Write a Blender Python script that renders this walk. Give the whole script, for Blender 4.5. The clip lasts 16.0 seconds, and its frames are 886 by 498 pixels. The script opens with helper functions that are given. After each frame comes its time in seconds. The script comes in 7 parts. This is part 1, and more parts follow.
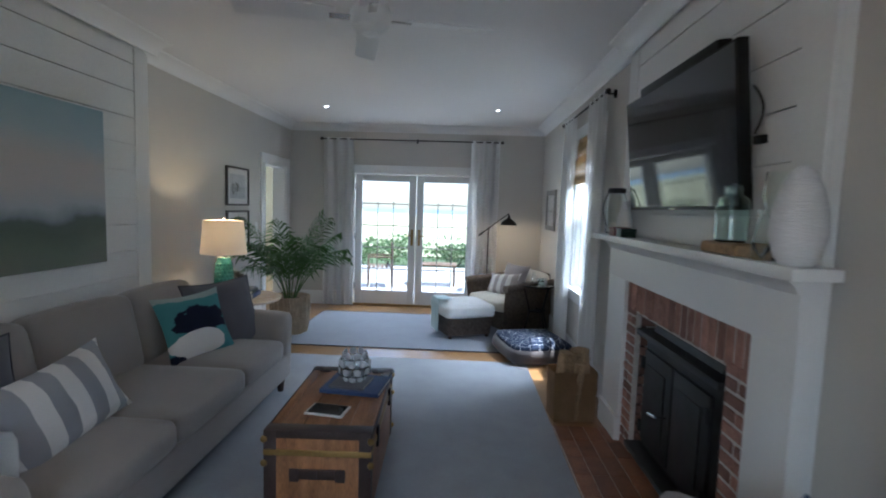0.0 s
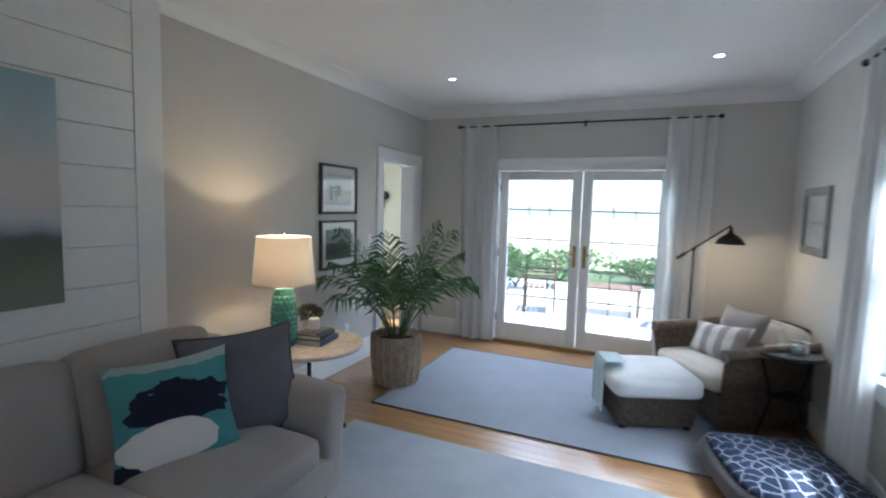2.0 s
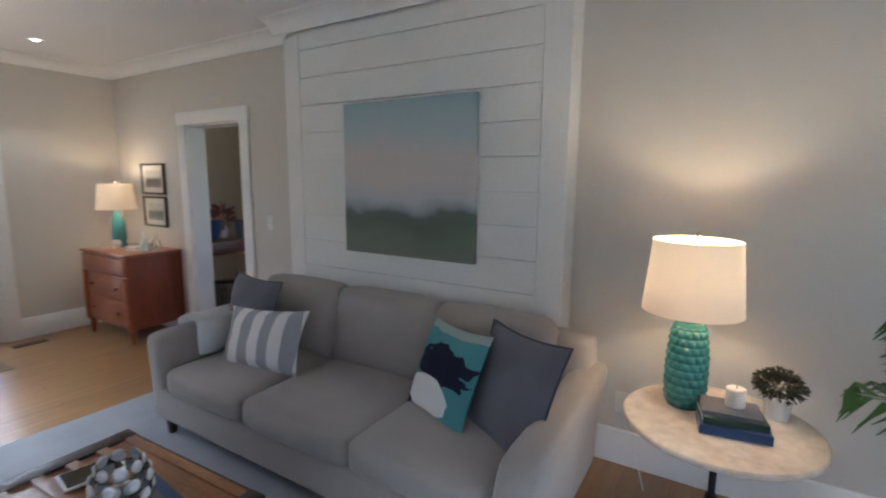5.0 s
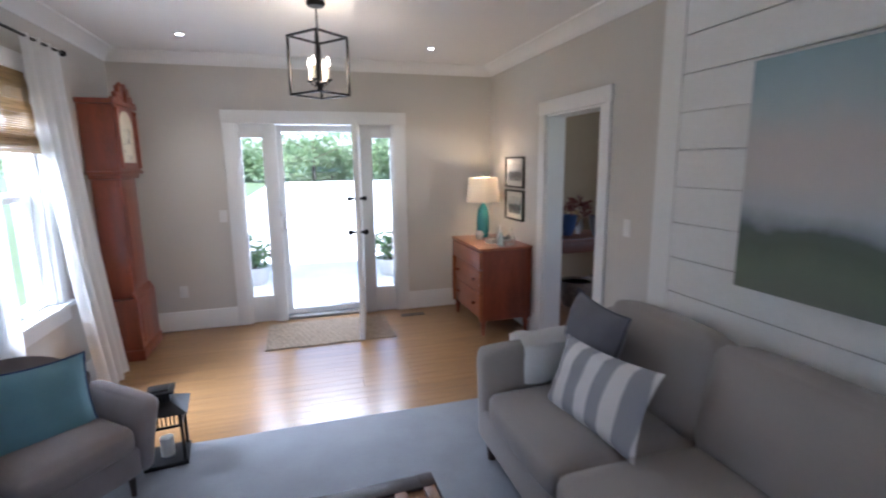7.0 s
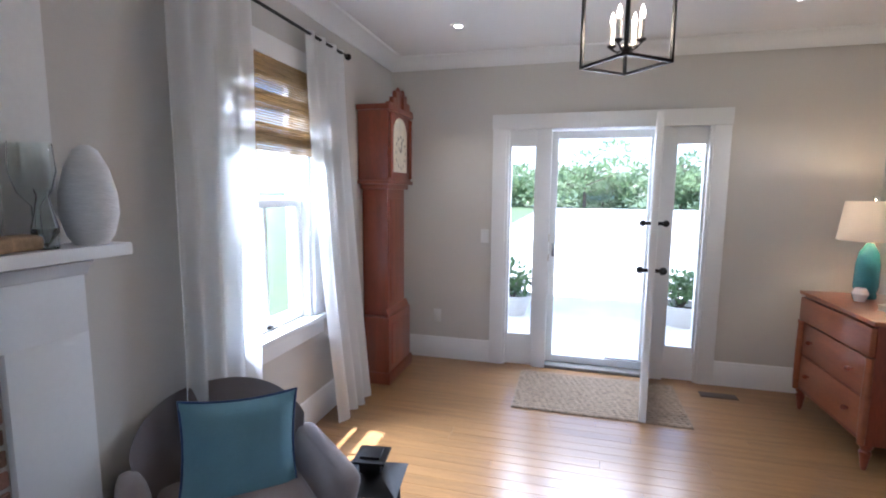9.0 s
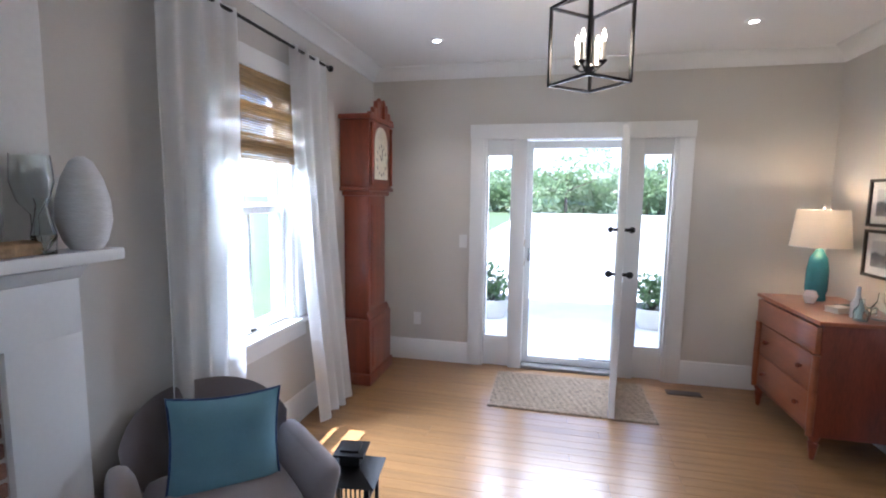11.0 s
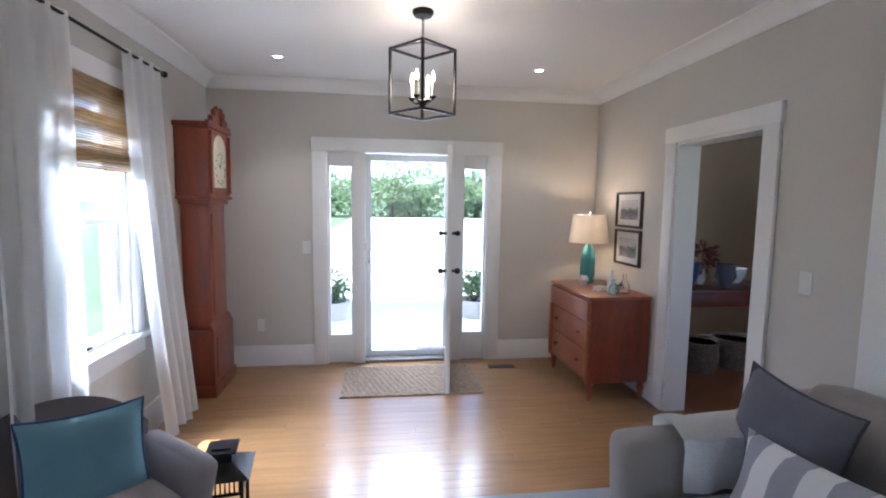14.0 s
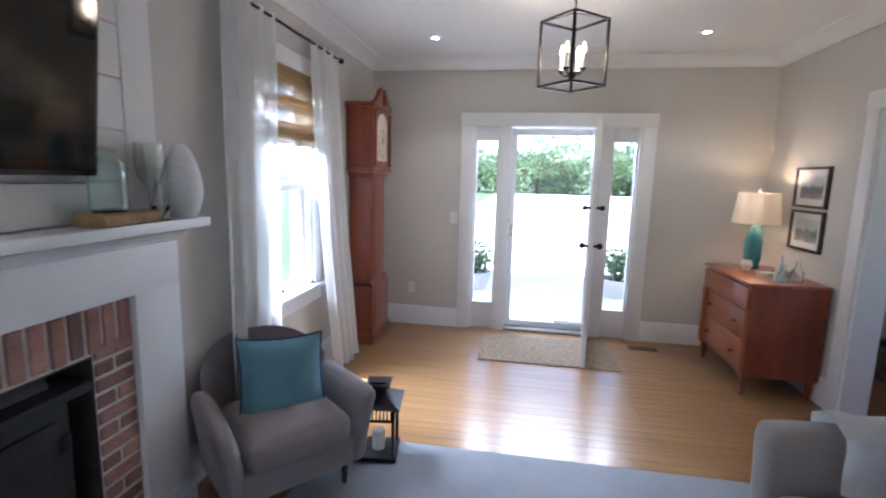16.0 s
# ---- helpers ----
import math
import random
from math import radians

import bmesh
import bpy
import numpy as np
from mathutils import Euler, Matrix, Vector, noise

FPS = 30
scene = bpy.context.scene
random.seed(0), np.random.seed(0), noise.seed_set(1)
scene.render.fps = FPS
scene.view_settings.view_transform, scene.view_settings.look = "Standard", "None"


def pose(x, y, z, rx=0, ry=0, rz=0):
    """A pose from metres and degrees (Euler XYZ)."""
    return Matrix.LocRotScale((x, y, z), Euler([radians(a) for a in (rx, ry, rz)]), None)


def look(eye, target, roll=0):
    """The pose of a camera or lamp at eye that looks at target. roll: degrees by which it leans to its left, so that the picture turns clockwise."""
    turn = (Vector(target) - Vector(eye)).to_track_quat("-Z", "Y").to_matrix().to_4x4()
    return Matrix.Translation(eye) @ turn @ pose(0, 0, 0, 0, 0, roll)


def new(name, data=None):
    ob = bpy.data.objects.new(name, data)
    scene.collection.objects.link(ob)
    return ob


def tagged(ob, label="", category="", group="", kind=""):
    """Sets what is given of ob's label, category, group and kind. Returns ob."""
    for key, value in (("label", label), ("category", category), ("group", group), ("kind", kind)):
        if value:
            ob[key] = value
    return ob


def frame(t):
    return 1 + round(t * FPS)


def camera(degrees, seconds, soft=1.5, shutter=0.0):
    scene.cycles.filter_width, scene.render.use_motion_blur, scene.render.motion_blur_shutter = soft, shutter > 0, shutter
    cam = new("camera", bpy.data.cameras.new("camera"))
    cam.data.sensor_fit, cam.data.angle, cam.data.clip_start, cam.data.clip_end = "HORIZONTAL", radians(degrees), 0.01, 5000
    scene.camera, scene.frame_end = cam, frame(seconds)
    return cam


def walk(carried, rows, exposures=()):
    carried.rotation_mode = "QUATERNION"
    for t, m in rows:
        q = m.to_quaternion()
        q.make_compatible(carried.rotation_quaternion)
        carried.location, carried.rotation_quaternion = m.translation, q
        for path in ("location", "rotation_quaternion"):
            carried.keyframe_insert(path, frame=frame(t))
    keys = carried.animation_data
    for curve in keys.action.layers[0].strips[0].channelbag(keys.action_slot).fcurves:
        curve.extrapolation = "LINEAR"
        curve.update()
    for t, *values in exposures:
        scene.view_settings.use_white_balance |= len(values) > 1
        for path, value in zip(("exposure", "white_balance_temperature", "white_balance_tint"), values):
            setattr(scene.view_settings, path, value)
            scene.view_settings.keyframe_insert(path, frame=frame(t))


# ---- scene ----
cam = camera(86.0, 16.0, soft=2.0, shutter=0.4)
PATH = [
    (0, (0.674, 0.549, 1.505), (0.603, 2.540, 1.334), 1.8),
    (0.5, (0.616, 0.921, 1.533), (0.456, 2.907, 1.364), 1.7),
    (1, (0.591, 1.352, 1.543), (0.311, 3.325, 1.379), 1.6),
    (1.5, (0.630, 1.843, 1.547), (0.120, 3.770, 1.389), 1.5),
    (2, (0.716, 2.364, 1.557), (-0.087, 4.187, 1.378), 1.6),
    (2.5, (0.758, 2.896, 1.563), (-0.407, 4.509, 1.361), 1.5),
    (3, (0.757, 3.397, 1.551), (-0.779, 4.660, 1.341), 1.0),
    (3.5, (0.774, 3.839, 1.529), (-1.071, 4.581, 1.324), 0.4),
    (4, (0.797, 4.255, 1.549), (-1.185, 4.340, 1.292), 0.9),
    (4.5, (0.781, 4.615, 1.590), (-1.122, 4.068, 1.301), 1.3),
    (5, (0.752, 4.869, 1.576), (-0.934, 3.833, 1.284), 0.5),
    (5.2, (0.745, 4.930, 1.572), (-0.872, 3.790, 1.280), 0.3),
    (7.3, (0.183, 4.057, 1.651), (-0.165, 2.117, 1.310), -0.6),
    (7.5, (0.186, 3.911, 1.634), (-0.032, 1.950, 1.307), -0.4),
    (8, (0.195, 3.547, 1.591), (0.303, 1.571, 1.300), 0.1),
    (8.5, (0.215, 3.321, 1.582), (0.587, 1.374, 1.318), -0.1),
    (9, (0.266, 3.205, 1.534), (0.778, 1.287, 1.295), 0.5),
    (11.3, (0.197, 3.343, 1.554), (0.610, 1.398, 1.337), 0.8),
    (11.5, (0.212, 3.356, 1.552), (0.583, 1.403, 1.337), 0.8),
    (12, (0.341, 3.466, 1.534), (0.357, 1.476, 1.338), 0.8),
    (12.5, (0.420, 3.554, 1.546), (0.158, 1.580, 1.361), 0.7),
    (13, (0.422, 3.611, 1.568), (0.020, 1.661, 1.383), 0.8),
    (13.5, (0.366, 3.657, 1.582), (-0.005, 1.700, 1.396), 0.9),
    (14, (0.305, 3.709, 1.586), (0.039, 1.736, 1.394), 0.8),
    (14.5, (0.255, 3.764, 1.588), (0.094, 1.781, 1.379), 1.0),
    (15, (0.239, 3.799, 1.586), (0.200, 1.813, 1.350), 1.0),
    (15.5, (0.264, 3.822, 1.579), (0.393, 1.844, 1.311), 1.0),
    (16, (0.296, 3.859, 1.562), (0.620, 1.909, 1.260), 1.5),
]
EXPOSURES = [(0.0, 1.46, 5270, 7), (2.0, 1.77, 5300, 7), (3.5, 2.06, 5380, 8), (5.0, 2.13, 5430, 12), (8.0, 2.17, 5280, 16), (16.0, 2.20, 5240, 15)]
walk(cam, [(t, look(eye, target, roll)) for t, eye, target, roll in PATH], EXPOSURES)

# ---- light ----
SUN_ELEVATION, SUN_AZIMUTH = 73.0, 80.0  # azimuth from +y towards +x
world = bpy.data.worlds.new("world")
scene.world = world
world.use_nodes = True
_wn = world.node_tree.nodes
_sky = _wn.new("ShaderNodeTexSky")
_sky.sky_type, _sky.sun_disc = "NISHITA", False
_sky.sun_elevation, _sky.sun_rotation = radians(SUN_ELEVATION), radians(SUN_AZIMUTH)
world.node_tree.links.new(_sky.outputs[0], _wn["Background"].inputs[0])
_wn["Background"].inputs[1].default_value = 0.15


def lamp(name, kind, m, energy, color=(1, 1, 1), **settings):
    data = bpy.data.lights.new(name, kind)
    data.energy, data.color = energy, color
    if "size" in settings and kind == "AREA":
        data.shape = "RECTANGLE"
        data.size, data.size_y = settings["size"]
    if kind in ("POINT", "SPOT"):
        data.shadow_soft_size = settings.get("radius", 0.03)
    if kind == "SPOT":
        data.spot_size, data.spot_blend = radians(settings.get("cone", 100)), 0.6
    if kind == "SUN":
        data.angle = radians(0.6)
    ob = new(name, data)
    ob.matrix_world = m
    return ob


_a, _e = radians(SUN_AZIMUTH), radians(SUN_ELEVATION)
_to_sun = Vector((math.sin(_a) * math.cos(_e), math.cos(_a) * math.cos(_e), math.sin(_e)))
lamp("sun", "SUN", look(_to_sun * 50, (0, 0, 0)), 5.0, (1.0, 0.95, 0.87))
# area lamps added to stand in for open-sky daylight at the openings
DAY = (0.93, 0.97, 1.0)
lamp("skylight_garden", "AREA", look((0, 8.9, 2.75), (0, 5.0, 1.3)), 60, DAY, size=(2.2, 1.0))
lamp("skylight_porch", "AREA", look((0, -2.3, 2.5), (0, 1.6, 1.3)), 50, DAY, size=(2.2, 1.0))
lamp("skylight_window_north", "AREA", look((2.75, 5.11, 2.6), (0.9, 5.11, 1.1)), 85, DAY, size=(1.0, 0.8))
# fill lamp in an unseen opening, added to brighten the dining room
lamp("dining_fill", "AREA", look((-3.9, 2.68, 1.5), (-3.6, 0.0, 0.9)), 1.7, (1.0, 0.93, 0.84), size=(0.95, 1.1))
lamp("skylight_window_south", "AREA", look((2.75, 0.90, 2.6), (0.9, 0.90, 1.1)), 85, DAY, size=(1.0, 0.8))

# ---- materials ----
def material(name, color, rough=0.6, metal=0.0, vary=0.08, scale=6.0, fine=90.0, bump=0.15, stretch=(1, 1, 1), spec=0.5, per_object=0.0, second=None, coat=0.0, sheen=0.0):
    """A surface with broad stains, fine grain and matching relief, in object space at real size."""
    m = bpy.data.materials.new(name)
    m.use_nodes = True
    n, l = m.node_tree.nodes, m.node_tree.links
    b = n["Principled BSDF"]
    b.inputs["Roughness"].default_value, b.inputs["Metallic"].default_value = rough, metal
    b.inputs["Specular IOR Level"].default_value = spec
    b.inputs["Coat Weight"].default_value = coat
    b.inputs["Sheen Weight"].default_value = sheen
    tc, mp = n.new("ShaderNodeTexCoord"), n.new("ShaderNodeMapping")
    mp.inputs["Scale"].default_value = stretch
    l.new(tc.outputs["Object"], mp.inputs[0])
    if per_object:
        own, far = n.new("ShaderNodeObjectInfo"), n.new("ShaderNodeVectorMath")
        far.operation = "SCALE"
        far.inputs[0].default_value = (37.0, 19.0, 23.0)
        l.new(own.outputs["Random"], far.inputs["Scale"])
        l.new(far.outputs[0], mp.inputs["Location"])
    broad, grain = n.new("ShaderNodeTexNoise"), n.new("ShaderNodeTexNoise")
    broad.inputs["Scale"].default_value, broad.inputs["Detail"].default_value = scale, 4
    grain.inputs["Scale"].default_value, grain.inputs["Detail"].default_value = fine, 3
    for t in (broad, grain):
        l.new(mp.outputs[0], t.inputs[0])
    ramp = n.new("ShaderNodeValToRGB")
    lo = second or tuple(c * (1 - vary * 1.6) for c in color)
    hi = tuple(min(1, c * (1 + vary)) for c in color)
    ramp.color_ramp.elements[0].position, ramp.color_ramp.elements[1].position = 0.3, 0.7
    ramp.color_ramp.elements[0].color, ramp.color_ramp.elements[1].color = (*lo, 1), (*hi, 1)
    mix = n.new("ShaderNodeMath")
    mix.operation = "MULTIPLY_ADD"
    mix.inputs[1].default_value = 0.45
    half = n.new("ShaderNodeMath")
    half.operation = "MULTIPLY"
    half.inputs[1].default_value = 0.55
    l.new(broad.outputs[0], half.inputs[0])
    l.new(grain.outputs[0], mix.inputs[0])
    l.new(half.outputs[0], mix.inputs[2])
    l.new(mix.outputs[0], ramp.inputs[0])
    out = ramp.outputs[0]
    if per_object:
        info, hsv, rng = n.new("ShaderNodeObjectInfo"), n.new("ShaderNodeHueSaturation"), n.new("ShaderNodeMapRange")
        rng.inputs["To Min"].default_value, rng.inputs["To Max"].default_value = 1 - per_object, 1 + per_object
        l.new(info.outputs["Random"], rng.inputs[0])
        l.new(rng.outputs[0], hsv.inputs["Value"])
        l.new(out, hsv.inputs["Color"])
        out = hsv.outputs[0]
    l.new(out, b.inputs["Base Color"])
    if bump:
        bp = n.new("ShaderNodeBump")
        bp.inputs["Strength"].default_value, bp.inputs["Distance"].default_value = bump, 0.004
        l.new(grain.outputs[0], bp.inputs["Height"])
        l.new(bp.outputs[0], b.inputs["Normal"])
    return m


def glow(name, color, strength):
    m = bpy.data.materials.new(name)
    m.use_nodes = True
    b = m.node_tree.nodes["Principled BSDF"]
    b.inputs["Base Color"].default_value = (*color, 1)
    b.inputs["Emission Color"].default_value = (*color, 1)
    b.inputs["Emission Strength"].default_value = strength
    return m


def glass(name, tint=(1, 1, 1), rough=0.0, pane=True):
    m = bpy.data.materials.new(name)
    m.use_nodes = True
    n, l = m.node_tree.nodes, m.node_tree.links
    if pane:
        n.remove(n["Principled BSDF"])
        clear, gloss, mixer, facing = n.new("ShaderNodeBsdfTransparent"), n.new("ShaderNodeBsdfGlossy"), n.new("ShaderNodeMixShader"), n.new("ShaderNodeLayerWeight")
        steep, amount = n.new("ShaderNodeMath"), n.new("ShaderNodeMath")
        steep.operation, amount.operation = "POWER", "MULTIPLY_ADD"
        steep.inputs[1].default_value, amount.inputs[1].default_value, amount.inputs[2].default_value = 4.0, 0.5, 0.03
        l.new(facing.outputs["Facing"], steep.inputs[0])
        l.new(steep.outputs[0], amount.inputs[0])
        clear.inputs[0].default_value = (*tint, 1)
        gloss.inputs["Roughness"].default_value = 0.02
        l.new(amount.outputs[0], mixer.inputs[0])
        l.new(clear.outputs[0], mixer.inputs[1])
        l.new(gloss.outputs[0], mixer.inputs[2])
        l.new(mixer.outputs[0], n["Material Output"].inputs[0])
    else:
        b = n["Principled BSDF"]
        b.inputs["Base Color"].default_value = (*tint, 1)
        b.inputs["Transmission Weight"].default_value, b.inputs["Roughness"].default_value = 1.0, rough
        b.inputs["IOR"].default_value = 1.45
    return m


def cloth(name, color, weave=220.0, rough=0.9, vary=0.08, bump=0.35, through_light=0.0, **kw):
    m = material(name, color, rough=rough, vary=vary, fine=weave, bump=bump, sheen=0.25, spec=0.2, **kw)
    if through_light:
        n, l = m.node_tree.nodes, m.node_tree.links
        tl, mx = n.new("ShaderNodeBsdfTranslucent"), n.new("ShaderNodeMixShader")
        tl.inputs[0].default_value = (*color, 1)
        mx.inputs[0].default_value = through_light
        l.new(n["Principled BSDF"].outputs[0], mx.inputs[1])
        l.new(tl.outputs[0], mx.inputs[2])
        l.new(mx.outputs[0], n["Material Output"].inputs[0])
    return m


def banded(name, colors, axis, period, rough=0.85, bump=0.3):
    """Even woven stripes across one axis."""
    m = material(name, colors[0], rough=rough, fine=200, bump=bump, spec=0.2)
    n, l = m.node_tree.nodes, m.node_tree.links
    tc, sep, mod, ramp = n.new("ShaderNodeTexCoord"), n.new("ShaderNodeSeparateXYZ"), n.new("ShaderNodeMath"), n.new("ShaderNodeValToRGB")
    l.new(tc.outputs["Object"], sep.inputs[0])
    mod.operation = "PINGPONG"
    mod.inputs[1].default_value = period
    l.new(sep.outputs["XYZ".index(axis)], mod.inputs[0])
    scale = n.new("ShaderNodeMath")
    scale.operation = "DIVIDE"
    scale.inputs[1].default_value = period
    l.new(mod.outputs[0], scale.inputs[0])
    ramp.color_ramp.interpolation = "CONSTANT"
    ramp.color_ramp.elements[0].color, ramp.color_ramp.elements[1].color = (*colors[0], 1), (*colors[1], 1)
    ramp.color_ramp.elements[1].position = 0.5
    l.new(scale.outputs[0], ramp.inputs[0])
    l.new(ramp.outputs[0], n["Principled BSDF"].inputs["Base Color"])
    return m


WALL = material("greige_paint", (0.60, 0.575, 0.53), 0.75, vary=0.025, scale=1.5, fine=160, bump=0.05)
WHITE = material("white_trim_paint", (0.80, 0.80, 0.79), 0.4, vary=0.02, scale=3, fine=60, bump=0.05)
SHIP = material("shiplap_paint", (0.78, 0.78, 0.765), 0.5, vary=0.03, scale=2, fine=50, bump=0.08)
CEIL = material("ceiling_paint", (0.80, 0.79, 0.78), 0.8, vary=0.02, scale=1.2, fine=120, bump=0.04)
OAK = material("oak_floorboard", (0.315, 0.172, 0.068), 0.3, vary=0.18, scale=3, fine=38, bump=0.02, stretch=(0.8, 9, 1), per_object=0.07, spec=0.4, coat=0.32)
OAK.node_tree.nodes["Principled BSDF"].inputs["Coat Roughness"].default_value = 0.17
RUG = cloth("grey_wool_rug", (0.275, 0.285, 0.305), 140, vary=0.1, bump=0.6, scale=5)
RUG_N = cloth("blue_grey_flat_rug", (0.25, 0.262, 0.298), 160, vary=0.08, bump=0.5, scale=4)
RUG_EDGE = cloth("charcoal_binding", (0.06, 0.06, 0.075))
SOFA = cloth("taupe_linen", (0.33, 0.298, 0.27), 260, vary=0.07, scale=3)
CURTAIN = cloth("white_linen_curtain", (0.93, 0.925, 0.91), 200, vary=0.02, bump=0.15, through_light=0.04)
BLACK = material("black_iron", (0.018, 0.017, 0.017), 0.45, 0.6, vary=0.15, bump=0.1)
MAHOG = material("red_mahogany", (0.23, 0.052, 0.024), 0.3, vary=0.25, scale=2.2, fine=30, stretch=(5, 5, 0.7), bump=0.06, coat=0.3)
CHERRY = material("cherry_wood", (0.33, 0.10, 0.04), 0.32, vary=0.22, scale=2.2, fine=30, stretch=(1, 1, 7), bump=0.06, coat=0.25)
BRICK = material("old_red_brick", (0.32, 0.175, 0.135), 0.85, vary=0.35, scale=14, fine=120, bump=0.7, per_object=0.4, second=(0.17, 0.09, 0.07))
MORTAR = material("lime_mortar", (0.58, 0.53, 0.48), 0.95, vary=0.15, scale=20, bump=0.7)
TEAL = material("teal_ceramic", (0.05, 0.235, 0.215), 0.12, vary=0.15, scale=14, bump=0.0, coat=0.5)
AQUA = material("aqua_ceramic", (0.055, 0.27, 0.32), 0.12, vary=0.1, scale=14, bump=0.0, coat=0.5)
SHADE = cloth("cream_lampshade", (0.80, 0.70, 0.57), 180, vary=0.02, bump=0.15, through_light=0.065)
MARBLE = material("pale_marble", (0.72, 0.65, 0.56), 0.22, vary=0.12, scale=7, fine=22, bump=0.02, second=(0.52, 0.43, 0.34))
WICKER = material("grey_brown_wicker", (0.19, 0.145, 0.11), 0.7, vary=0.4, scale=30, fine=160, bump=0.9)
BASKET = material("seagrass_basket", (0.52, 0.43, 0.32), 0.8, vary=0.25, scale=16, fine=120, bump=0.9)
CREAM = cloth("cream_cushion", (0.68, 0.63, 0.55), 200)
GREY_CLOTH = cloth("slate_linen", (0.13, 0.13, 0.15), 260, vary=0.1)
BLUE_CLOTH = cloth("teal_blue_linen", (0.16, 0.31, 0.38), 260, vary=0.08)
CHAIR_CLOTH = cloth("grey_mauve_chenille", (0.30, 0.262, 0.255), 240, vary=0.1)
THROW = cloth("white_knit_throw", (0.86, 0.86, 0.85), 120, bump=0.7)
STRIPE = banded("grey_white_stripe", ((0.72, 0.70, 0.68), (0.34, 0.34, 0.36)), "X", 0.085)
BAMBOO = material("woven_bamboo", (0.42, 0.28, 0.12), 0.7, vary=0.45, scale=3, fine=26, stretch=(1, 1, 40), bump=0.6)
TV = material("black_screen", (0.008, 0.008, 0.009), 0.06, vary=0.02, bump=0.0, spec=0.5)
IRON = material("cast_iron_stove", (0.035, 0.034, 0.034), 0.5, 0.5, vary=0.3, scale=12, fine=150, bump=0.3)
BRASS = material("aged_brass", (0.42, 0.28, 0.10), 0.35, 0.9, vary=0.15)
STEEL = material("polished_nickel", (0.6, 0.6, 0.6), 0.2, 1.0, vary=0.05, bump=0)
PANE = glass("window_pane")
GREEN_GLASS = glass("pale_aqua_glass", (0.86, 0.965, 0.945), pane=False)
CLEAR_GLASS = glass("clear_glass", (0.96, 0.99, 0.98), pane=False)
LEAF = cloth("palm_leaf", (0.07, 0.15, 0.04), 60, rough=0.45, vary=0.3, scale=8, per_object=0.2, bump=0.1, through_light=0.3)
SOIL = material("potting_soil", (0.03, 0.022, 0.016), 0.95, bump=0.8)
BULB = glow("lit_bulb", (1.0, 0.82, 0.6), 4)
DOWN = glow("lit_downlight", (1.0, 0.95, 0.88), 8)
FROST = material("frosted_white_glass", (0.72, 0.74, 0.76), 0.25, vary=0.05, bump=0.0, coat=0.4)
PAPER = material("book_paper", (0.7, 0.66, 0.58), 0.8, fine=300, stretch=(1, 1, 8))
NAVY = cloth("navy_book_cloth", (0.045, 0.08, 0.19), 300)
OLIVE = cloth("grey_green_book_cloth", (0.03, 0.06, 0.05), 300)
TRUNK_WOOD = material("worn_trunk_wood", (0.33, 0.15, 0.06), 0.4, vary=0.35, scale=4, fine=40, stretch=(6, 1, 1), bump=0.2)
TRUNK_DARK = material("dark_leather_banding", (0.045, 0.025, 0.02), 0.45, vary=0.3, bump=0.3)
CANDLE = material("ivory_wax", (0.8, 0.76, 0.68), 0.5, vary=0.03, bump=0)
CERAMIC = material("white_ceramic", (0.78, 0.78, 0.77), 0.2, vary=0.03, bump=0.02, coat=0.3)
LOG = material("cut_log", (0.42, 0.28, 0.15), 0.85, vary=0.35, scale=9, fine=60, bump=0.8)
JUTE = material("braided_jute", (0.36, 0.275, 0.195), 0.95, vary=0.35, scale=40, fine=150, bump=1.0)
ROOM_TAN = material("tan_paint", (0.45, 0.37, 0.26), 0.8, vary=0.03, bump=0.03)
ROOM_OLIVE = material("sage_paint", (0.50, 0.46, 0.32), 0.8, vary=0.03, bump=0.03)
DARK_OAK = material("dark_plank", (0.26, 0.11, 0.045), 0.3, vary=0.25, fine=40, stretch=(1, 8, 1), bump=0.05)
TERRACE = material("flagstone_terrace", (0.42, 0.41, 0.39), 0.8, vary=0.12, scale=2, bump=0.4)
PATIO = material("pale_patio_stone", (0.64, 0.62, 0.58), 0.8, vary=0.1, scale=2, bump=0.4)
GRASS = material("lawn", (0.075, 0.11, 0.04), 0.9, vary=0.4, scale=0.8, fine=60, bump=0.9)
HEDGE = cloth("hedge_leaf", (0.14, 0.22, 0.09), 30, rough=0.5, vary=0.4, scale=3, per_object=0.3, bump=0.1, through_light=0.5)
TREE_LEAF = cloth("tree_leaf", (0.21, 0.29, 0.14), 30, rough=0.5, vary=0.35, scale=3, per_object=0.2, bump=0.1, through_light=0.5)
BARK = material("tree_bark", (0.11, 0.08, 0.06), 0.9, vary=0.3, bump=0.9)


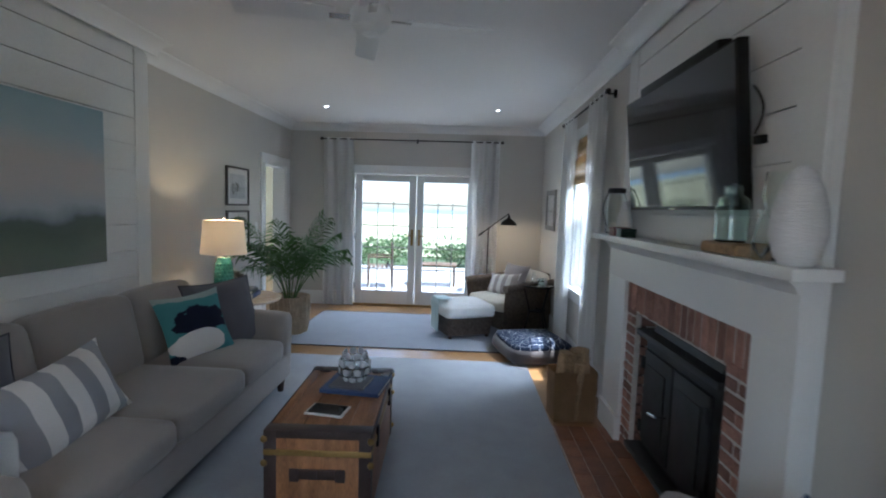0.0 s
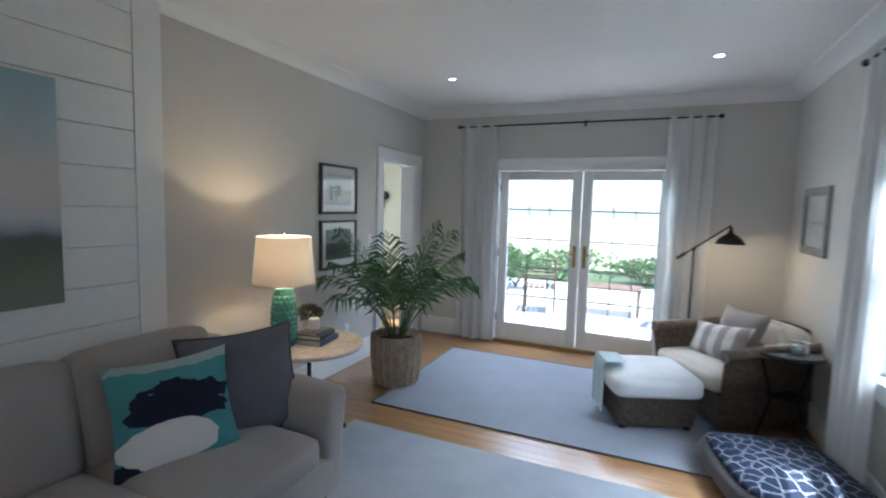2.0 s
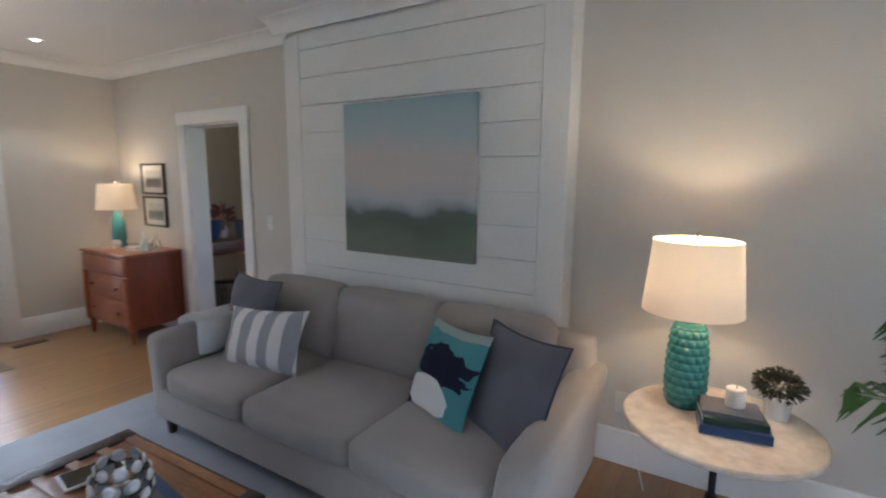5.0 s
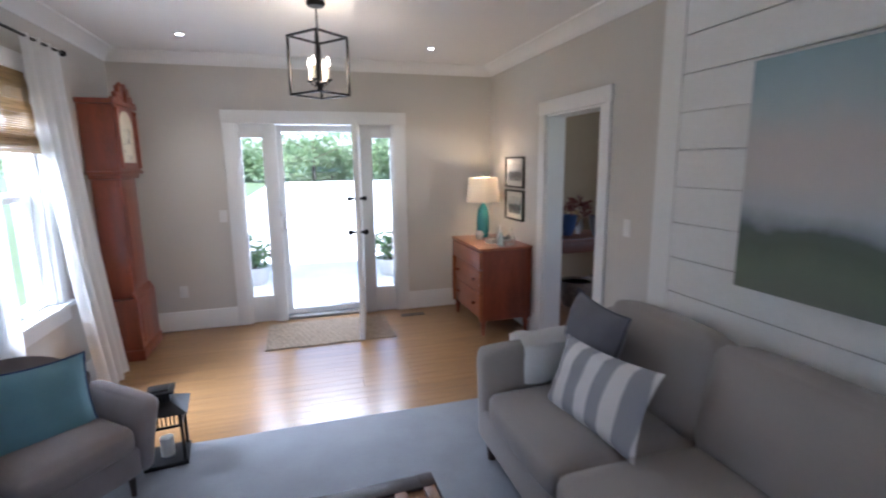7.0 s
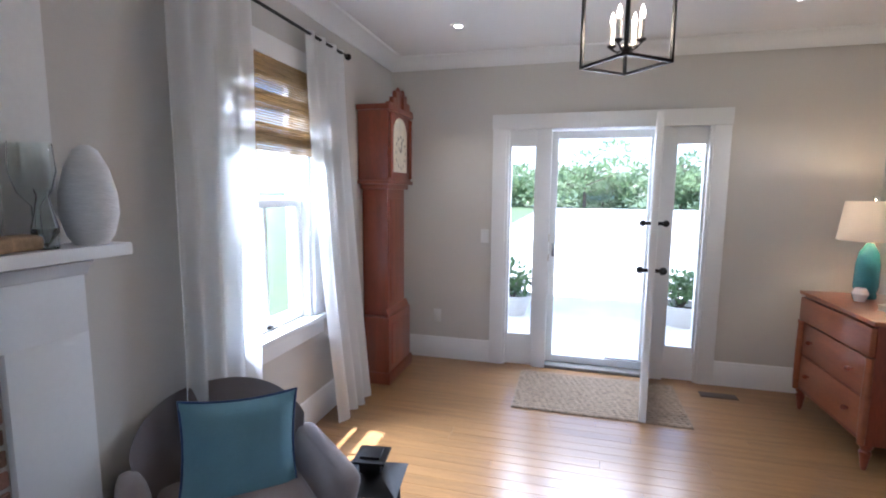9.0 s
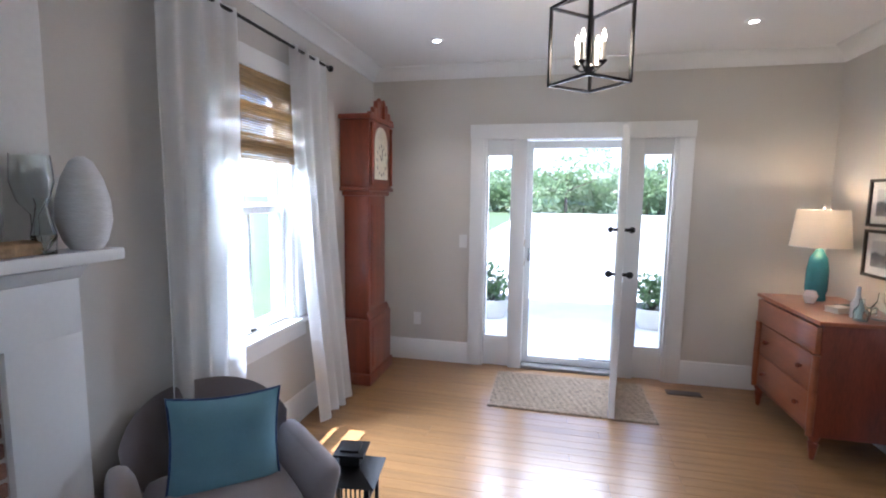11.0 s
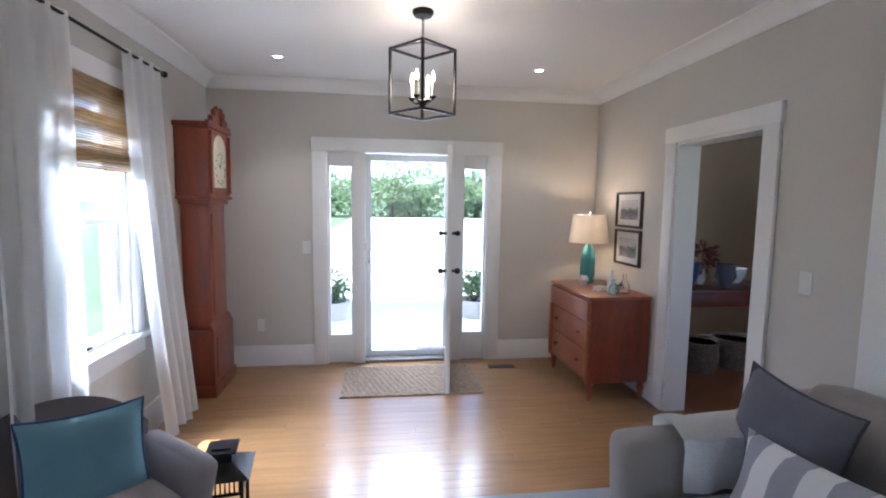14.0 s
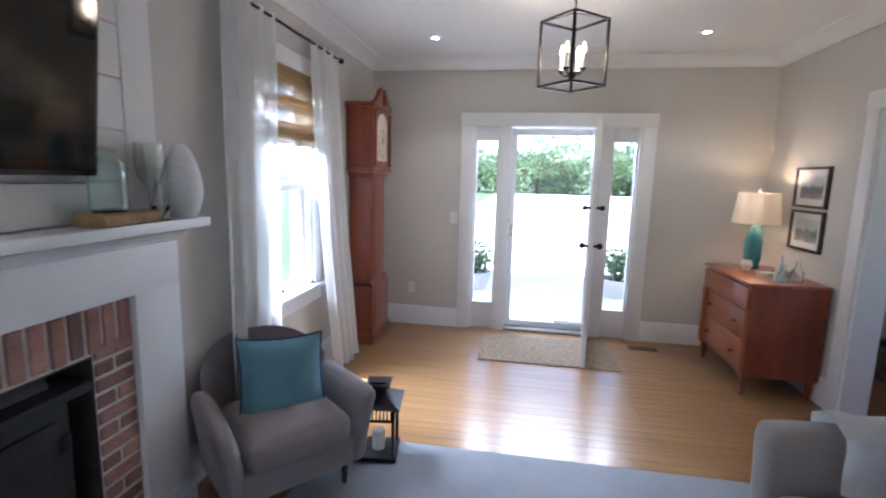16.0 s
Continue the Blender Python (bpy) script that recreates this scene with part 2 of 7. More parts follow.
def painted_field(name, stops, axis="Z", low=0.0, high=1.0, wobble=0.12, scale=3.0, hard=False, rough=0.6, fine=150, bump=0.2):
    """Colours laid one above another along an axis, their borders brushed by noise."""
    m = material(name, stops[0][1], rough=rough, fine=fine, bump=bump, spec=0.3)
    n, l = m.node_tree.nodes, m.node_tree.links
    tc, sep, rng, nz, add, ramp = (n.new(k) for k in ("ShaderNodeTexCoord", "ShaderNodeSeparateXYZ", "ShaderNodeMapRange", "ShaderNodeTexNoise", "ShaderNodeMath", "ShaderNodeValToRGB"))
    l.new(tc.outputs["Object"], sep.inputs[0])
    rng.inputs["From Min"].default_value, rng.inputs["From Max"].default_value = low, high
    l.new(sep.outputs["XYZ".index(axis)], rng.inputs[0])
    nz.inputs["Scale"].default_value, nz.inputs["Detail"].default_value = scale, 6
    l.new(tc.outputs["Object"], nz.inputs[0])
    add.operation = "MULTIPLY_ADD"
    add.inputs[1].default_value = wobble * 2
    l.new(nz.outputs[0], add.inputs[0])
    sub = n.new("ShaderNodeMath")
    sub.operation = "SUBTRACT"
    sub.inputs[1].default_value = wobble
    l.new(rng.outputs[0], sub.inputs[0])
    l.new(sub.outputs[0], add.inputs[2])
    l.new(add.outputs[0], ramp.inputs[0])
    ramp.color_ramp.interpolation = "CONSTANT" if hard else "LINEAR"
    while len(ramp.color_ramp.elements) < len(stops):
        ramp.color_ramp.elements.new(0.5)
    for e, (at, color) in zip(ramp.color_ramp.elements, stops):
        e.position, e.color = at, (*color, 1)
    l.new(ramp.outputs[0], n["Principled BSDF"].inputs["Base Color"])
    return m


CANVAS = painted_field("landscape_canvas", [(0.0, (0.20, 0.22, 0.18)), (0.12, (0.17, 0.21, 0.16)), (0.22, (0.12, 0.15, 0.115)), (0.27, (0.12, 0.15, 0.13)), (0.305, (0.28, 0.32, 0.35)), (0.37, (0.47, 0.50, 0.53)), (0.50, (0.57, 0.53, 0.515)), (0.66, (0.56, 0.52, 0.505)), (0.80, (0.42, 0.50, 0.53)), (1.0, (0.30, 0.42, 0.47))], low=-0.49, high=0.49, wobble=0.10, scale=3.2)
def blots(name, ground, marks, rough=0.88):
    """Brushed blots on cloth: (x, z, half width, half height, raggedness, colour), later ones on top."""
    m = material(name, ground, rough=rough, fine=260, bump=0.3, spec=0.2)
    n, l = m.node_tree.nodes, m.node_tree.links
    tc, nz = n.new("ShaderNodeTexCoord"), n.new("ShaderNodeTexNoise")
    stretch = n.new("ShaderNodeMapping")
    stretch.inputs["Scale"].default_value = (9, 9, 22)
    l.new(tc.outputs["Object"], stretch.inputs[0])
    l.new(stretch.outputs[0], nz.inputs[0])
    nz.inputs["Scale"].default_value, nz.inputs["Detail"].default_value = 1.0, 5
    base = n.new("ShaderNodeRGB")
    base.outputs[0].default_value = (*ground, 1)
    out = base.outputs[0]
    for x, z, rx, rz, rag, color in marks:
        mp, ln, ad, cut, mix = n.new("ShaderNodeMapping"), n.new("ShaderNodeVectorMath"), n.new("ShaderNodeMath"), n.new("ShaderNodeMath"), n.new("ShaderNodeMix")
        mp.inputs["Location"].default_value = (-x / rx, 0, -z / rz)
        mp.inputs["Scale"].default_value = (1 / rx, 0, 1 / rz)
        ln.operation, ad.operation, cut.operation, mix.data_type = "LENGTH", "MULTIPLY_ADD", "LESS_THAN", "RGBA"
        l.new(tc.outputs["Object"], mp.inputs[0])
        l.new(mp.outputs[0], ln.inputs[0])
        ad.inputs[1].default_value = rag
        l.new(nz.outputs[0], ad.inputs[0])
        l.new(ln.outputs["Value"], ad.inputs[2])
        cut.inputs[1].default_value = 1 + rag / 2
        l.new(ad.outputs[0], cut.inputs[0])
        l.new(cut.outputs[0], mix.inputs["Factor"])
        l.new(out, mix.inputs["A"])
        mix.inputs["B"].default_value = (*color, 1)
        out = mix.outputs["Result"]
    l.new(out, n["Principled BSDF"].inputs["Base Color"])
    return m


ABSTRACT = blots("brushed_teal_navy_print", (0.09, 0.27, 0.28), [(0.0, 0.23, 0.30, 0.05, 1.0, (0.36, 0.42, 0.40)), (0.02, 0.03, 0.20, 0.095, 1.3, (0.015, 0.018, 0.04)), (-0.13, -0.26, 0.20, 0.12, 0.6, (0.015, 0.018, 0.04)), (-0.04, -0.125, 0.19, 0.09, 0.35, (0.70, 0.68, 0.64))])


def web(name, ground, line, scale=12.0, width=0.035):
    """An irregular net of pale lines on cloth."""
    m = material(name, ground, rough=0.9, fine=220, bump=0.3, spec=0.2)
    n, l = m.node_tree.nodes, m.node_tree.links
    tc, vo, ramp = n.new("ShaderNodeTexCoord"), n.new("ShaderNodeTexVoronoi"), n.new("ShaderNodeValToRGB")
    vo.feature, vo.voronoi_dimensions = "DISTANCE_TO_EDGE", "2D"
    vo.inputs["Scale"].default_value = scale
    l.new(tc.outputs["Object"], vo.inputs[0])
    ramp.color_ramp.interpolation = "CONSTANT"
    ramp.color_ramp.elements[0].color, ramp.color_ramp.elements[1].color = (*line, 1), (*ground, 1)
    ramp.color_ramp.elements[1].position = width
    l.new(vo.outputs["Distance"], ramp.inputs[0])
    l.new(ramp.outputs[0], n["Principled BSDF"].inputs["Base Color"])
    return m


GUSSET = cloth("dark_taupe_gusset", (0.085, 0.072, 0.07), 220)
WEB = web("navy_net_print", (0.018, 0.026, 0.05), (0.42, 0.43, 0.46), 14.0, 0.026)
PHOTO = painted_field("grey_photograph", [(0.0, (0.5, 0.5, 0.5)), (0.3, (0.16, 0.16, 0.17)), (0.5, (0.12, 0.13, 0.14)), (0.6, (0.55, 0.56, 0.57)), (1.0, (0.62, 0.62, 0.62))], low=-0.13, high=0.13, wobble=0.2, scale=14, rough=0.4, bump=0)
PIER = painted_field("pale_harbour_photograph", [(0.0, (0.42, 0.43, 0.44)), (0.30, (0.52, 0.53, 0.54)), (0.46, (0.36, 0.37, 0.38)), (0.52, (0.58, 0.59, 0.60)), (1.0, (0.50, 0.51, 0.53))], low=-0.16, high=0.16, wobble=0.05, scale=9, rough=0.4, bump=0)
LAKE = painted_field("dark_lake_photograph", [(0.0, (0.10, 0.11, 0.11)), (0.30, (0.05, 0.055, 0.06)), (0.52, (0.08, 0.09, 0.10)), (0.58, (0.28, 0.30, 0.33)), (1.0, (0.22, 0.24, 0.28))], low=-0.16, high=0.16, wobble=0.10, scale=12, rough=0.4, bump=0)
SKETCH = painted_field("pale_botanical_print", [(0.0, (0.7, 0.69, 0.66)), (0.4, (0.6, 0.6, 0.58)), (0.47, (0.2, 0.21, 0.2)), (0.55, (0.66, 0.66, 0.63)), (1.0, (0.72, 0.71, 0.68))], low=-0.16, high=0.16, wobble=0.25, scale=16, rough=0.4, bump=0)
MAT_BOARD = material("white_mount_board", (0.76, 0.75, 0.73), 0.8, vary=0.02, bump=0.02)
FRAME_DARK = material("dark_bronze_frame", (0.05, 0.04, 0.035), 0.4, vary=0.2, bump=0.1)
FRAME_GREY = material("weathered_grey_frame", (0.26, 0.245, 0.23), 0.7, vary=0.25, stretch=(1, 1, 5), bump=0.3)
DIAL = material("painted_clock_dial", (0.68, 0.62, 0.48), 0.4, vary=0.12, scale=14, bump=0)
KRAFT = material("brown_kraft_paper", (0.40, 0.25, 0.13), 0.8, vary=0.12, scale=10, bump=0.3)
HEARTH = material("terracotta_hearth_tile", (0.26, 0.115, 0.06), 0.5, vary=0.3, scale=8, bump=0.3, per_object=0.2)
SOOT = material("sooty_firebox", (0.045, 0.04, 0.036), 0.95, vary=0.4, scale=10, bump=0.6)
# paler than the lawn: overexposed sunlight is put into the grass colour
PALE_FIELD = material("overexposed_field", (0.42, 0.42, 0.25), 0.9, vary=0.2, scale=0.3, fine=20, bump=0.5)
SEA = material("distant_water", (0.18, 0.28, 0.34), 0.4, vary=0.1, scale=0.02)
PLASTIC = material("white_plate_plastic", (0.76, 0.76, 0.74), 0.35, vary=0.01, bump=0)
TEAK = material("weathered_teak", (0.16, 0.10, 0.06), 0.7, vary=0.3, stretch=(1, 1, 6), bump=0.3)
SCREEN = material("dark_phone_glass", (0.01, 0.01, 0.012), 0.08, vary=0.02, bump=0)
ANTIQUE_BOX = material("oxblood_box", (0.16, 0.04, 0.03), 0.5, vary=0.3)
GREEN_BOX = material("bottle_green_box", (0.02, 0.05, 0.04), 0.4, vary=0.3)
RED_TABLE = material("dark_cherry_table", (0.13, 0.035, 0.02), 0.35, vary=0.25, bump=0.05)
SIDING = material("white_clapboard", (0.7, 0.7, 0.69), 0.6, vary=0.05)
ROOF = material("grey_shingle", (0.12, 0.12, 0.125), 0.9, vary=0.3, bump=0.8)

# ---- building helpers ----
def box(bm, lo, hi, bevel=0.0, m=None):
    """A box between two corners; bevelled where asked; moved by m."""
    lo, hi = Vector(lo), Vector(hi)
    own = bmesh.new()
    bmesh.ops.create_cube(own, size=1.0, matrix=Matrix.Translation((lo + hi) / 2) @ Matrix.Diagonal((*(hi - lo), 1)))
    if bevel:
        bmesh.ops.bevel(own, geom=own.edges[:], offset=min(bevel, min(hi - lo) * 0.45), segments=2, profile=0.6, affect="EDGES")
    if m is not None:
        bmesh.ops.transform(own, matrix=m, verts=own.verts)
    pour(own, bm)
    return bm


def pour(own, bm):
    """Adds one bmesh to another and frees it."""
    copies = {v: bm.verts.new(v.co) for v in own.verts}
    for f in own.faces:
        bm.faces.new([copies[v] for v in f.verts])
    own.free()


def tube(bm, a, b, r1, r2=None, seg=12):
    """A round bar from a to b, tapering from r1 to r2."""
    a, b = Vector(a), Vector(b)
    d = b - a
    m = Matrix.Translation((a + b) / 2) @ d.to_track_quat("Z", "Y").to_matrix().to_4x4()
    bmesh.ops.create_cone(bm, cap_ends=True, segments=seg, radius1=r1, radius2=r1 if r2 is None else r2, depth=d.length, matrix=m)
    return bm


def cord(bm, pts, r, closed=False, seg=6):
    """One round cord along a line of points."""
    n = len(pts)
    rings = []
    for k, p in enumerate(pts):
        a, b = (pts[(k - 1) % n], pts[(k + 1) % n]) if closed else (pts[max(0, k - 1)], pts[min(n - 1, k + 1)])
        q = (Vector(b) - Vector(a)).to_track_quat("Z", "Y").to_matrix()
        rings.append([bm.verts.new(Vector(p) + q @ Vector((r * math.cos(2 * math.pi * j / seg), r * math.sin(2 * math.pi * j / seg), 0))) for j in range(seg)])
    pairs = list(zip(rings, rings[1:])) + ([(rings[-1], rings[0])] if closed else [])
    for a, b in pairs:
        shift = min(range(seg), key=lambda s: (a[0].co - b[s].co).length)
        for j in range(seg):
            bm.faces.new((a[j], a[(j + 1) % seg], b[(j + 1 + shift) % seg], b[(j + shift) % seg]))
    if not closed:
        bm.faces.new(rings[0][::-1])
        bm.faces.new(rings[-1])
    return bm


def turned(bm, profile, seg=24, at=(0, 0, 0), m=None):
    """A turned form: (radius, height) pairs spun about z."""
    rings = []
    for r, z in profile:
        rings.append([bm.verts.new((at[0] + r * math.cos(2 * math.pi * k / seg), at[1] + r * math.sin(2 * math.pi * k / seg), at[2] + z)) for k in range(seg)])
    for a, b in zip(rings, rings[1:]):
        for k in range(seg):
            bm.faces.new((a[k], a[(k + 1) % seg], b[(k + 1) % seg], b[k]))
    if profile[0][0] > 1e-4:
        bm.faces.new(rings[0][::-1])
    if profile[-1][0] > 1e-4:
        bm.faces.new(rings[-1])
    if m is not None:
        bmesh.ops.transform(bm, matrix=m, verts=[v for ring in rings for v in ring])
    return bm


def sheet(bm, point, nu, nv, thick=0.0):
    """A grid of point(u, v) with u, v from 0 to 1; given a back side where thick."""
    grid = [[bm.verts.new(point(i / nu, j / nv)) for j in range(nv + 1)] for i in range(nu + 1)]
    faces = [bm.faces.new((grid[i][j], grid[i + 1][j], grid[i + 1][j + 1], grid[i][j + 1])) for i in range(nu) for j in range(nv)]
    if thick:
        bmesh.ops.solidify(bm, geom=faces, thickness=thick)
    return bm


def pillow_form(bm, w, h, d, m=None, n=12, pinch=0.10, wobble=0.0):
    """A stuffed cushion, w wide (x), h high (z), d thick (y), its corners pulled to points."""
    own = bmesh.new()
    for side in (-1, 1):
        def point(u, v, side=side):
            a, b = 2 * u - 1, 2 * v - 1
            bulge = max(0.0, (1 - abs(a) ** 2.6) * (1 - abs(b) ** 2.6)) ** 0.55
            pa, pb = a * (1 - pinch * (1 - abs(b) ** 2) * abs(a)), b * (1 - pinch * (1 - abs(a) ** 2) * abs(b))
            k = noise.noise((a * 2.1 + w, b * 2.1 + h, side)) * wobble
            return (pa * w / 2, side * (bulge * d / 2) + k * bulge, pb * h / 2)
        sheet(own, point, n, n)
    bmesh.ops.remove_doubles(own, verts=own.verts, dist=0.0005)
    bmesh.ops.recalc_face_normals(own, faces=own.faces)
    if m is not None:
        bmesh.ops.transform(own, matrix=m, verts=own.verts)
    pour(own, bm)
    return bm


def puffed(bm, lo, hi, puff=0.02, edge=0.05, n=9, m=None):
    """A soft upholstered block: rounded edges and slightly swollen faces."""
    lo, hi = Vector(lo), Vector(hi)
    c, s = (lo + hi) / 2, (hi - lo) / 2
    edge = min(edge, min(s) * 0.95)
    # grid lines crowd towards the rounded edges
    marks = [-1 + 2 * k / n for k in range(n + 1)]
    own = bmesh.new()
    for axis in range(3):
        i, j = (axis + 1) % 3, (axis + 2) % 3
        for sign in (-1, 1):
            grid = []
            for a in marks:
                line = []
                for b in marks:
                    q = [0.0, 0.0, 0.0]
                    q[axis], q[i], q[j] = sign, math.sin(a * math.pi / 2), math.sin(b * math.pi / 2)
                    line.append(own.verts.new(q))
                grid.append(line)
            for x in range(n):
                for y in range(n):
                    own.faces.new((grid[x][y], grid[x + 1][y], grid[x + 1][y + 1], grid[x][y + 1]))
    bmesh.ops.remove_doubles(own, verts=own.verts, dist=0.0005)
    for v in own.verts:
        q = Vector(v.co)
        p = Vector([q[i] * s[i] for i in range(3)])
        inner = Vector([max(-(s[i] - edge), min(s[i] - edge, p[i])) for i in range(3)])
        off = p - inner
        if off.length > 1e-6:
            off = off.normalized() * edge
        for i in range(3):
            if abs(q[i]) > 0.999:
                k = 1.0
                for j in range(3):
                    if j != i:
                        k *= 1 - abs(q[j]) ** 3
                off[i] += math.copysign(puff * k, q[i])
        v.co = c + inner + off
    bmesh.ops.recalc_face_normals(own, faces=own.faces)
    if m is not None:
        bmesh.ops.transform(own, matrix=m, verts=own.verts)
    pour(own, bm)
    return bm


def mesh_object(name, bm, mat, smooth=True):
    me = bpy.data.meshes.new(name)
    bmesh.ops.recalc_face_normals(bm, faces=bm.faces)
    bm.to_mesh(me)
    bm.free()
    me.materials.append(mat)
    if smooth:
        me.polygons.foreach_set("use_smooth", [True] * len(me.polygons))
        me.set_sharp_from_angle(angle=radians(38))
    return new(name, me)


def part(name, bm, mat, parent=None, label="", smooth=True):
    """One mesh object from a bmesh, under a thing or a part, in the parent's space."""
    ob = mesh_object(name, bm, mat, smooth)
    if parent is not None:
        ob.parent = parent
    if label:
        ob["label"] = label
    return ob


def thing(name, label, category, m=None, group="", kind=""):
    """An Empty at a thing's base that carries its parts."""
    ob = new(name)
    ob.empty_display_size = 0.1
    if m is not None:
        ob.matrix_world = m
    return tagged(ob, label, category, group, kind)


def single(name, bm, mat, label, category, m=None, group="", kind="", smooth=True):
    ob = mesh_object(name, bm, mat, smooth)
    if m is not None:
        ob.matrix_world = m
    return tagged(ob, label, category, group, kind)


def B(*args, **kw):
    return box(bmesh.new(), *args, **kw)


# ---- the room ----
XW, XE, YS, YN, ZC = -1.89, 1.86, -0.94, 7.64, 2.69
T = 0.16
DOOR_B, DOOR_A = (0.395, 1.21, 2.055), (6.66, 7.40, 2.03)      # openings of the west wall: y, y, top
WIN_S, WIN_N = (0.50, 1.30, 0.725, 2.24), (4.71, 5.51, 0.735, 2.24)  # openings of the east wall: y, y, sill, head
FRENCH = (-0.93, 0.88, 1.98)
ENTRY = (-0.785, 0.825, 2.08)


def wall(name, axis, at, out, a, b, holes):
    """A wall plane at x or y = at, its thickness outwards, from a to b, with holes (a, b, foot, head)."""
    bm = bmesh.new()

    def slab(p, q, z0, z1):
        lo, hi = sorted((at, at + out))
        box(bm, (lo, p, z0) if axis == "x" else (p, lo, z0), (hi, q, z1) if axis == "x" else (q, hi, z1))

    edge = a
    for p, q, z0, z1 in holes:
        slab(edge, p, 0, ZC)
        if z0 > 0:
            slab(p, q, 0, z0)
        slab(p, q, z1, ZC)
        edge = q
    slab(edge, b, 0, ZC)
    return single(name, bm, WALL, "smooth greige painted plaster wall", "wall", kind="structure", smooth=False)


wall("wall_west", "x", XW, -T, YS - T, YN + T, [(DOOR_B[0], DOOR_B[1], 0, DOOR_B[2]), (DOOR_A[0], DOOR_A[1], 0, DOOR_A[2])])
wall("wall_east", "x", XE, T, YS - T, YN + T, [WIN_S, (2.40, 3.53, 0, 1.06), WIN_N])
wall("wall_south", "y", YS, -T, XW, XE, [(ENTRY[0], ENTRY[1], 0, ENTRY[2])])
wall("wall_north", "y", YN, T, XW, XE, [(FRENCH[0], FRENCH[1], 0, FRENCH[2])])
single("ceiling", B((XW - T, YS - T, ZC), (XE + T, YN + T, ZC + 0.2)), CEIL, "flat white painted ceiling", "ceiling", kind="structure", smooth=False)


# ---- trim ----
def run_profile(bm, profile, a, b, inward):
    """A moulding: (out, z) profile swept level from a to b; out grows along inward."""
    a, b, inward = Vector((*a, 0)), Vector((*b, 0)), Vector((*inward, 0))
    ends = [[bm.verts.new(p + inward * o + Vector((0, 0, z))) for o, z in profile] for p in (a, b)]
    n = len(profile)
    for k in range(n):
        bm.faces.new((ends[0][k], ends[0][(k + 1) % n], ends[1][(k + 1) % n], ends[1][k]))
    bm.faces.new(ends[0])
    bm.faces.new(ends[1][::-1])
    return bm


COVE = [(0.001, ZC - 0.098), (0.012, ZC - 0.098), (0.016, ZC - 0.084), (0.03, ZC - 0.062), (0.06, ZC - 0.036), (0.10, ZC - 0.019), (0.128, ZC - 0.013), (0.135, ZC - 0.001), (0.001, ZC - 0.001)]
BASE = [(0.001, 0.001), (0.02, 0.001), (0.02, 0.165), (0.014, 0.178), (0.014, 0.19), (0.006, 0.2), (0.001, 0.2)]
BREAST_W, BREAST_E = (-1.705, 2.0, 4.11), (1.80, 2.09, 3.93)   # face x, y, y
CASE = 0.115

crown = bmesh.new()
for x, inward, y0, y1 in ((XW, 1, YS, BREAST_W[1]), (BREAST_W[0], 1, BREAST_W[1] - 0.105, BREAST_W[2] + 0.105), (XW, 1, BREAST_W[2], YN),
                          (XE, -1, YS, BREAST_E[1]), (BREAST_E[0], -1, BREAST_E[1] - 0.1, BREAST_E[2] + 0.1), (XE, -1, BREAST_E[2], YN)):
    run_profile(crown, COVE, (x, y0), (x, y1), (inward, 0))
for y, inward in ((YS, 1), (YN, -1)):
    run_profile(crown, COVE, (XW + 0.002, y), (XE - 0.002, y), (0, inward))
single("crown_trim", crown, WHITE, "white painted cove crown moulding", "moulding", kind="structure")

skirt = bmesh.new()
for x, inward, y0, y1 in ((XW, 1, YS, DOOR_B[0] - CASE), (XW, 1, DOOR_B[1] + CASE, BREAST_W[1]), (XW, 1, BREAST_W[2], DOOR_A[0] - CASE),
                          (XE, -1, YS, BREAST_E[1]), (XE, -1, BREAST_E[2], YN)):
    run_profile(skirt, BASE, (x, y0), (x, y1), (inward, 0))
for y, inward, x0, x1 in ((YS, 1, XW + 0.02, -0.895), (YS, 1, 0.931, XE - 0.02), (YN, -1, XW + 0.02, -1.02), (YN, -1, 1.02, XE - 0.02)):
    run_profile(skirt, BASE, (x0, y), (x1, y), (0, inward))
single("baseboard", skirt, WHITE, "tall white painted baseboard", "baseboard", kind="structure")


def doorway(name, y0, y1, top):
    """A cased opening in the west wall: jambs, head and flat casing on the room side."""
    d = thing(name, "white painted cased doorway without a door", "doorway", kind="structure")
    for lo, hi in (((XW - T - 0.01, y0, 0), (XW + 0.004, y0 + 0.02, top)), ((XW - T - 0.01, y1 - 0.02, 0), (XW + 0.004, y1, top))):
        part("jamb", B(lo, hi), WHITE, d)
    part("head_jamb", B((XW - T - 0.01, y0 + 0.02, top - 0.02), (XW + 0.004, y1 - 0.02, top)), WHITE, d)
    for lo, hi in (((XW + 0.001, y0 - CASE, 0), (XW + 0.026, y0, top)), ((XW + 0.001, y1, 0), (XW + 0.026, y1 + CASE, top))):
        part("casing", B(lo, hi, bevel=0.004), WHITE, d)
    part("head_casing", B((XW + 0.001, y0 - CASE - 0.01, top), (XW + 0.03, y1 + CASE + 0.01, top + CASE), bevel=0.004), WHITE, d)
    return d


doorway("door_2", *DOOR_B)
doorway("door_3", *DOOR_A)


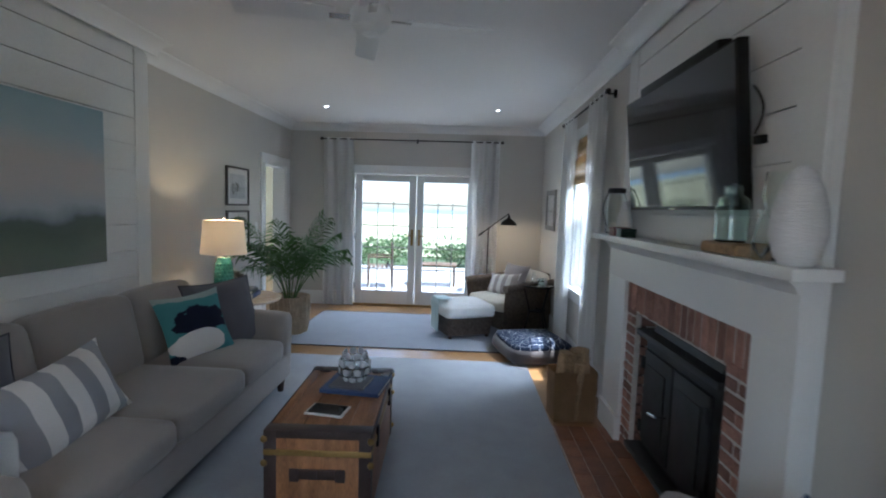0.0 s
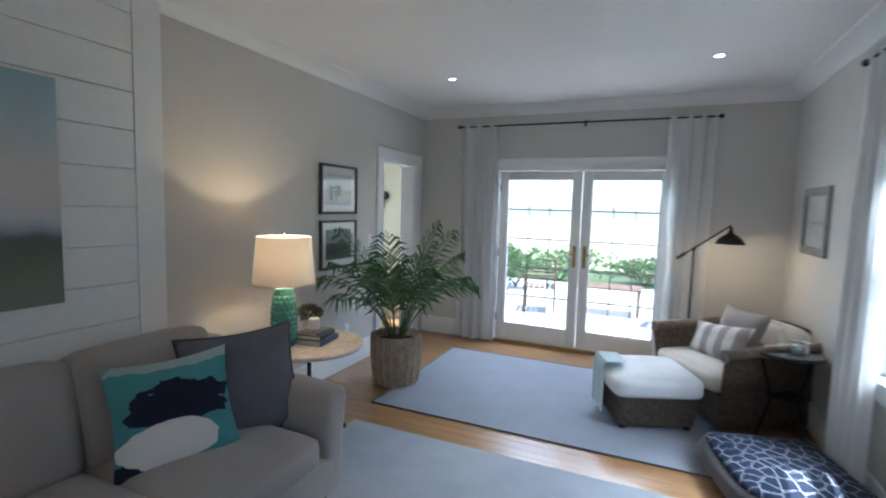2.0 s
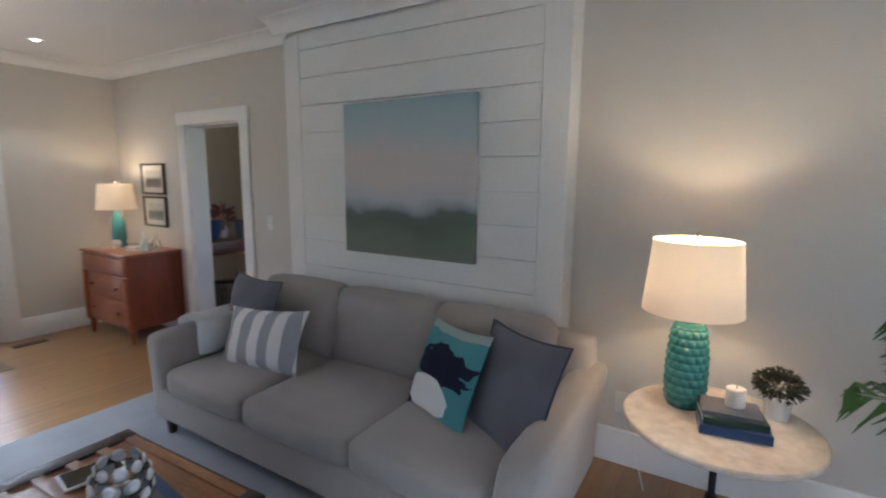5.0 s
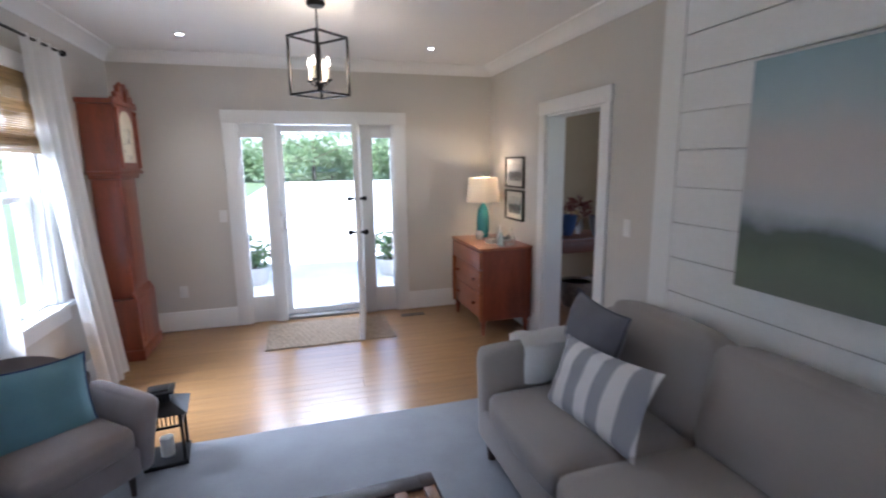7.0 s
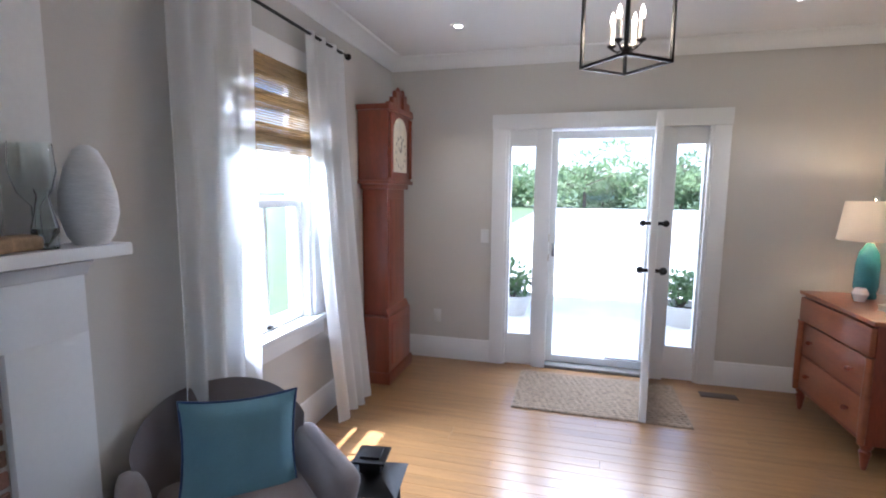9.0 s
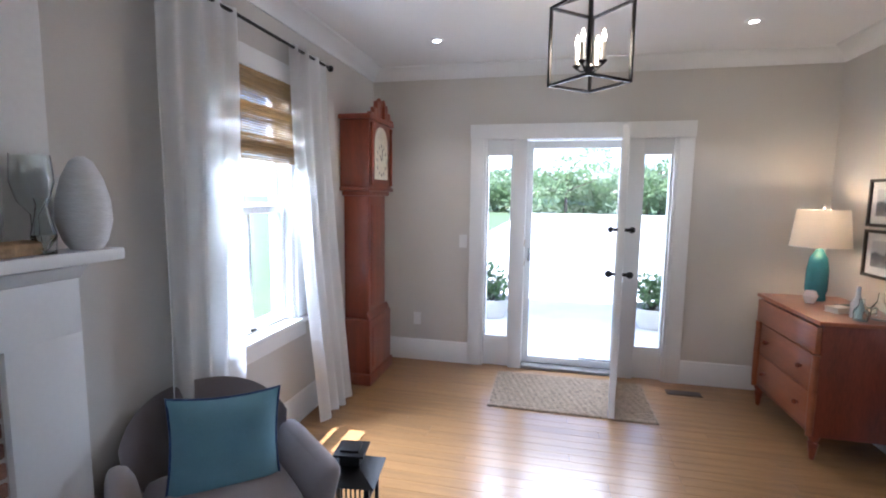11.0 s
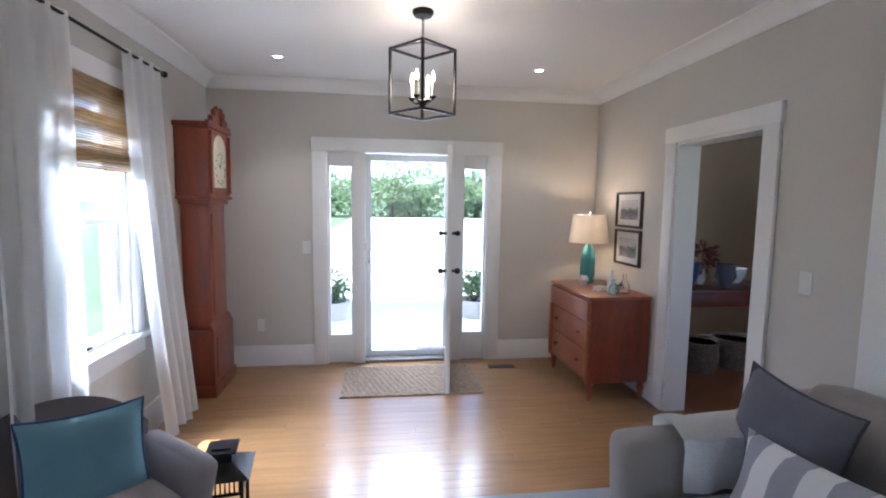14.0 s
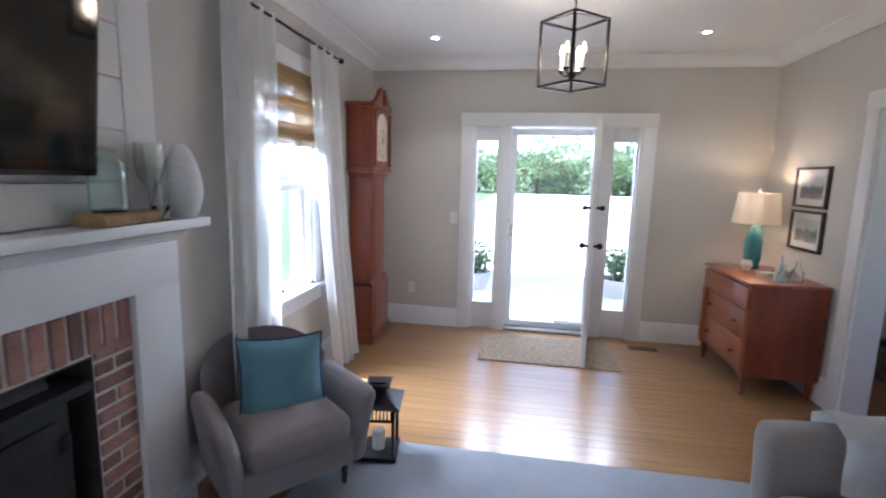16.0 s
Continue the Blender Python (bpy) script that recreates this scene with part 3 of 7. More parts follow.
def breast(name, face, wall_x, y0, y1, z0, lines, label):
    """A chimney breast clad in level boards between two upright corner boards."""
    s = 1 if face > wall_x else -1
    lo, hi = sorted((face - s * 0.02, wall_x))
    b = single(name, B((lo, y0 + 0.004, 0), (hi, y1 - 0.004, ZC)), SHIP, label, "wall", kind="structure", smooth=False)
    lo, hi = sorted((face, face - s * 0.02))
    for ya, yb in ((y0, y0 + 0.15), (y1 - 0.15, y1)):
        part("corner_board", B((lo - (0.004 if s < 0 else 0), ya, z0), (hi + (0.004 if s > 0 else 0), yb, ZC - 0.12), bevel=0.003), SHIP, b, smooth=False)
    zs = [z0] + [z for z in lines if z > z0] + [ZC - 0.12]
    for za, zb in zip(zs, zs[1:]):
        part("board", B((lo, y0 + 0.152, za + 0.0025), (hi, y1 - 0.152, zb - 0.0025), bevel=0.002), SHIP, b, smooth=False)
    return b


LINES = [0.18 + 0.19 * k for k in range(1, 13)]
breast("wall_breast_west", BREAST_W[0], XW, BREAST_W[1], BREAST_W[2], 0.0, LINES, "white shiplap chimney breast behind the sofa")



# ---- openings to the garden and the drive ----
def sash_window(name, y0, y1, z0, z1):
    """A double-hung window in the east wall: casing, stool, apron, two sashes with panes."""
    w = thing(name, "white double-hung sash window with a sunlit sill", "window", kind="structure")
    x = XE
    part("casing", B((x - 0.022, y0 - 0.10, z0), (x - 0.001, y0, z1), bevel=0.003), WHITE, w)
    part("casing", B((x - 0.022, y1, z0), (x - 0.001, y1 + 0.10, z1), bevel=0.003), WHITE, w)
    part("head_casing", B((x - 0.026, y0 - 0.11, z1), (x - 0.001, y1 + 0.11, z1 + 0.11), bevel=0.003), WHITE, w)
    part("window_sill", B((x - 0.06, y0 - 0.12, z0 - 0.025), (x - 0.001, y1 + 0.12, z0 + 0.006), bevel=0.006), WHITE, w)
    part("inner_sill", B((x - 0.001, y0 + 0.001, z0 - 0.005), (x + T + 0.02, y1 - 0.001, z0 + 0.006)), WHITE, w)
    part("apron", B((x - 0.02, y0 - 0.1, z0 - 0.13), (x - 0.001, y1 + 0.1, z0 - 0.031), bevel=0.003), WHITE, w)
    frame_bm = bmesh.new()
    box(frame_bm, (x + 0.002, y0 + 0.001, z0 + 0.006), (x + T, y0 + 0.03, z1))
    box(frame_bm, (x + 0.002, y1 - 0.03, z0 + 0.006), (x + T, y1 - 0.001, z1))
    box(frame_bm, (x + 0.002, y0 + 0.03, z1 - 0.03), (x + T, y1 - 0.03, z1))
    part("window_frame", frame_bm, WHITE, w)
    mid = z0 + (z1 - z0) * 0.485
    for sash_name, dx, a, b in (("lower_sash", 0.05, z0 + 0.008, mid + 0.022), ("upper_sash", 0.09, mid - 0.022, z1 - 0.03)):
        bm = bmesh.new()
        ya, yb = y0 + 0.032, y1 - 0.032
        for lo, hi in (((ya, a), (ya + 0.045, b)), ((yb - 0.045, a), (yb, b)), ((ya + 0.045, a), (yb - 0.045, a + 0.06)), ((ya + 0.045, b - 0.045), (yb - 0.045, b)),
                       (((ya + yb) / 2 - 0.011, a + 0.06), ((ya + yb) / 2 + 0.011, b - 0.045))):
            box(bm, (x + dx, lo[0], lo[1]), (x + dx + 0.035, hi[0], hi[1]), bevel=0.003)
        s = part(sash_name, bm, WHITE, w)
        for pa, pb in ((ya + 0.04, (ya + yb) / 2 - 0.008), ((ya + yb) / 2 + 0.008, yb - 0.04)):
            pane = part("pane", B((x + dx + 0.015, pa, a + 0.05), (x + dx + 0.019, pb, b - 0.04)), PANE, s, smooth=False)
            pane.visible_shadow = False
    lift = B((x + 0.03, (y0 + y1) / 2 - 0.02, z0 + 0.02), (x + 0.05, (y0 + y1) / 2 + 0.02, z0 + 0.035), bevel=0.004)
    part("sash_lift", lift, BLACK, w, "black iron sash lift")
    return w


sash_window("window_1", *WIN_S)
sash_window("window_2", *WIN_N)


def bamboo_blind(y0, y1, top, foot):
    """A roman blind of woven bamboo, half drawn, in hanging folds."""
    b = thing("bamboo_blind", "tan woven bamboo roman blind, half drawn", "blind", pose(XE, (y0 + y1) / 2, 0), group="blinds at the windows")
    half = (y1 - y0) / 2
    part("head_rail", B((-0.012, -half, top - 0.03), (0.03, half, top)), BAMBOO, b)
    folds = [(0.0, top - 0.03, top - 0.20), (0.012, top - 0.19, top - 0.36), (0.0, top - 0.35, top - 0.45), (0.02, top - 0.42, foot + 0.05), (0.03, foot + 0.10, foot)]
    for k, (dx, za, zb) in enumerate(folds):
        bm = bmesh.new()
        n = max(4, int((za - zb) / 0.012))
        for i in range(n):
            z = za + (zb - za) * (i + 0.5) / n
            t = (i + 0.5) / n
            sag = 0.03 * math.sin(t * math.pi) * (1 if k % 2 else 0.4)
            tube(bm, (-0.01 - dx - sag, -half, z), (-0.01 - dx - sag, half, z + random.uniform(-0.001, 0.001)), 0.0058, seg=6)
        part("fold", bm, BAMBOO, b)
    return b


bamboo_blind(WIN_S[0] + 0.01, WIN_S[1] - 0.01, 2.24, 1.74)
bamboo_blind(WIN_N[0] + 0.01, WIN_N[1] - 0.01, 2.24, 1.78)


def curtain(m, width_top, width_foot, top, foot, waves, label, shift=0.0, seed=0.0, swing=0.0):
    """A gathered linen panel hanging from the rod, spreading towards its hem. Local x runs along the rod."""
    bm = bmesh.new()

    def point(u, v):
        w = width_top + (width_foot - width_top) * v ** 1.4
        fold = math.sin(u * waves * 2 * math.pi + seed + 0.6 * math.sin(v * 3 + u * 5 + seed))
        depth = 0.015 + 0.013 * v + 0.008 * noise.noise((u * 6, v * 2, seed))
        x = (u - 0.5) * w + shift * v ** 1.3 + 0.012 * noise.noise((u * 3, v * 4, seed + 5))
        return (x, fold * depth + swing * v ** 1.6, top + (foot - top) * v + (0.012 * math.sin(u * 9 + seed) if v > 0.98 else 0))

    sheet(bm, point, int(waves * 14), 18, thick=0.003)
    return single("curtain", bm, CURTAIN, label, "curtain", m, group="curtains")


def curtain_rod(a, b, brackets):
    a, b = Vector(a), Vector(b)
    d = (b - a).normalized()
    r = thing("curtain_rod", "thin black iron curtain rod with ball finials", "curtain rod", Matrix.Translation(a))
    part("rod", tube(bmesh.new(), (0, 0, 0), b - a, 0.009), BLACK, r)
    for end, s in ((Vector(), -1), (b - a, 1)):
        bm = bmesh.new()
        bmesh.ops.create_uvsphere(bm, u_segments=14, v_segments=8, radius=0.022, matrix=Matrix.Translation(end + d * s * 0.02))
        part("finial", bm, BLACK, r)
    for at, toward in brackets:
        bm = bmesh.new()
        tube(bm, Vector(at) - a, Vector(at) - a + Vector(toward), 0.007)
        box(bm, Vector(at) - a + Vector(toward) * 0.93 - Vector((0.012, 0.012, 0.03)), Vector(at) - a + Vector(toward) * 0.985 + Vector((0.012, 0.012, 0.03)))
        part("bracket", bm, BLACK, r)
    return r


RZ = 2.47
curtain_rod((-1.38, YN - 0.09, RZ), (1.22, YN - 0.09, RZ), [((x, YN - 0.09, RZ), (0, 0.088, 0)) for x in (-1.15, 0.0, 1.16)])
curtain(pose(-1.15, YN - 0.09, 0), 0.44, 0.44, RZ + 0.02, 0.02, 3.3, "white linen curtain beside the french doors", seed=1.0)
curtain(pose(1.00, YN - 0.09, 0), 0.41, 0.43, RZ + 0.02, 0.02, 3.3, "white linen curtain beside the french doors", seed=2.3)
for y0, y1, tag in ((WIN_S[0], WIN_S[1], 0.0), (WIN_N[0], WIN_N[1], 4.0)):
    curtain_rod((XE - 0.09, y0 - 0.36, RZ - 0.03), (XE - 0.09, y1 + 0.36, RZ - 0.03), [((XE - 0.09, y, RZ - 0.03), (0.088, 0, 0)) for y in (y0 - 0.30, y1 + 0.30)])
    curtain(pose(XE - 0.09, y1 + (0.115 if tag == 0.0 else 0.10), 0, 0, 0, 90), 0.50, 0.48, RZ - 0.01, 0.02, 4, "white linen curtain panel at the sash window", shift=0.03, seed=tag + 0.7)
    curtain(pose(XE - 0.09, y0 - (0.075 if tag == 0.0 else 0.12), 0, 0, 0, 90), 0.44, 0.42, RZ - 0.01, 0.02, 3.4, "white linen curtain panel at the sash window", shift=-0.14 if tag == 0.0 else -0.08, seed=tag + 1.9, swing=0.10 if tag == 0.0 else 0.0)


def french_doors():
    u = thing("door_4", "pair of white glazed french doors with slender glazing bars", "french doors", pose(0, YN, 0), kind="structure")
    x0, x1, top = FRENCH
    part("head_casing", B((x0 - 0.11, -0.028, top), (x1 + 0.11, -0.001, top + 0.13), bevel=0.004), WHITE, u)
    part("casing", B((x0 - 0.10, -0.022, 0), (x0, -0.001, top), bevel=0.003), WHITE, u)
    part("casing", B((x1, -0.022, 0), (x1 + 0.10, -0.001, top), bevel=0.003), WHITE, u)
    part("sill_plate", B((x0, 0.0, 0.001), (x1, T, 0.025)), BRASS, u, "dull brass threshold")
    for side, (a, b) in (("left", (x0 + 0.012, -0.004)), ("right", (0.004, x1 - 0.012))):
        leaf = bmesh.new()
        ga, gb, gz0, gz1 = a + 0.105, b - 0.105, 0.23, top - 0.105
        y = (0.02, 0.062)
        for lo, hi in (((a, 0.03), (ga, top - 0.006)), ((gb, 0.03), (b, top - 0.006)), ((ga, 0.03), (gb, gz0)), ((ga, gz1), (gb, top - 0.006))):
            box(leaf, (lo[0], y[0], lo[1]), (hi[0], y[1], hi[1]), bevel=0.003)
        lf = part("door_leaf", leaf, WHITE, u)
        rows = [gz0 + (gz1 - gz0) * k / 5 for k in range(6)]
        for z in rows[1:-1]:
            part("glazing_bar", B((ga, 0.05, z - 0.0075), (gb, 0.06, z + 0.0075)), FRAME_GREY, lf, smooth=False)
        for k in (1, 2):
            xk = ga + (gb - ga) * k / 3
            part("glazing_bar", B((xk - 0.0065, 0.046, gz0), (xk + 0.0065, 0.0495, rows[4] + 0.05)), FRAME_GREY, lf, smooth=False)
        pane = part("pane", B((ga, 0.038, gz0), (gb, 0.042, gz1)), PANE, lf, smooth=False)
        pane.visible_shadow = False
        s = 1 if side == "left" else -1
        hx = b - 0.05 if side == "left" else a + 0.05
        part("handle_plate", B((hx - 0.018, 0.012, 0.93), (hx + 0.018, 0.0195, 1.17), bevel=0.003), BRASS, lf, "aged brass handle plate")
        h = bmesh.new()
        tube(h, (hx, 0.012, 1.08), (hx, -0.035, 1.08), 0.009)
        tube(h, (hx, -0.035, 1.08), (hx - s * 0.10, -0.035, 1.075), 0.009, 0.007)
        part("lever_handle", h, BRASS, lf, "aged brass lever handle")
        for z in (0.25, 1.0, 1.75):
            hx2 = a + 0.004 if side == "left" else b - 0.004
            part("hinge", tube(bmesh.new(), (hx2, 0.014, z), (hx2, 0.014, z + 0.09), 0.007), BLACK, lf)
    return u


french_doors()


def entry():
    """The entrance: casing, sidelights, storm door, and the inner door standing open."""
    u = thing("door_1", "white entrance with two sidelights and a glazed storm door", "front door", pose(0, YS, 0), kind="structure")
    x0, x1, top = ENTRY
    part("head_casing", B((-0.902, 0.001, top - 0.02), (0.938, 0.03, 2.187), bevel=0.004), WHITE, u)
    part("casing", B((-0.895, 0.001, 0), (-0.775, 0.026, top - 0.02), bevel=0.004), WHITE, u)
    part("casing", B((0.815, 0.001, 0), (0.931, 0.026, top - 0.02), bevel=0.004), WHITE, u)
    for lo, hi in (((x0, 0), (-0.752, 2.06)), ((0.792, 0), (x1, 2.06)), ((-0.516, 0), (-0.402, 2.06)), ((0.438, 0), (0.555, 2.06))):
        part("mullion", B((lo[0], -T, lo[1]), (hi[0], 0.012, hi[1]), bevel=0.003), WHITE, u)
    part("head_jamb", B((x0, -T, 2.06), (x1, 0.0, top)), WHITE, u)
    for a, b in ((-0.752, -0.516), (0.555, 0.792)):
        bm = bmesh.new()
        box(bm, (a, -0.09, 0), (b, -0.03, 0.28), bevel=0.002)
        box(bm, (a, -0.09, 1.925), (b, -0.03, 2.06), bevel=0.002)
        box(bm, (a, -0.09, 0.28), (a + 0.018, -0.03, 1.925))
        box(bm, (b - 0.018, -0.09, 0.28), (b, -0.03, 1.925))
        s = part("sidelight", bm, WHITE, u)
        pane = part("pane", B((a + 0.012, -0.062, 0.27), (b - 0.012, -0.058, 1.935)), PANE, s, smooth=False)
        pane.visible_shadow = False
    bm = bmesh.new()
    for lo, hi in (((-0.402, 0.03), (-0.346, 2.055)), ((0.383, 0.03), (0.438, 2.055)), ((-0.346, 0.03), (0.383, 0.09)), ((-0.346, 1.988), (0.383, 2.055))):
        box(bm, (lo[0], -0.13, lo[1]), (hi[0], -0.10, hi[1]), bevel=0.003)
    storm = part("storm_door", bm, WHITE, u)
    pane = part("pane", B((-0.356, -0.117, 0.08), (0.393, -0.113, 1.998)), PANE, storm, smooth=False)
    pane.visible_shadow = False
    part("storm_latch", B((0.388, -0.10, 0.98), (0.413, -0.075, 1.10), bevel=0.005), STEEL, storm, "nickel storm door latch")
    part("closer_tube", tube(bmesh.new(), (-0.37, -0.085, 0.11), (-0.07, -0.085, 0.11), 0.012), STEEL, storm, "slim metal door closer")
    part("threshold", B((-0.402, -T, 0.001), (0.438, 0.01, 0.028), bevel=0.004), FRAME_GREY, u, "worn grey threshold")
    for z in (0.95, 1.12):
        part("strike_plate", B((0.434, -0.02, z), (0.4375, 0.005, z + 0.06)), BRASS, u)
    hinge = pose(-0.397, 0.01, 0.012, 0, 0, 82)
    door = part("open_door", B((0, -0.042, 0), (0.88, 0, 2.03), bevel=0.003), WHITE, u, "white painted inner door standing open")
    door.matrix_local = hinge
    for z0, z1 in ((0.2, 0.85), (1.05, 1.85)):
        for xa, xb in ((0.12, 0.40), (0.48, 0.76)):
            part("panel", B((xa, -0.046, z0), (xb, 0.004, z1), bevel=0.006), WHITE, door)
    for z, r in ((1.02, 0.026), (1.33, 0.022)):
        for s in (1, -1):
            k = bmesh.new()
            y = 0.0 if s > 0 else -0.042
            tube(k, (0.815, y, z), (0.815, y + s * 0.03, z), 0.012)
            bmesh.ops.create_uvsphere(k, u_segments=14, v_segments=8, radius=r, matrix=Matrix.Translation((0.815, y + s * 0.048, z)))
            part("door_knob", k, BLACK, door, "dark bronze door knob")
    return u


entry()


# ---- the fireplace ----
def fireplace():
    f = thing("fireplace", "white painted mantel surround with an old brick opening", "fireplace", pose(0, 0, 0), kind="structure")
    face = BREAST_E[0]
    y0, y1 = 2.06, 3.97
    oy0, oy1, otop = 2.30, 3.63, 1.08
    body = single("wall_breast_east", bmesh.new(), SHIP, "white shiplap chimney breast above the mantel", "wall", kind="structure", smooth=False)
    bm = bmesh.new()
    for lo, hi in (((face + 0.02, BREAST_E[1], 1.16), (XE - 0.001, BREAST_E[2], ZC)), ((face + 0.02, BREAST_E[1], 0), (XE - 0.001, 2.39, 1.16)), ((face + 0.02, 3.54, 0), (XE - 0.001, BREAST_E[2], 1.16))):
        box(bm, lo, hi)
    bm.to_mesh(body.data)
    bm.free()
    for ya, yb in ((BREAST_E[1], BREAST_E[1] + 0.15), (BREAST_E[2] - 0.15, BREAST_E[2])):
        part("corner_board", B((face - 0.004, ya, 1.364), (face + 0.02, yb, ZC - 0.12), bevel=0.003), SHIP, body, smooth=False)
    zs = [1.364] + [z for z in LINES if z > 1.42] + [ZC - 0.12]
    for za, zb in zip(zs, zs[1:]):
        part("board", B((face, BREAST_E[1] + 0.152, za + 0.0025), (face + 0.019, BREAST_E[2] - 0.152, zb - 0.0025), bevel=0.002), SHIP, body, smooth=False)
    front = 1.75
    part("pilaster", B((front, y0, 0.17), (face + 0.02, oy0, 1.20), bevel=0.004), WHITE, f)
    part("pilaster", B((front, oy1, 0.17), (face + 0.02, y1, 1.20), bevel=0.004), WHITE, f)
    part("plinth", B((front - 0.02, y0 - 0.015, 0), (face + 0.02, oy0 + 0.012, 0.17), bevel=0.005), WHITE, f)
    part("plinth", B((front - 0.02, oy1 - 0.012, 0), (face + 0.02, y1 + 0.015, 0.17), bevel=0.005), WHITE, f)
    part("frieze", B((front - 0.002, y0 + 0.002, otop), (face + 0.02, y1 - 0.002, 1.312), bevel=0.003), WHITE, f)
    part("bed_moulding", run_profile(bmesh.new(), [(0, 1.265), (0.012, 1.27), (0.02, 1.29), (0.045, 1.312), (0, 1.312)], (front - 0.002, y0), (front - 0.002, y1), (-1, 0)), WHITE, f)
    part("mantel_shelf", B((1.65, 1.97, 1.322), (face + 0.004, 4.118, 1.362), bevel=0.006), WHITE, f)
    # brick face inside the surround
    part("mortar_bed", B((1.777, oy0, 0), (1.81, 2.48, otop)), MORTAR, f, smooth=False)
    part("mortar_bed", B((1.777, 3.48, 0), (1.81, oy1, otop)), MORTAR, f, smooth=False)
    part("mortar_bed", B((1.777, 2.48, 0.90), (1.81, 3.48, otop)), MORTAR, f, smooth=False)
    # firebox
    fb = bmesh.new()
    box(fb, (2.29, 2.37, 0), (2.33, 3.56, 1.06))
    box(fb, (1.811, 2.41, 0), (2.29, 2.479, 1.06))
    box(fb, (1.811, 3.53, 0), (2.29, 3.56, 1.06))
    box(fb, (1.811, 2.479, 0.93), (2.29, 3.53, 1.06))
    box(fb, (1.7785, 2.477, 0), (1.811, 2.484, 0.90))
    box(fb, (1.7785, 2.484, 0.893), (1.811, 3.48, 0.902))
    part("firebox", fb, SOOT, f, "soot-blackened firebox", smooth=False)
    return f


hearth_place = fireplace()


# ---- floor coverings ----
def rug(name, lo, hi, mat, label, edge=None, thick=0.011, fringe=False):
    bm = bmesh.new()
    box(bm, (*lo, 0.001), (*hi, thick), bevel=0.004)
    r = thing(name, label, "rug", pose((lo[0] + hi[0]) / 2, (lo[1] + hi[1]) / 2, 0))
    c = Vector(((lo[0] + hi[0]) / 2, (lo[1] + hi[1]) / 2, 0))
    bmesh.ops.translate(bm, vec=-c, verts=bm.verts)
    part("rug_body", bm, mat, r)
    if edge is not None:
        bm = bmesh.new()
        a, b = Vector((*lo, 0)) - c, Vector((*hi, 0)) - c
        for p, q in (((a.x - 0.009, a.y - 0.009), (b.x + 0.009, a.y)), ((a.x - 0.009, b.y), (b.x + 0.009, b.y + 0.009)), ((a.x - 0.009, a.y), (a.x, b.y)), ((b.x, a.y), (b.x + 0.009, b.y))):
            box(bm, (*p, 0.001), (*q, thick + 0.002), bevel=0.004)
        part("binding", bm, edge, r, "dark bound edge")
    return r


rug("area_rug", (-1.17, 1.33), (1.36, 5.145), RUG, "large pale grey woven wool rug under the sofa")
rug("area_rug", (-1.22, 5.47), (1.25, 7.12), RUG_N, "blue-grey flatweave rug with a dark bound edge", RUG_EDGE)


def door_mat():
    m = thing("door_mat", "braided natural jute mat inside the entrance", "door mat", pose(0.026, -0.43, 0))
    part("base", B((-0.6, -0.36, 0.001), (0.6, 0.36, 0.010), bevel=0.003), JUTE, m)
    for k in range(20):
        y = -0.34 + 0.68 * k / 19
        bm = bmesh.new()
        sheet(bm, lambda u, v, y=y: (-0.59 + 1.18 * u, y + 0.017 * math.cos(v * math.pi), 0.010 + 0.008 * math.sin(v * math.pi) * (1 + 0.35 * math.sin(u * 150 + y * 40))), 90, 4)
        part("braid", bm, JUTE, m)
    return m


door_mat()


def floor_vent():
    v = thing("floor_vent", "bronze slotted floor vent near the entrance", "floor vent", pose(-0.88, -0.70, 0))
    part("frame", B((-0.13, -0.05, 0.0005), (0.13, 0.05, 0.004), bevel=0.001), TRUNK_DARK, v)
    for k in range(13):
        x = -0.11 + 0.22 * k / 12
        part("slat", B((x - 0.003, -0.04, 0.004), (x + 0.003, 0.04, 0.0065)), TRUNK_DARK, v, smooth=False)
    return v


floor_vent()


# ---- seating ----
def sofa():
    s = thing("sofa", "taupe linen three-seat sofa with loose cushions", "sofa", pose(-1.14, 3.10, 0))
    # local: +x is the front, y along the length
    part("base", puffed(bmesh.new(), (-0.50, -1.22, 0.10), (0.46, 1.22, 0.30), 0.004, 0.02), SOFA, s)
    part("back_frame", puffed(bmesh.new(), (-0.56, -1.22, 0.12), (-0.34, 1.22, 0.80), 0.01, 0.05), SOFA, s)
    cuts = [-1.05, -0.345, 0.39, 1.05]
    for a, b in zip(cuts, cuts[1:]):
        part("seat_cushion", puffed(bmesh.new(), (-0.36, a + 0.003, 0.285), (0.47, b - 0.003, 0.445), 0.022, 0.05), SOFA, s)
    for a, b in zip(cuts, cuts[1:]):
        bm = puffed(bmesh.new(), (-0.10, a + 0.004, 0.0), (0.10, b - 0.004, 0.48), 0.022, 0.055, m=pose(-0.27, 0, 0.41, 0, -12, 0))
        part("back_cushion", bm, SOFA, s)
    for y, sgn in ((-1.16, -1), (1.16, 1)):
        bm = puffed(bmesh.new(), (-0.52, y - 0.09, 0.10), (0.45, y + 0.09, 0.615), 0.012, 0.055)
        for v in bm.verts:
            up = max(0.0, v.co.z - 0.2) / 0.4
            v.co.y += sgn * 0.05 * up * up
            if v.co.x < -0.05:
                v.co.z += 0.05 * min(1.0, (-0.05 - v.co.x) / 0.4) * (1 if v.co.z > 0.4 else 0)
        part("arm", bm, SOFA, s)
    for x in (-0.44, 0.42):
        for y in (-1.09, 1.09):
            part("foot", tube(bmesh.new(), (x, y, 0.002), (x, y, 0.11), 0.022, 0.034), TRUNK_DARK, s, "dark tapered wooden foot")
    return s


sofa()


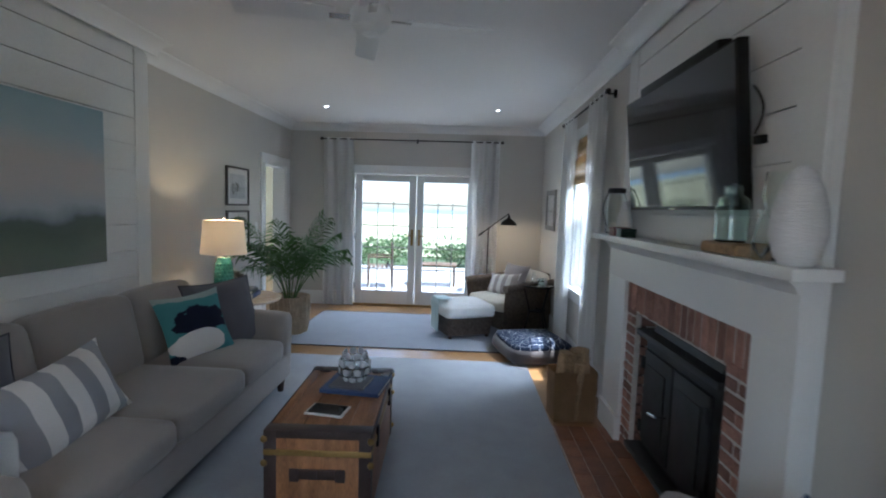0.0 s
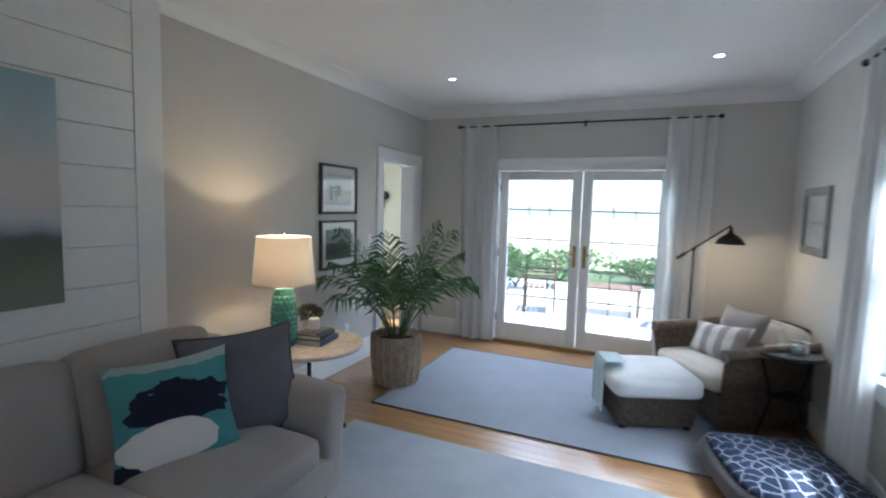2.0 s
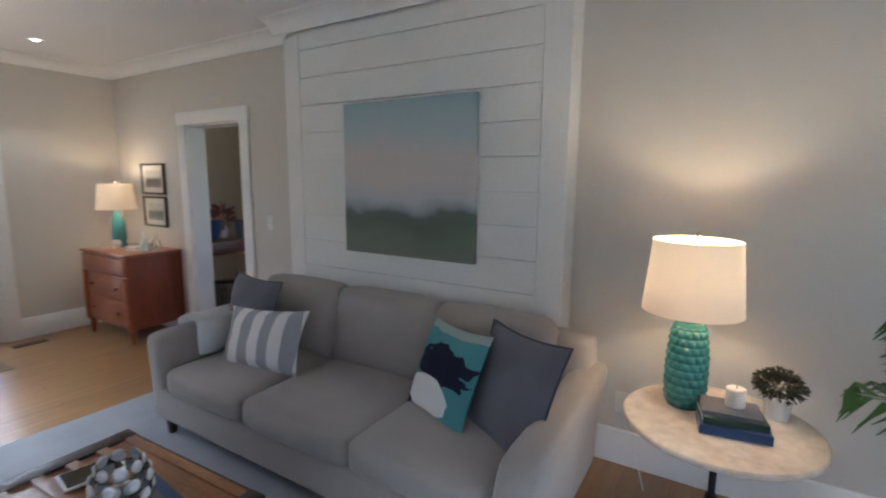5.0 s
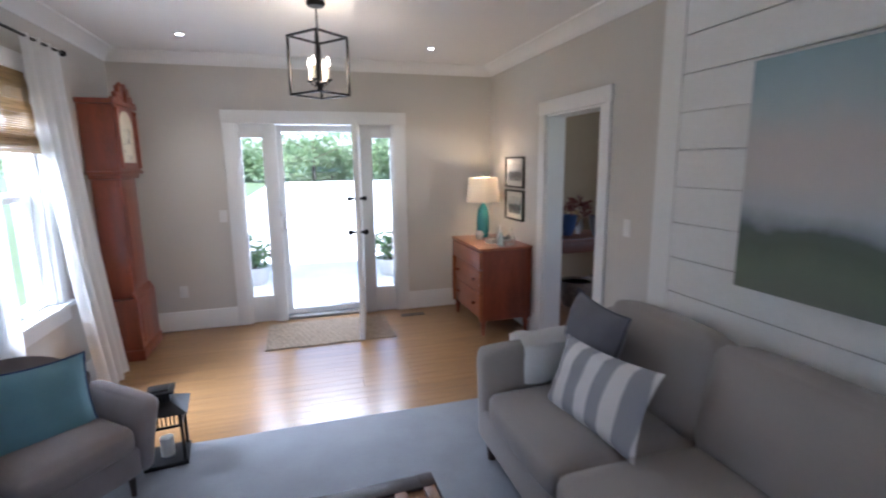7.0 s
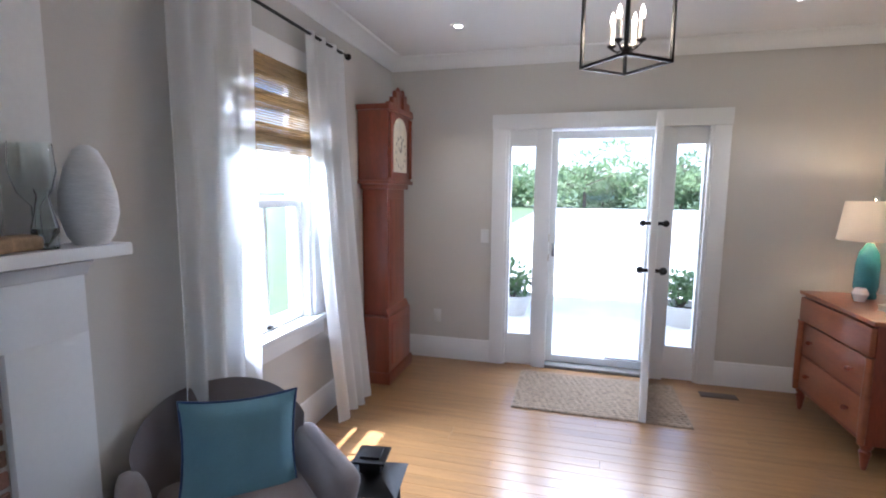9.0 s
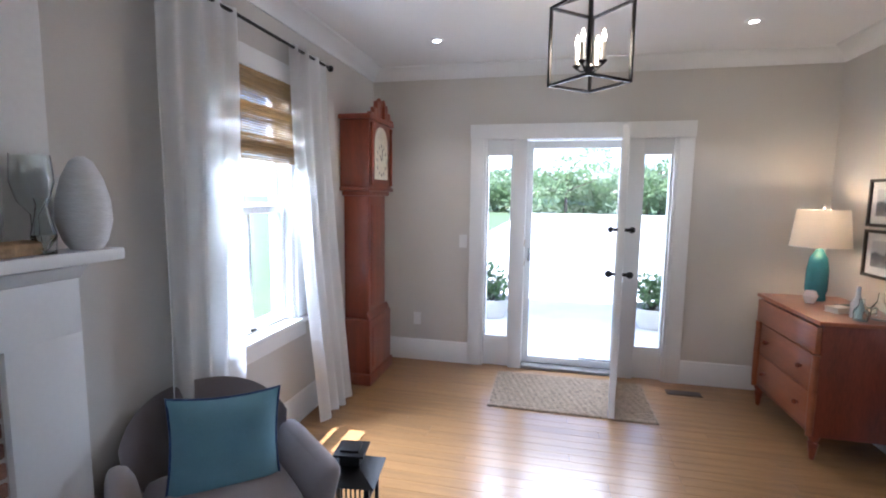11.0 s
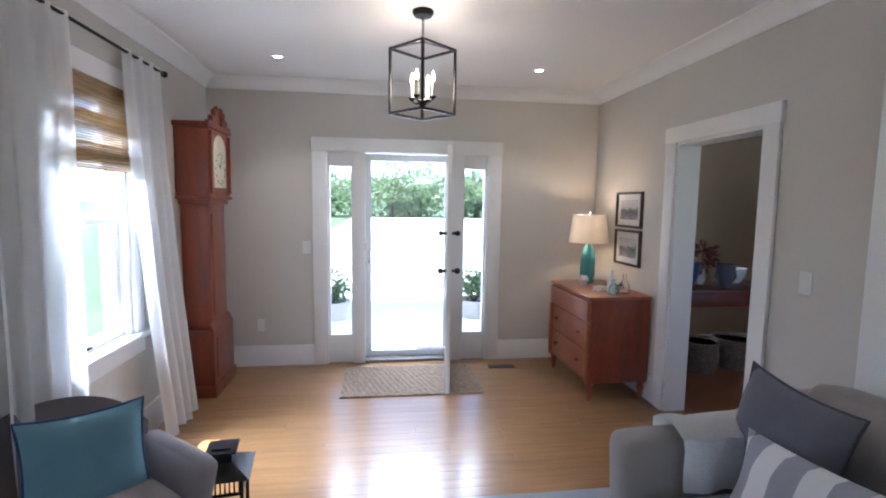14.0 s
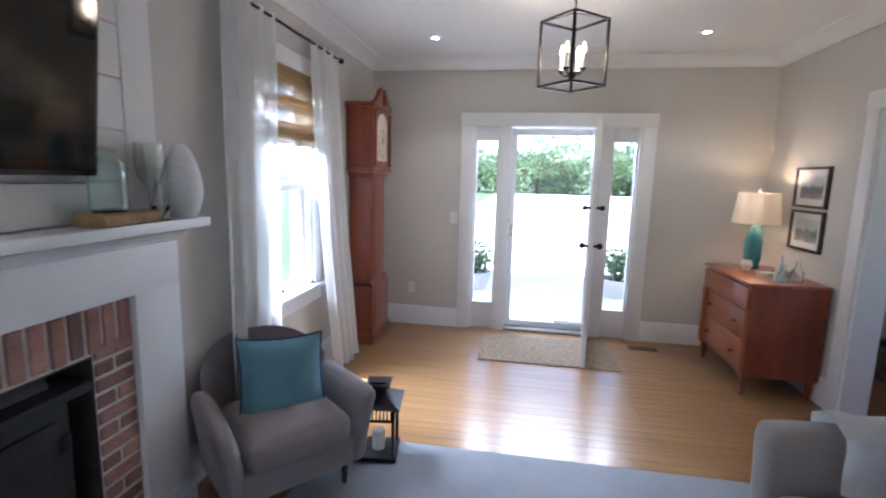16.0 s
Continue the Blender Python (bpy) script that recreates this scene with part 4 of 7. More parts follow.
def cushion(m, w, h, d, mat, label, piping=None):
    """A scatter cushion, its face along local y; piping runs round the seam."""
    c = thing("throw_pillow", label, "pillow", m, group="pillows on the seats")
    part("cover", pillow_form(bmesh.new(), w, h, d, wobble=0.012), mat, c)
    if piping is not None:
        bm = bmesh.new()
        n = 10
        ring = []
        for k in range(4 * n):
            side, t = divmod(k, n)
            q = 2 * t / n - 1
            a, b = ((q, -1), (1, q), (-q, 1), (-1, -q))[side]
            ring.append(Vector((a * (1 - 0.10 * (1 - b * b) * abs(a)) * w / 2, 0, b * (1 - 0.10 * (1 - a * a) * abs(b)) * h / 2)))
        cord(bm, ring, 0.006, closed=True)
        part("piping", bm, piping, c, "dark corded piping")
    return c


# a cushion's face turns towards +x by rz = 90; it leans back with rx
cushion(Matrix.Translation((-1.20, 2.18, 0.68)) @ pose(0, 0, 0, -14, 0, 84) @ pose(0, 0, 0, 0, 1, 0), 0.54, 0.50, 0.17, GREY_CLOTH, "slate grey square linen pillow on the sofa", RUG_EDGE)
cushion(Matrix.Translation((-1.03, 2.50, 0.61)) @ pose(0, 0, 0, -24, 0, 92) @ pose(0, 0, 0, 0, -5, 0), 0.66, 0.38, 0.15, STRIPE, "grey and white striped lumbar pillow on the sofa")
cushion(Matrix.Translation((-1.145, 3.73, 0.635)) @ pose(0, 0, 0, -24, 0, 63) @ pose(0, 0, 0, 0, -3, 0), 0.50, 0.49, 0.15, ABSTRACT, "teal, navy and white brush-print pillow on the sofa")
cushion(Matrix.Translation((-1.12, 4.08, 0.645)) @ pose(0, 0, 0, -22, 0, 58) @ pose(0, 0, 0, 0, -3, 0), 0.56, 0.54, 0.17, GREY_CLOTH, "slate grey piped linen pillow leaning on the sofa arm", RUG_EDGE)


def throw_blanket():
    """A knit throw laid over the sofa's far arm."""
    bm = bmesh.new()

    def point(u, v):
        x = -1.48 + 0.60 * u
        path = v * 0.92
        y_in, y_out, top = 2.095, 1.845, 0.665
        if path < 0.30:
            y, z = y_in + 0.01, top - 0.30 + path
            z = max(z, 0.475)
        elif path < 0.55:
            k = (path - 0.30) / 0.25
            y, z = y_in + (y_out - y_in) * k, top + 0.03 * math.sin(k * math.pi) + 0.01
        else:
            y, z = y_out - 0.018, top - (path - 0.55)
        lift = 0.05 * max(0.0, (-1.17 - x) / 0.33)
        return (x + 0.02 * math.sin(v * 7), y + 0.006 * math.sin(u * 25), z + min(lift, 0.05) + 0.006 * math.sin(u * 19 + v * 6))

    sheet(bm, point, 26, 30, thick=0.008)
    return single("throw_blanket", bm, THROW, "white knit throw draped over the sofa arm", "blanket")


throw_blanket()


def barrel_chair():
    c = thing("armchair", "grey upholstered armchair with a rounded back and flared arms", "armchair", pose(1.45, 1.79, 0, 0, 0, 50) @ Matrix.Diagonal((0.88, 0.85, 0.97, 1)))
    # local: +y is the front
    part("base", puffed(bmesh.new(), (-0.31, -0.30, 0.13), (0.31, 0.33, 0.29), 0.004, 0.03), CHAIR_CLOTH, c)
    part("seat_cushion", puffed(bmesh.new(), (-0.275, -0.24, 0.28), (0.275, 0.36, 0.42), 0.022, 0.045), CHAIR_CLOTH, c)
    bm = bmesh.new()

    def shell(u, v):
        a = (u - 0.5) * 2
        ang = a * radians(74)
        r = 0.325 + 0.055 * v
        top = 0.735 - 0.145 * abs(a) ** 2.4
        return (r * math.sin(ang), -0.02 - r * math.cos(ang) - 0.05 * v, 0.15 + (top - 0.15) * v)

    sheet(bm, shell, 30, 12, thick=0.09)
    bmesh.ops.bevel(bm, geom=[e for e in bm.edges if e.calc_face_angle(0) > 1.0], offset=0.035, segments=3, affect="EDGES", clamp_overlap=True)
    part("back", bm, CHAIR_CLOTH, c)
    for s in (-1, 1):
        bm = puffed(bmesh.new(), (s * 0.335 - 0.055, -0.22, 0.13), (s * 0.335 + 0.05, 0.34, 0.535), 0.01, 0.05)
        for v in bm.verts:
            up = max(0.0, v.co.z - 0.18) / 0.38
            ahead = max(0.0, v.co.y + 0.05) / 0.4
            v.co.x += s * (0.05 * up * up + 0.03 * up * ahead)
            v.co.z -= 0.025 * up * ahead
            v.co.y += 0.02 * up * ahead
        part("arm", bm, CHAIR_CLOTH, c)
    for x in (-0.27, 0.27):
        for y in (-0.26, 0.27):
            part("leg", tube(bmesh.new(), (x, y, 0.012), (x, y, 0.15), 0.014, 0.022), TRUNK_DARK, c, "dark tapered wooden leg")
    return c


barrel_chair()
cushion(Matrix.Translation((1.45, 1.75, 0.54)) @ pose(0, 0, 0, 20, 0, 42) @ pose(0, 0, 0, 0, -3, 0), 0.43, 0.42, 0.15, BLUE_CLOTH, "teal blue linen pillow on the armchair", NAVY)


def wicker_chair():
    c = thing("wicker_armchair", "grey-brown wicker armchair with cream cushions", "armchair", pose(1.33, 6.66, 0, 0, 0, 122))
    # local: +y is the front
    for s, name in ((-1, "arm_panel"), (1, "arm_panel")):
        bm = bmesh.new()
        sheet(bm, lambda u, v, s=s: (s * (0.38 + 0.05 * v * v), -0.36 + 0.72 * u + 0.03 * v, 0.03 + (0.53 + 0.05 * (1 - u)) * v + 0.003 * math.sin(u * 90)), 40, 24, thick=0.05 * s)
        part(name, bm, WICKER, c)
        part("arm_roll", tube(bmesh.new(), (s * 0.42, -0.36, 0.62), (s * 0.42, 0.39, 0.575), 0.042, 0.045, 14), WICKER, c)
    bm = bmesh.new()
    sheet(bm, lambda u, v: (-0.40 + 0.80 * u, -0.37 - 0.12 * v, 0.03 + 0.64 * v + 0.04 * math.sin(u * math.pi) * v), 40, 24, thick=0.05)
    part("back_panel", bm, WICKER, c)
    part("front_panel", puffed(bmesh.new(), (-0.37, -0.34, 0.06), (0.37, 0.36, 0.27), 0.004, 0.02), WICKER, c)
    part("seat_cushion", puffed(bmesh.new(), (-0.355, -0.30, 0.275), (0.355, 0.40, 0.42), 0.025, 0.05), CREAM, c, "cream seat cushion")
    part("back_cushion", puffed(bmesh.new(), (-0.33, -0.07, 0.0), (0.33, 0.07, 0.30), 0.02, 0.055, m=pose(0, -0.28, 0.42, 14, 0, 0)), CREAM, c, "cream back cushion")
    for x in (-0.33, 0.33):
        for y in (-0.30, 0.31):
            part("leg", tube(bmesh.new(), (x, y, 0.013), (x, y, 0.08), 0.022), TRUNK_DARK, c)
    return c


wicker_chair()
cushion(Matrix.Translation((1.39, 6.73, 0.60)) @ pose(0, 0, 0, 20, 0, 122), 0.48, 0.44, 0.14, CHAIR_CLOTH, "taupe square pillow on the wicker chair")
cushion(Matrix.Translation((1.24, 6.60, 0.56)) @ pose(0, 0, 0, 26, 0, 122) @ pose(0, 0, 0, 0, 8, 0), 0.58, 0.30, 0.13, banded("taupe_cream_stripe", ((0.62, 0.58, 0.53), (0.33, 0.28, 0.26)), "X", 0.075), "taupe and cream striped lumbar pillow on the wicker chair")


def ottoman():
    o = thing("ottoman", "wicker ottoman with a white cushion on low feet", "ottoman", pose(0.73, 6.19, 0, 0, 0, 22))
    bm = bmesh.new()
    sheet(bm, lambda u, v: (math.copysign(min(abs(1.35 * math.cos(u * 2 * math.pi)), 1), math.cos(u * 2 * math.pi)) * (0.27 + 0.02 * v), math.copysign(min(abs(1.35 * math.sin(u * 2 * math.pi)), 1), math.sin(u * 2 * math.pi)) * (0.25 + 0.02 * v), 0.05 + 0.20 * v), 64, 14, thick=0.02)
    part("wicker_body", bm, WICKER, o)
    part("deck", B((-0.27, -0.25, 0.235), (0.27, 0.25, 0.25)), WICKER, o)
    part("cushion", puffed(bmesh.new(), (-0.305, -0.285, 0.25), (0.305, 0.285, 0.40), 0.025, 0.045), THROW, o, "white cotton cushion")
    for x in (-0.23, 0.23):
        for y in (-0.21, 0.21):
            part("foot", tube(bmesh.new(), (x, y, 0.013), (x, y, 0.06), 0.022), TRUNK_DARK, o)
    return o


ottoman()


def ottoman_throw():
    bm = bmesh.new()

    def point(u, v):
        # over the front edge of the cushion and down
        y = -0.10 + 0.26 * u
        path = 0.55 * v
        if path < 0.16:
            x, z = -0.17 - path, 0.452
        elif path < 0.22:
            k = (path - 0.16) / 0.06
            x, z = -0.325 - 0.015 * math.sin(k * 1.57), 0.452 - 0.05 * k
        else:
            x, z = -0.342 - 0.008 * math.sin(u * 15), 0.402 - (path - 0.22)
        return (x, y + 0.01 * math.sin(v * 6), max(z, 0.06))

    sheet(bm, point, 18, 22)
    return single("throw_blanket", bm, cloth("pale_aqua_throw", (0.52, 0.62, 0.60), 120, bump=0.6), "pale aqua throw hanging over the ottoman", "blanket", pose(0.73, 6.19, 0, 0, 0, 22))


ottoman_throw()


def floor_cushion():
    f = thing("floor_cushion", "navy net-print floor cushion with a taupe border", "floor cushion", pose(1.46, 5.44, 0, 0, 0, 14))
    part("border", puffed(bmesh.new(), (-0.33, -0.36, 0.004), (0.33, 0.36, 0.18), 0.03, 0.07), GUSSET, f, "taupe gusset")
    part("top_panel", puffed(bmesh.new(), (-0.30, -0.33, 0.12), (0.30, 0.33, 0.205), 0.02, 0.04), WEB, f, "navy top with pale net lines")
    return f


floor_cushion()


# ---- tables and lamps ----
def lamp_on(name, at, base_bm, base_mat, shade, label, watts, collar=True):
    """A table lamp: body, neck, harp, finial and an open linen shade. shade = (foot z, top z, foot radius, top radius)."""
    t = thing(name, label, "table lamp", pose(*at))
    part("body", base_bm, base_mat, t)
    z0, z1, r0, r1 = shade
    part("neck", tube(bmesh.new(), (0, 0, z0 - 0.05), (0, 0, z0 + 0.06), 0.012), STEEL, t)
    bm = bmesh.new()
    sheet(bm, lambda u, v: ((r0 + (r1 - r0) * v) * math.cos(u * 2 * math.pi), (r0 + (r1 - r0) * v) * math.sin(u * 2 * math.pi), z0 + (z1 - z0) * v), 48, 8, thick=0.0025)
    bmesh.ops.remove_doubles(bm, verts=bm.verts, dist=0.0004)
    part("shade", bm, SHADE, t, "cream linen drum shade, lit")
    bm = bmesh.new()
    for k in range(3):
        a = k * 2.094
        tube(bm, (0, 0, z1 - 0.02), (r1 * math.cos(a), r1 * math.sin(a), z1 - 0.008), 0.002, seg=6)
    tube(bm, (0, 0, z1 - 0.025), (0, 0, z1 + 0.012), 0.004)
    part("spider", bm, STEEL, t)
    part("finial", turned(bmesh.new(), [(0.004, z1 + 0.01), (0.010, z1 + 0.016), (0.010, z1 + 0.026), (0.003, z1 + 0.034)], 12), STEEL, t)
    bulb = bmesh.new()
    bmesh.ops.create_uvsphere(bulb, u_segments=14, v_segments=10, radius=0.028, matrix=Matrix.Translation((0, 0, z0 + 0.12)))
    b = part("bulb", bulb, BULB, t)
    lamp("lamp_light", "POINT", pose(at[0], at[1], at[2] + z0 + 0.165), watts, (1.0, 0.72, 0.42), radius=0.03)
    return t


def bumpy_body(h, profile, rows, around, bump):
    """A turned ceramic body covered in rows of pressed knobs."""
    bm = bmesh.new()

    def point(u, v):
        k = v * (len(profile) - 1)
        i = min(int(k), len(profile) - 2)
        r = profile[i] + (profile[i + 1] - profile[i]) * (k - i)
        row = v * rows
        knob = abs(math.sin(u * around * math.pi + (int(row) % 2) * math.pi / 2)) * abs(math.sin(row * math.pi))
        r += bump * knob ** 0.8 if 0.04 < v < 0.93 else 0
        return (r * math.cos(u * 2 * math.pi), r * math.sin(u * 2 * math.pi), v * h)

    sheet(bm, point, around * 6, rows * 6)
    bmesh.ops.remove_doubles(bm, verts=bm.verts, dist=0.0003)
    turned(bm, [(profile[-1], h - 0.001), (profile[-1] + 0.006, h + 0.006), (0.02, h + 0.014)], 24)
    turned(bm, [(0.001, 0.0), (profile[0], 0.001)], 24)
    return bm


def pedestal_table():
    t = thing("side_table", "round pale marble table on a black iron pedestal", "side table", pose(-1.36, 4.88, 0))
    part("marble_top", turned(bmesh.new(), [(0.30, 0.592), (0.352, 0.594), (0.36, 0.602), (0.36, 0.614), (0.354, 0.62), (0.001, 0.62)], 64), MARBLE, t, "pale veined marble top")
    part("plate", turned(bmesh.new(), [(0.10, 0.575), (0.12, 0.58), (0.12, 0.592), (0.001, 0.592)], 24), BLACK, t)
    part("column", turned(bmesh.new(), [(0.03, 0.06), (0.026, 0.10), (0.016, 0.14), (0.014, 0.25), (0.024, 0.27), (0.024, 0.29), (0.014, 0.31), (0.014, 0.50), (0.022, 0.53), (0.035, 0.576)], 18), BLACK, t)
    for k in range(4):
        a = k * math.pi / 2 + 0.6
        bm = bmesh.new()
        pts = [Vector((r * math.cos(a), r * math.sin(a), z)) for r, z in ((0.01, 0.09), (0.08, 0.085), (0.16, 0.055), (0.23, 0.022))]
        for p, q in zip(pts, pts[1:]):
            tube(bm, p, q, 0.017, 0.014, 10)
        tube(bm, pts[-1] - Vector((0, 0, 0.021)), pts[-1] + Vector((0, 0, 0.012)), 0.022, 0.018)
        part("foot", bm, BLACK, t)
    return t


pedestal_table()
knobbly_lamp = lamp_on("table_lamp", (-1.455, 4.745, 0.62), bumpy_body(0.375, [0.068, 0.078, 0.080, 0.080, 0.078, 0.074, 0.068, 0.058], 11, 14, 0.009), TEAL, (0.415, 0.715, 0.195, 0.168),
        "knobbly teal ceramic lamp with a lit cream shade", 2.9)


def book(name, at, size, turn, mat, label):
    w, d, h = size
    b = thing(name, label, "book", pose(*at, 0, 0, turn))
    part("page_block", B((-w / 2 + 0.004, -d / 2 + 0.004, 0.003), (w / 2 - 0.004, d / 2 - 0.004, h - 0.003)), PAPER, b, smooth=False)
    bm = bmesh.new()
    box(bm, (-w / 2, -d / 2, 0), (w / 2, d / 2, 0.003), bevel=0.001)
    box(bm, (-w / 2, -d / 2, h - 0.003), (w / 2, d / 2, h), bevel=0.001)
    box(bm, (-w / 2 - 0.002, -d / 2, 0), (-w / 2 + 0.003, d / 2, h), bevel=0.001)
    part("cover", bm, mat, b)
    return b


book("book", (-1.33, 4.925, 0.62), (0.19, 0.24, 0.036), 188, NAVY, "navy cloth book lying on the marble table")
book("book", (-1.335, 4.92, 0.656), (0.17, 0.22, 0.028), 192, OLIVE, "dark green cloth book in a stack on the table")
book("book", (-1.34, 4.915, 0.684), (0.15, 0.20, 0.016), 186, GREY_CLOTH, "thin grey book on top of the stack")
candle = thing("candle", "ivory pillar candle in a small glass", "candle", pose(-1.36, 4.93, 0.70))
part("wax", turned(bmesh.new(), [(0.001, 0.0), (0.035, 0.001), (0.036, 0.07), (0.03, 0.074), (0.001, 0.07)], 24), CANDLE, candle)
part("wick", tube(bmesh.new(), (0, 0, 0.07), (0.002, 0, 0.084), 0.0015, seg=6), BLACK, candle)


def small_plant():
    p = thing("potted_plant", "small bushy plant in a white ceramic pot", "plant", pose(-1.52, 5.08, 0.62))
    part("pot", turned(bmesh.new(), [(0.001, 0.0), (0.042, 0.001), (0.05, 0.09), (0.052, 0.10), (0.045, 0.10), (0.042, 0.085), (0.001, 0.083)], 24), CERAMIC, p)
    bm = bmesh.new()
    rnd = random.Random(5)
    for k in range(900):
        d = Vector((rnd.gauss(0, 1), rnd.gauss(0, 1), rnd.gauss(0.3, 0.7))).normalized()
        c = Vector((0, 0, 0.14)) + Vector((d.x * 0.078, d.y * 0.078, d.z * 0.055)) * rnd.uniform(0.55, 1.08)
        leaf_quad(bm, c, d, 0.024, 0.010, rnd)
    part("foliage", bm, material("dusky_olive_leaf", (0.055, 0.055, 0.032), 0.6, vary=0.3), p)
    bm = bmesh.new()
    for k in range(7):
        a = k * 0.9
        tube(bm, (0.01 * math.cos(a), 0.01 * math.sin(a), 0.08), (0.06 * math.cos(a), 0.06 * math.sin(a), 0.15), 0.0025, seg=5)
    part("stem", bm, BARK, p)
    return p


def leaf_quad(bm, c, d, length, width, rnd):
    d = (Vector(d) + Vector((rnd.uniform(-0.5, 0.5), rnd.uniform(-0.5, 0.5), rnd.uniform(-0.5, 0.5)))).normalized()
    s = d.cross(Vector((rnd.uniform(-1, 1), rnd.uniform(-1, 1), rnd.uniform(-1, 1)))).normalized() * width / 2
    c = Vector(c)
    bm.faces.new([bm.verts.new(p) for p in (c, c + d * length * 0.5 + s, c + d * length, c + d * length * 0.5 - s)])


small_plant()
bm = bmesh.new()
cord(bm, [Vector((-1.872 + 0.20 * (k / 20) ** 3, 4.42 + 0.16 * k / 20, 0.30 - 0.293 * math.sin(k / 20 * math.pi / 2))) for k in range(21)], 0.0035)
bmesh.ops.translate(bm, verts=bm.verts, vec=(1.44, -4.74, -0.62))
part("power_cord", bm, CERAMIC, knobbly_lamp, "white power cord trailing down the wall")


def palm():
    p = thing("potted_palm", "large areca palm in a woven seagrass basket", "plant", pose(-1.28, 5.94, 0))
    bm = bmesh.new()

    def weave(u, v):
        r = 0.178 + 0.028 * math.sin(min(1.0, v * 1.15) * math.pi * 0.6)
        r += 0.007 * math.sin(v * 30 * math.pi) * math.sin(u * 40 * math.pi)
        return (r * math.cos(u * 2 * math.pi), r * math.sin(u * 2 * math.pi), 0.014 + v * 0.43)

    sheet(bm, weave, 120, 60, thick=0.012)
    part("basket", bm, BASKET, p, "woven seagrass basket")
    for k in range(20):
        a = k * 2 * math.pi / 20
        bm = bmesh.new()
        prev = None
        for j in range(13):
            v = j / 12
            r = 0.192 + 0.028 * math.sin(min(1.0, v * 1.15) * math.pi * 0.6)
            q = Vector((r * math.cos(a + 0.03 * math.sin(j * 1.6)), r * math.sin(a + 0.03 * math.sin(j * 1.6)), 0.025 + v * 0.42))
            if prev is not None:
                tube(bm, prev, q, 0.009, 0.009, 6)
            prev = q
        part("upright_rib", bm, BASKET, p)
    part("basket_floor", turned(bmesh.new(), [(0.001, 0.013), (0.17, 0.013), (0.17, 0.02), (0.001, 0.02)], 24), BASKET, p)
    part("soil", turned(bmesh.new(), [(0.18, 0.38), (0.12, 0.40), (0.001, 0.41)], 24), SOIL, p)
    rnd = random.Random(11)
    for k in range(17):
        az = k * 2.399 + rnd.uniform(-0.2, 0.2)
        lean = 0.30 + 0.75 * (k / 17) + rnd.uniform(-0.1, 0.1)
        length = rnd.uniform(0.75, 1.05) * (1.0 if k > 4 else 1.08)
        bm = bmesh.new()
        pos, up = Vector((0.05 * math.cos(az), 0.05 * math.sin(az), 0.39)), lean * 0.45
        prev = pos.copy()
        n = 26
        for j in range(n):
            t = j / n
            ang = up + (lean * 1.35) * t ** 1.5
            step = Vector((math.cos(az) * math.sin(ang), math.sin(az) * math.sin(ang), math.cos(ang))) * (length / n)
            pos = prev + step
            pos.x = max(pos.x, -0.56)
            tube(bm, prev, pos, 0.006 * (1 - t) + 0.0018, seg=5)
            if t > 0.28:
                side = Vector((-math.sin(az), math.cos(az), 0))
                span = 0.27 * math.sin(min(1.0, (t - 0.22) * 1.35) * math.pi) ** 0.6 + 0.03
                for s in (-1, 1):
                    tip_dir = (side * s * 0.9 + step.normalized() * 0.75).normalized()
                    a = prev + step * rnd.random()
                    mid = a + tip_dir * span * 0.55 + Vector((0, 0, 0.012))
                    tip = a + tip_dir * span - Vector((0, 0, 0.05 + 0.06 * rnd.random()))
                    for q in (mid, tip):
                        q.x = max(q.x, -0.60)
                    wdir = step.normalized() * 0.0105
                    va, vb, vc = [(bm.verts.new(q - wdir * f), bm.verts.new(q + wdir * f)) for q, f in ((a, 0.6), (mid, 1.0), (tip, 0.12))]
                    bm.faces.new((va[0], va[1], vb[1], vb[0]))
                    bm.faces.new((vb[0], vb[1], vc[1], vc[0]))
            prev = pos
        part("frond", bm, LEAF, p)
    return p


palm()


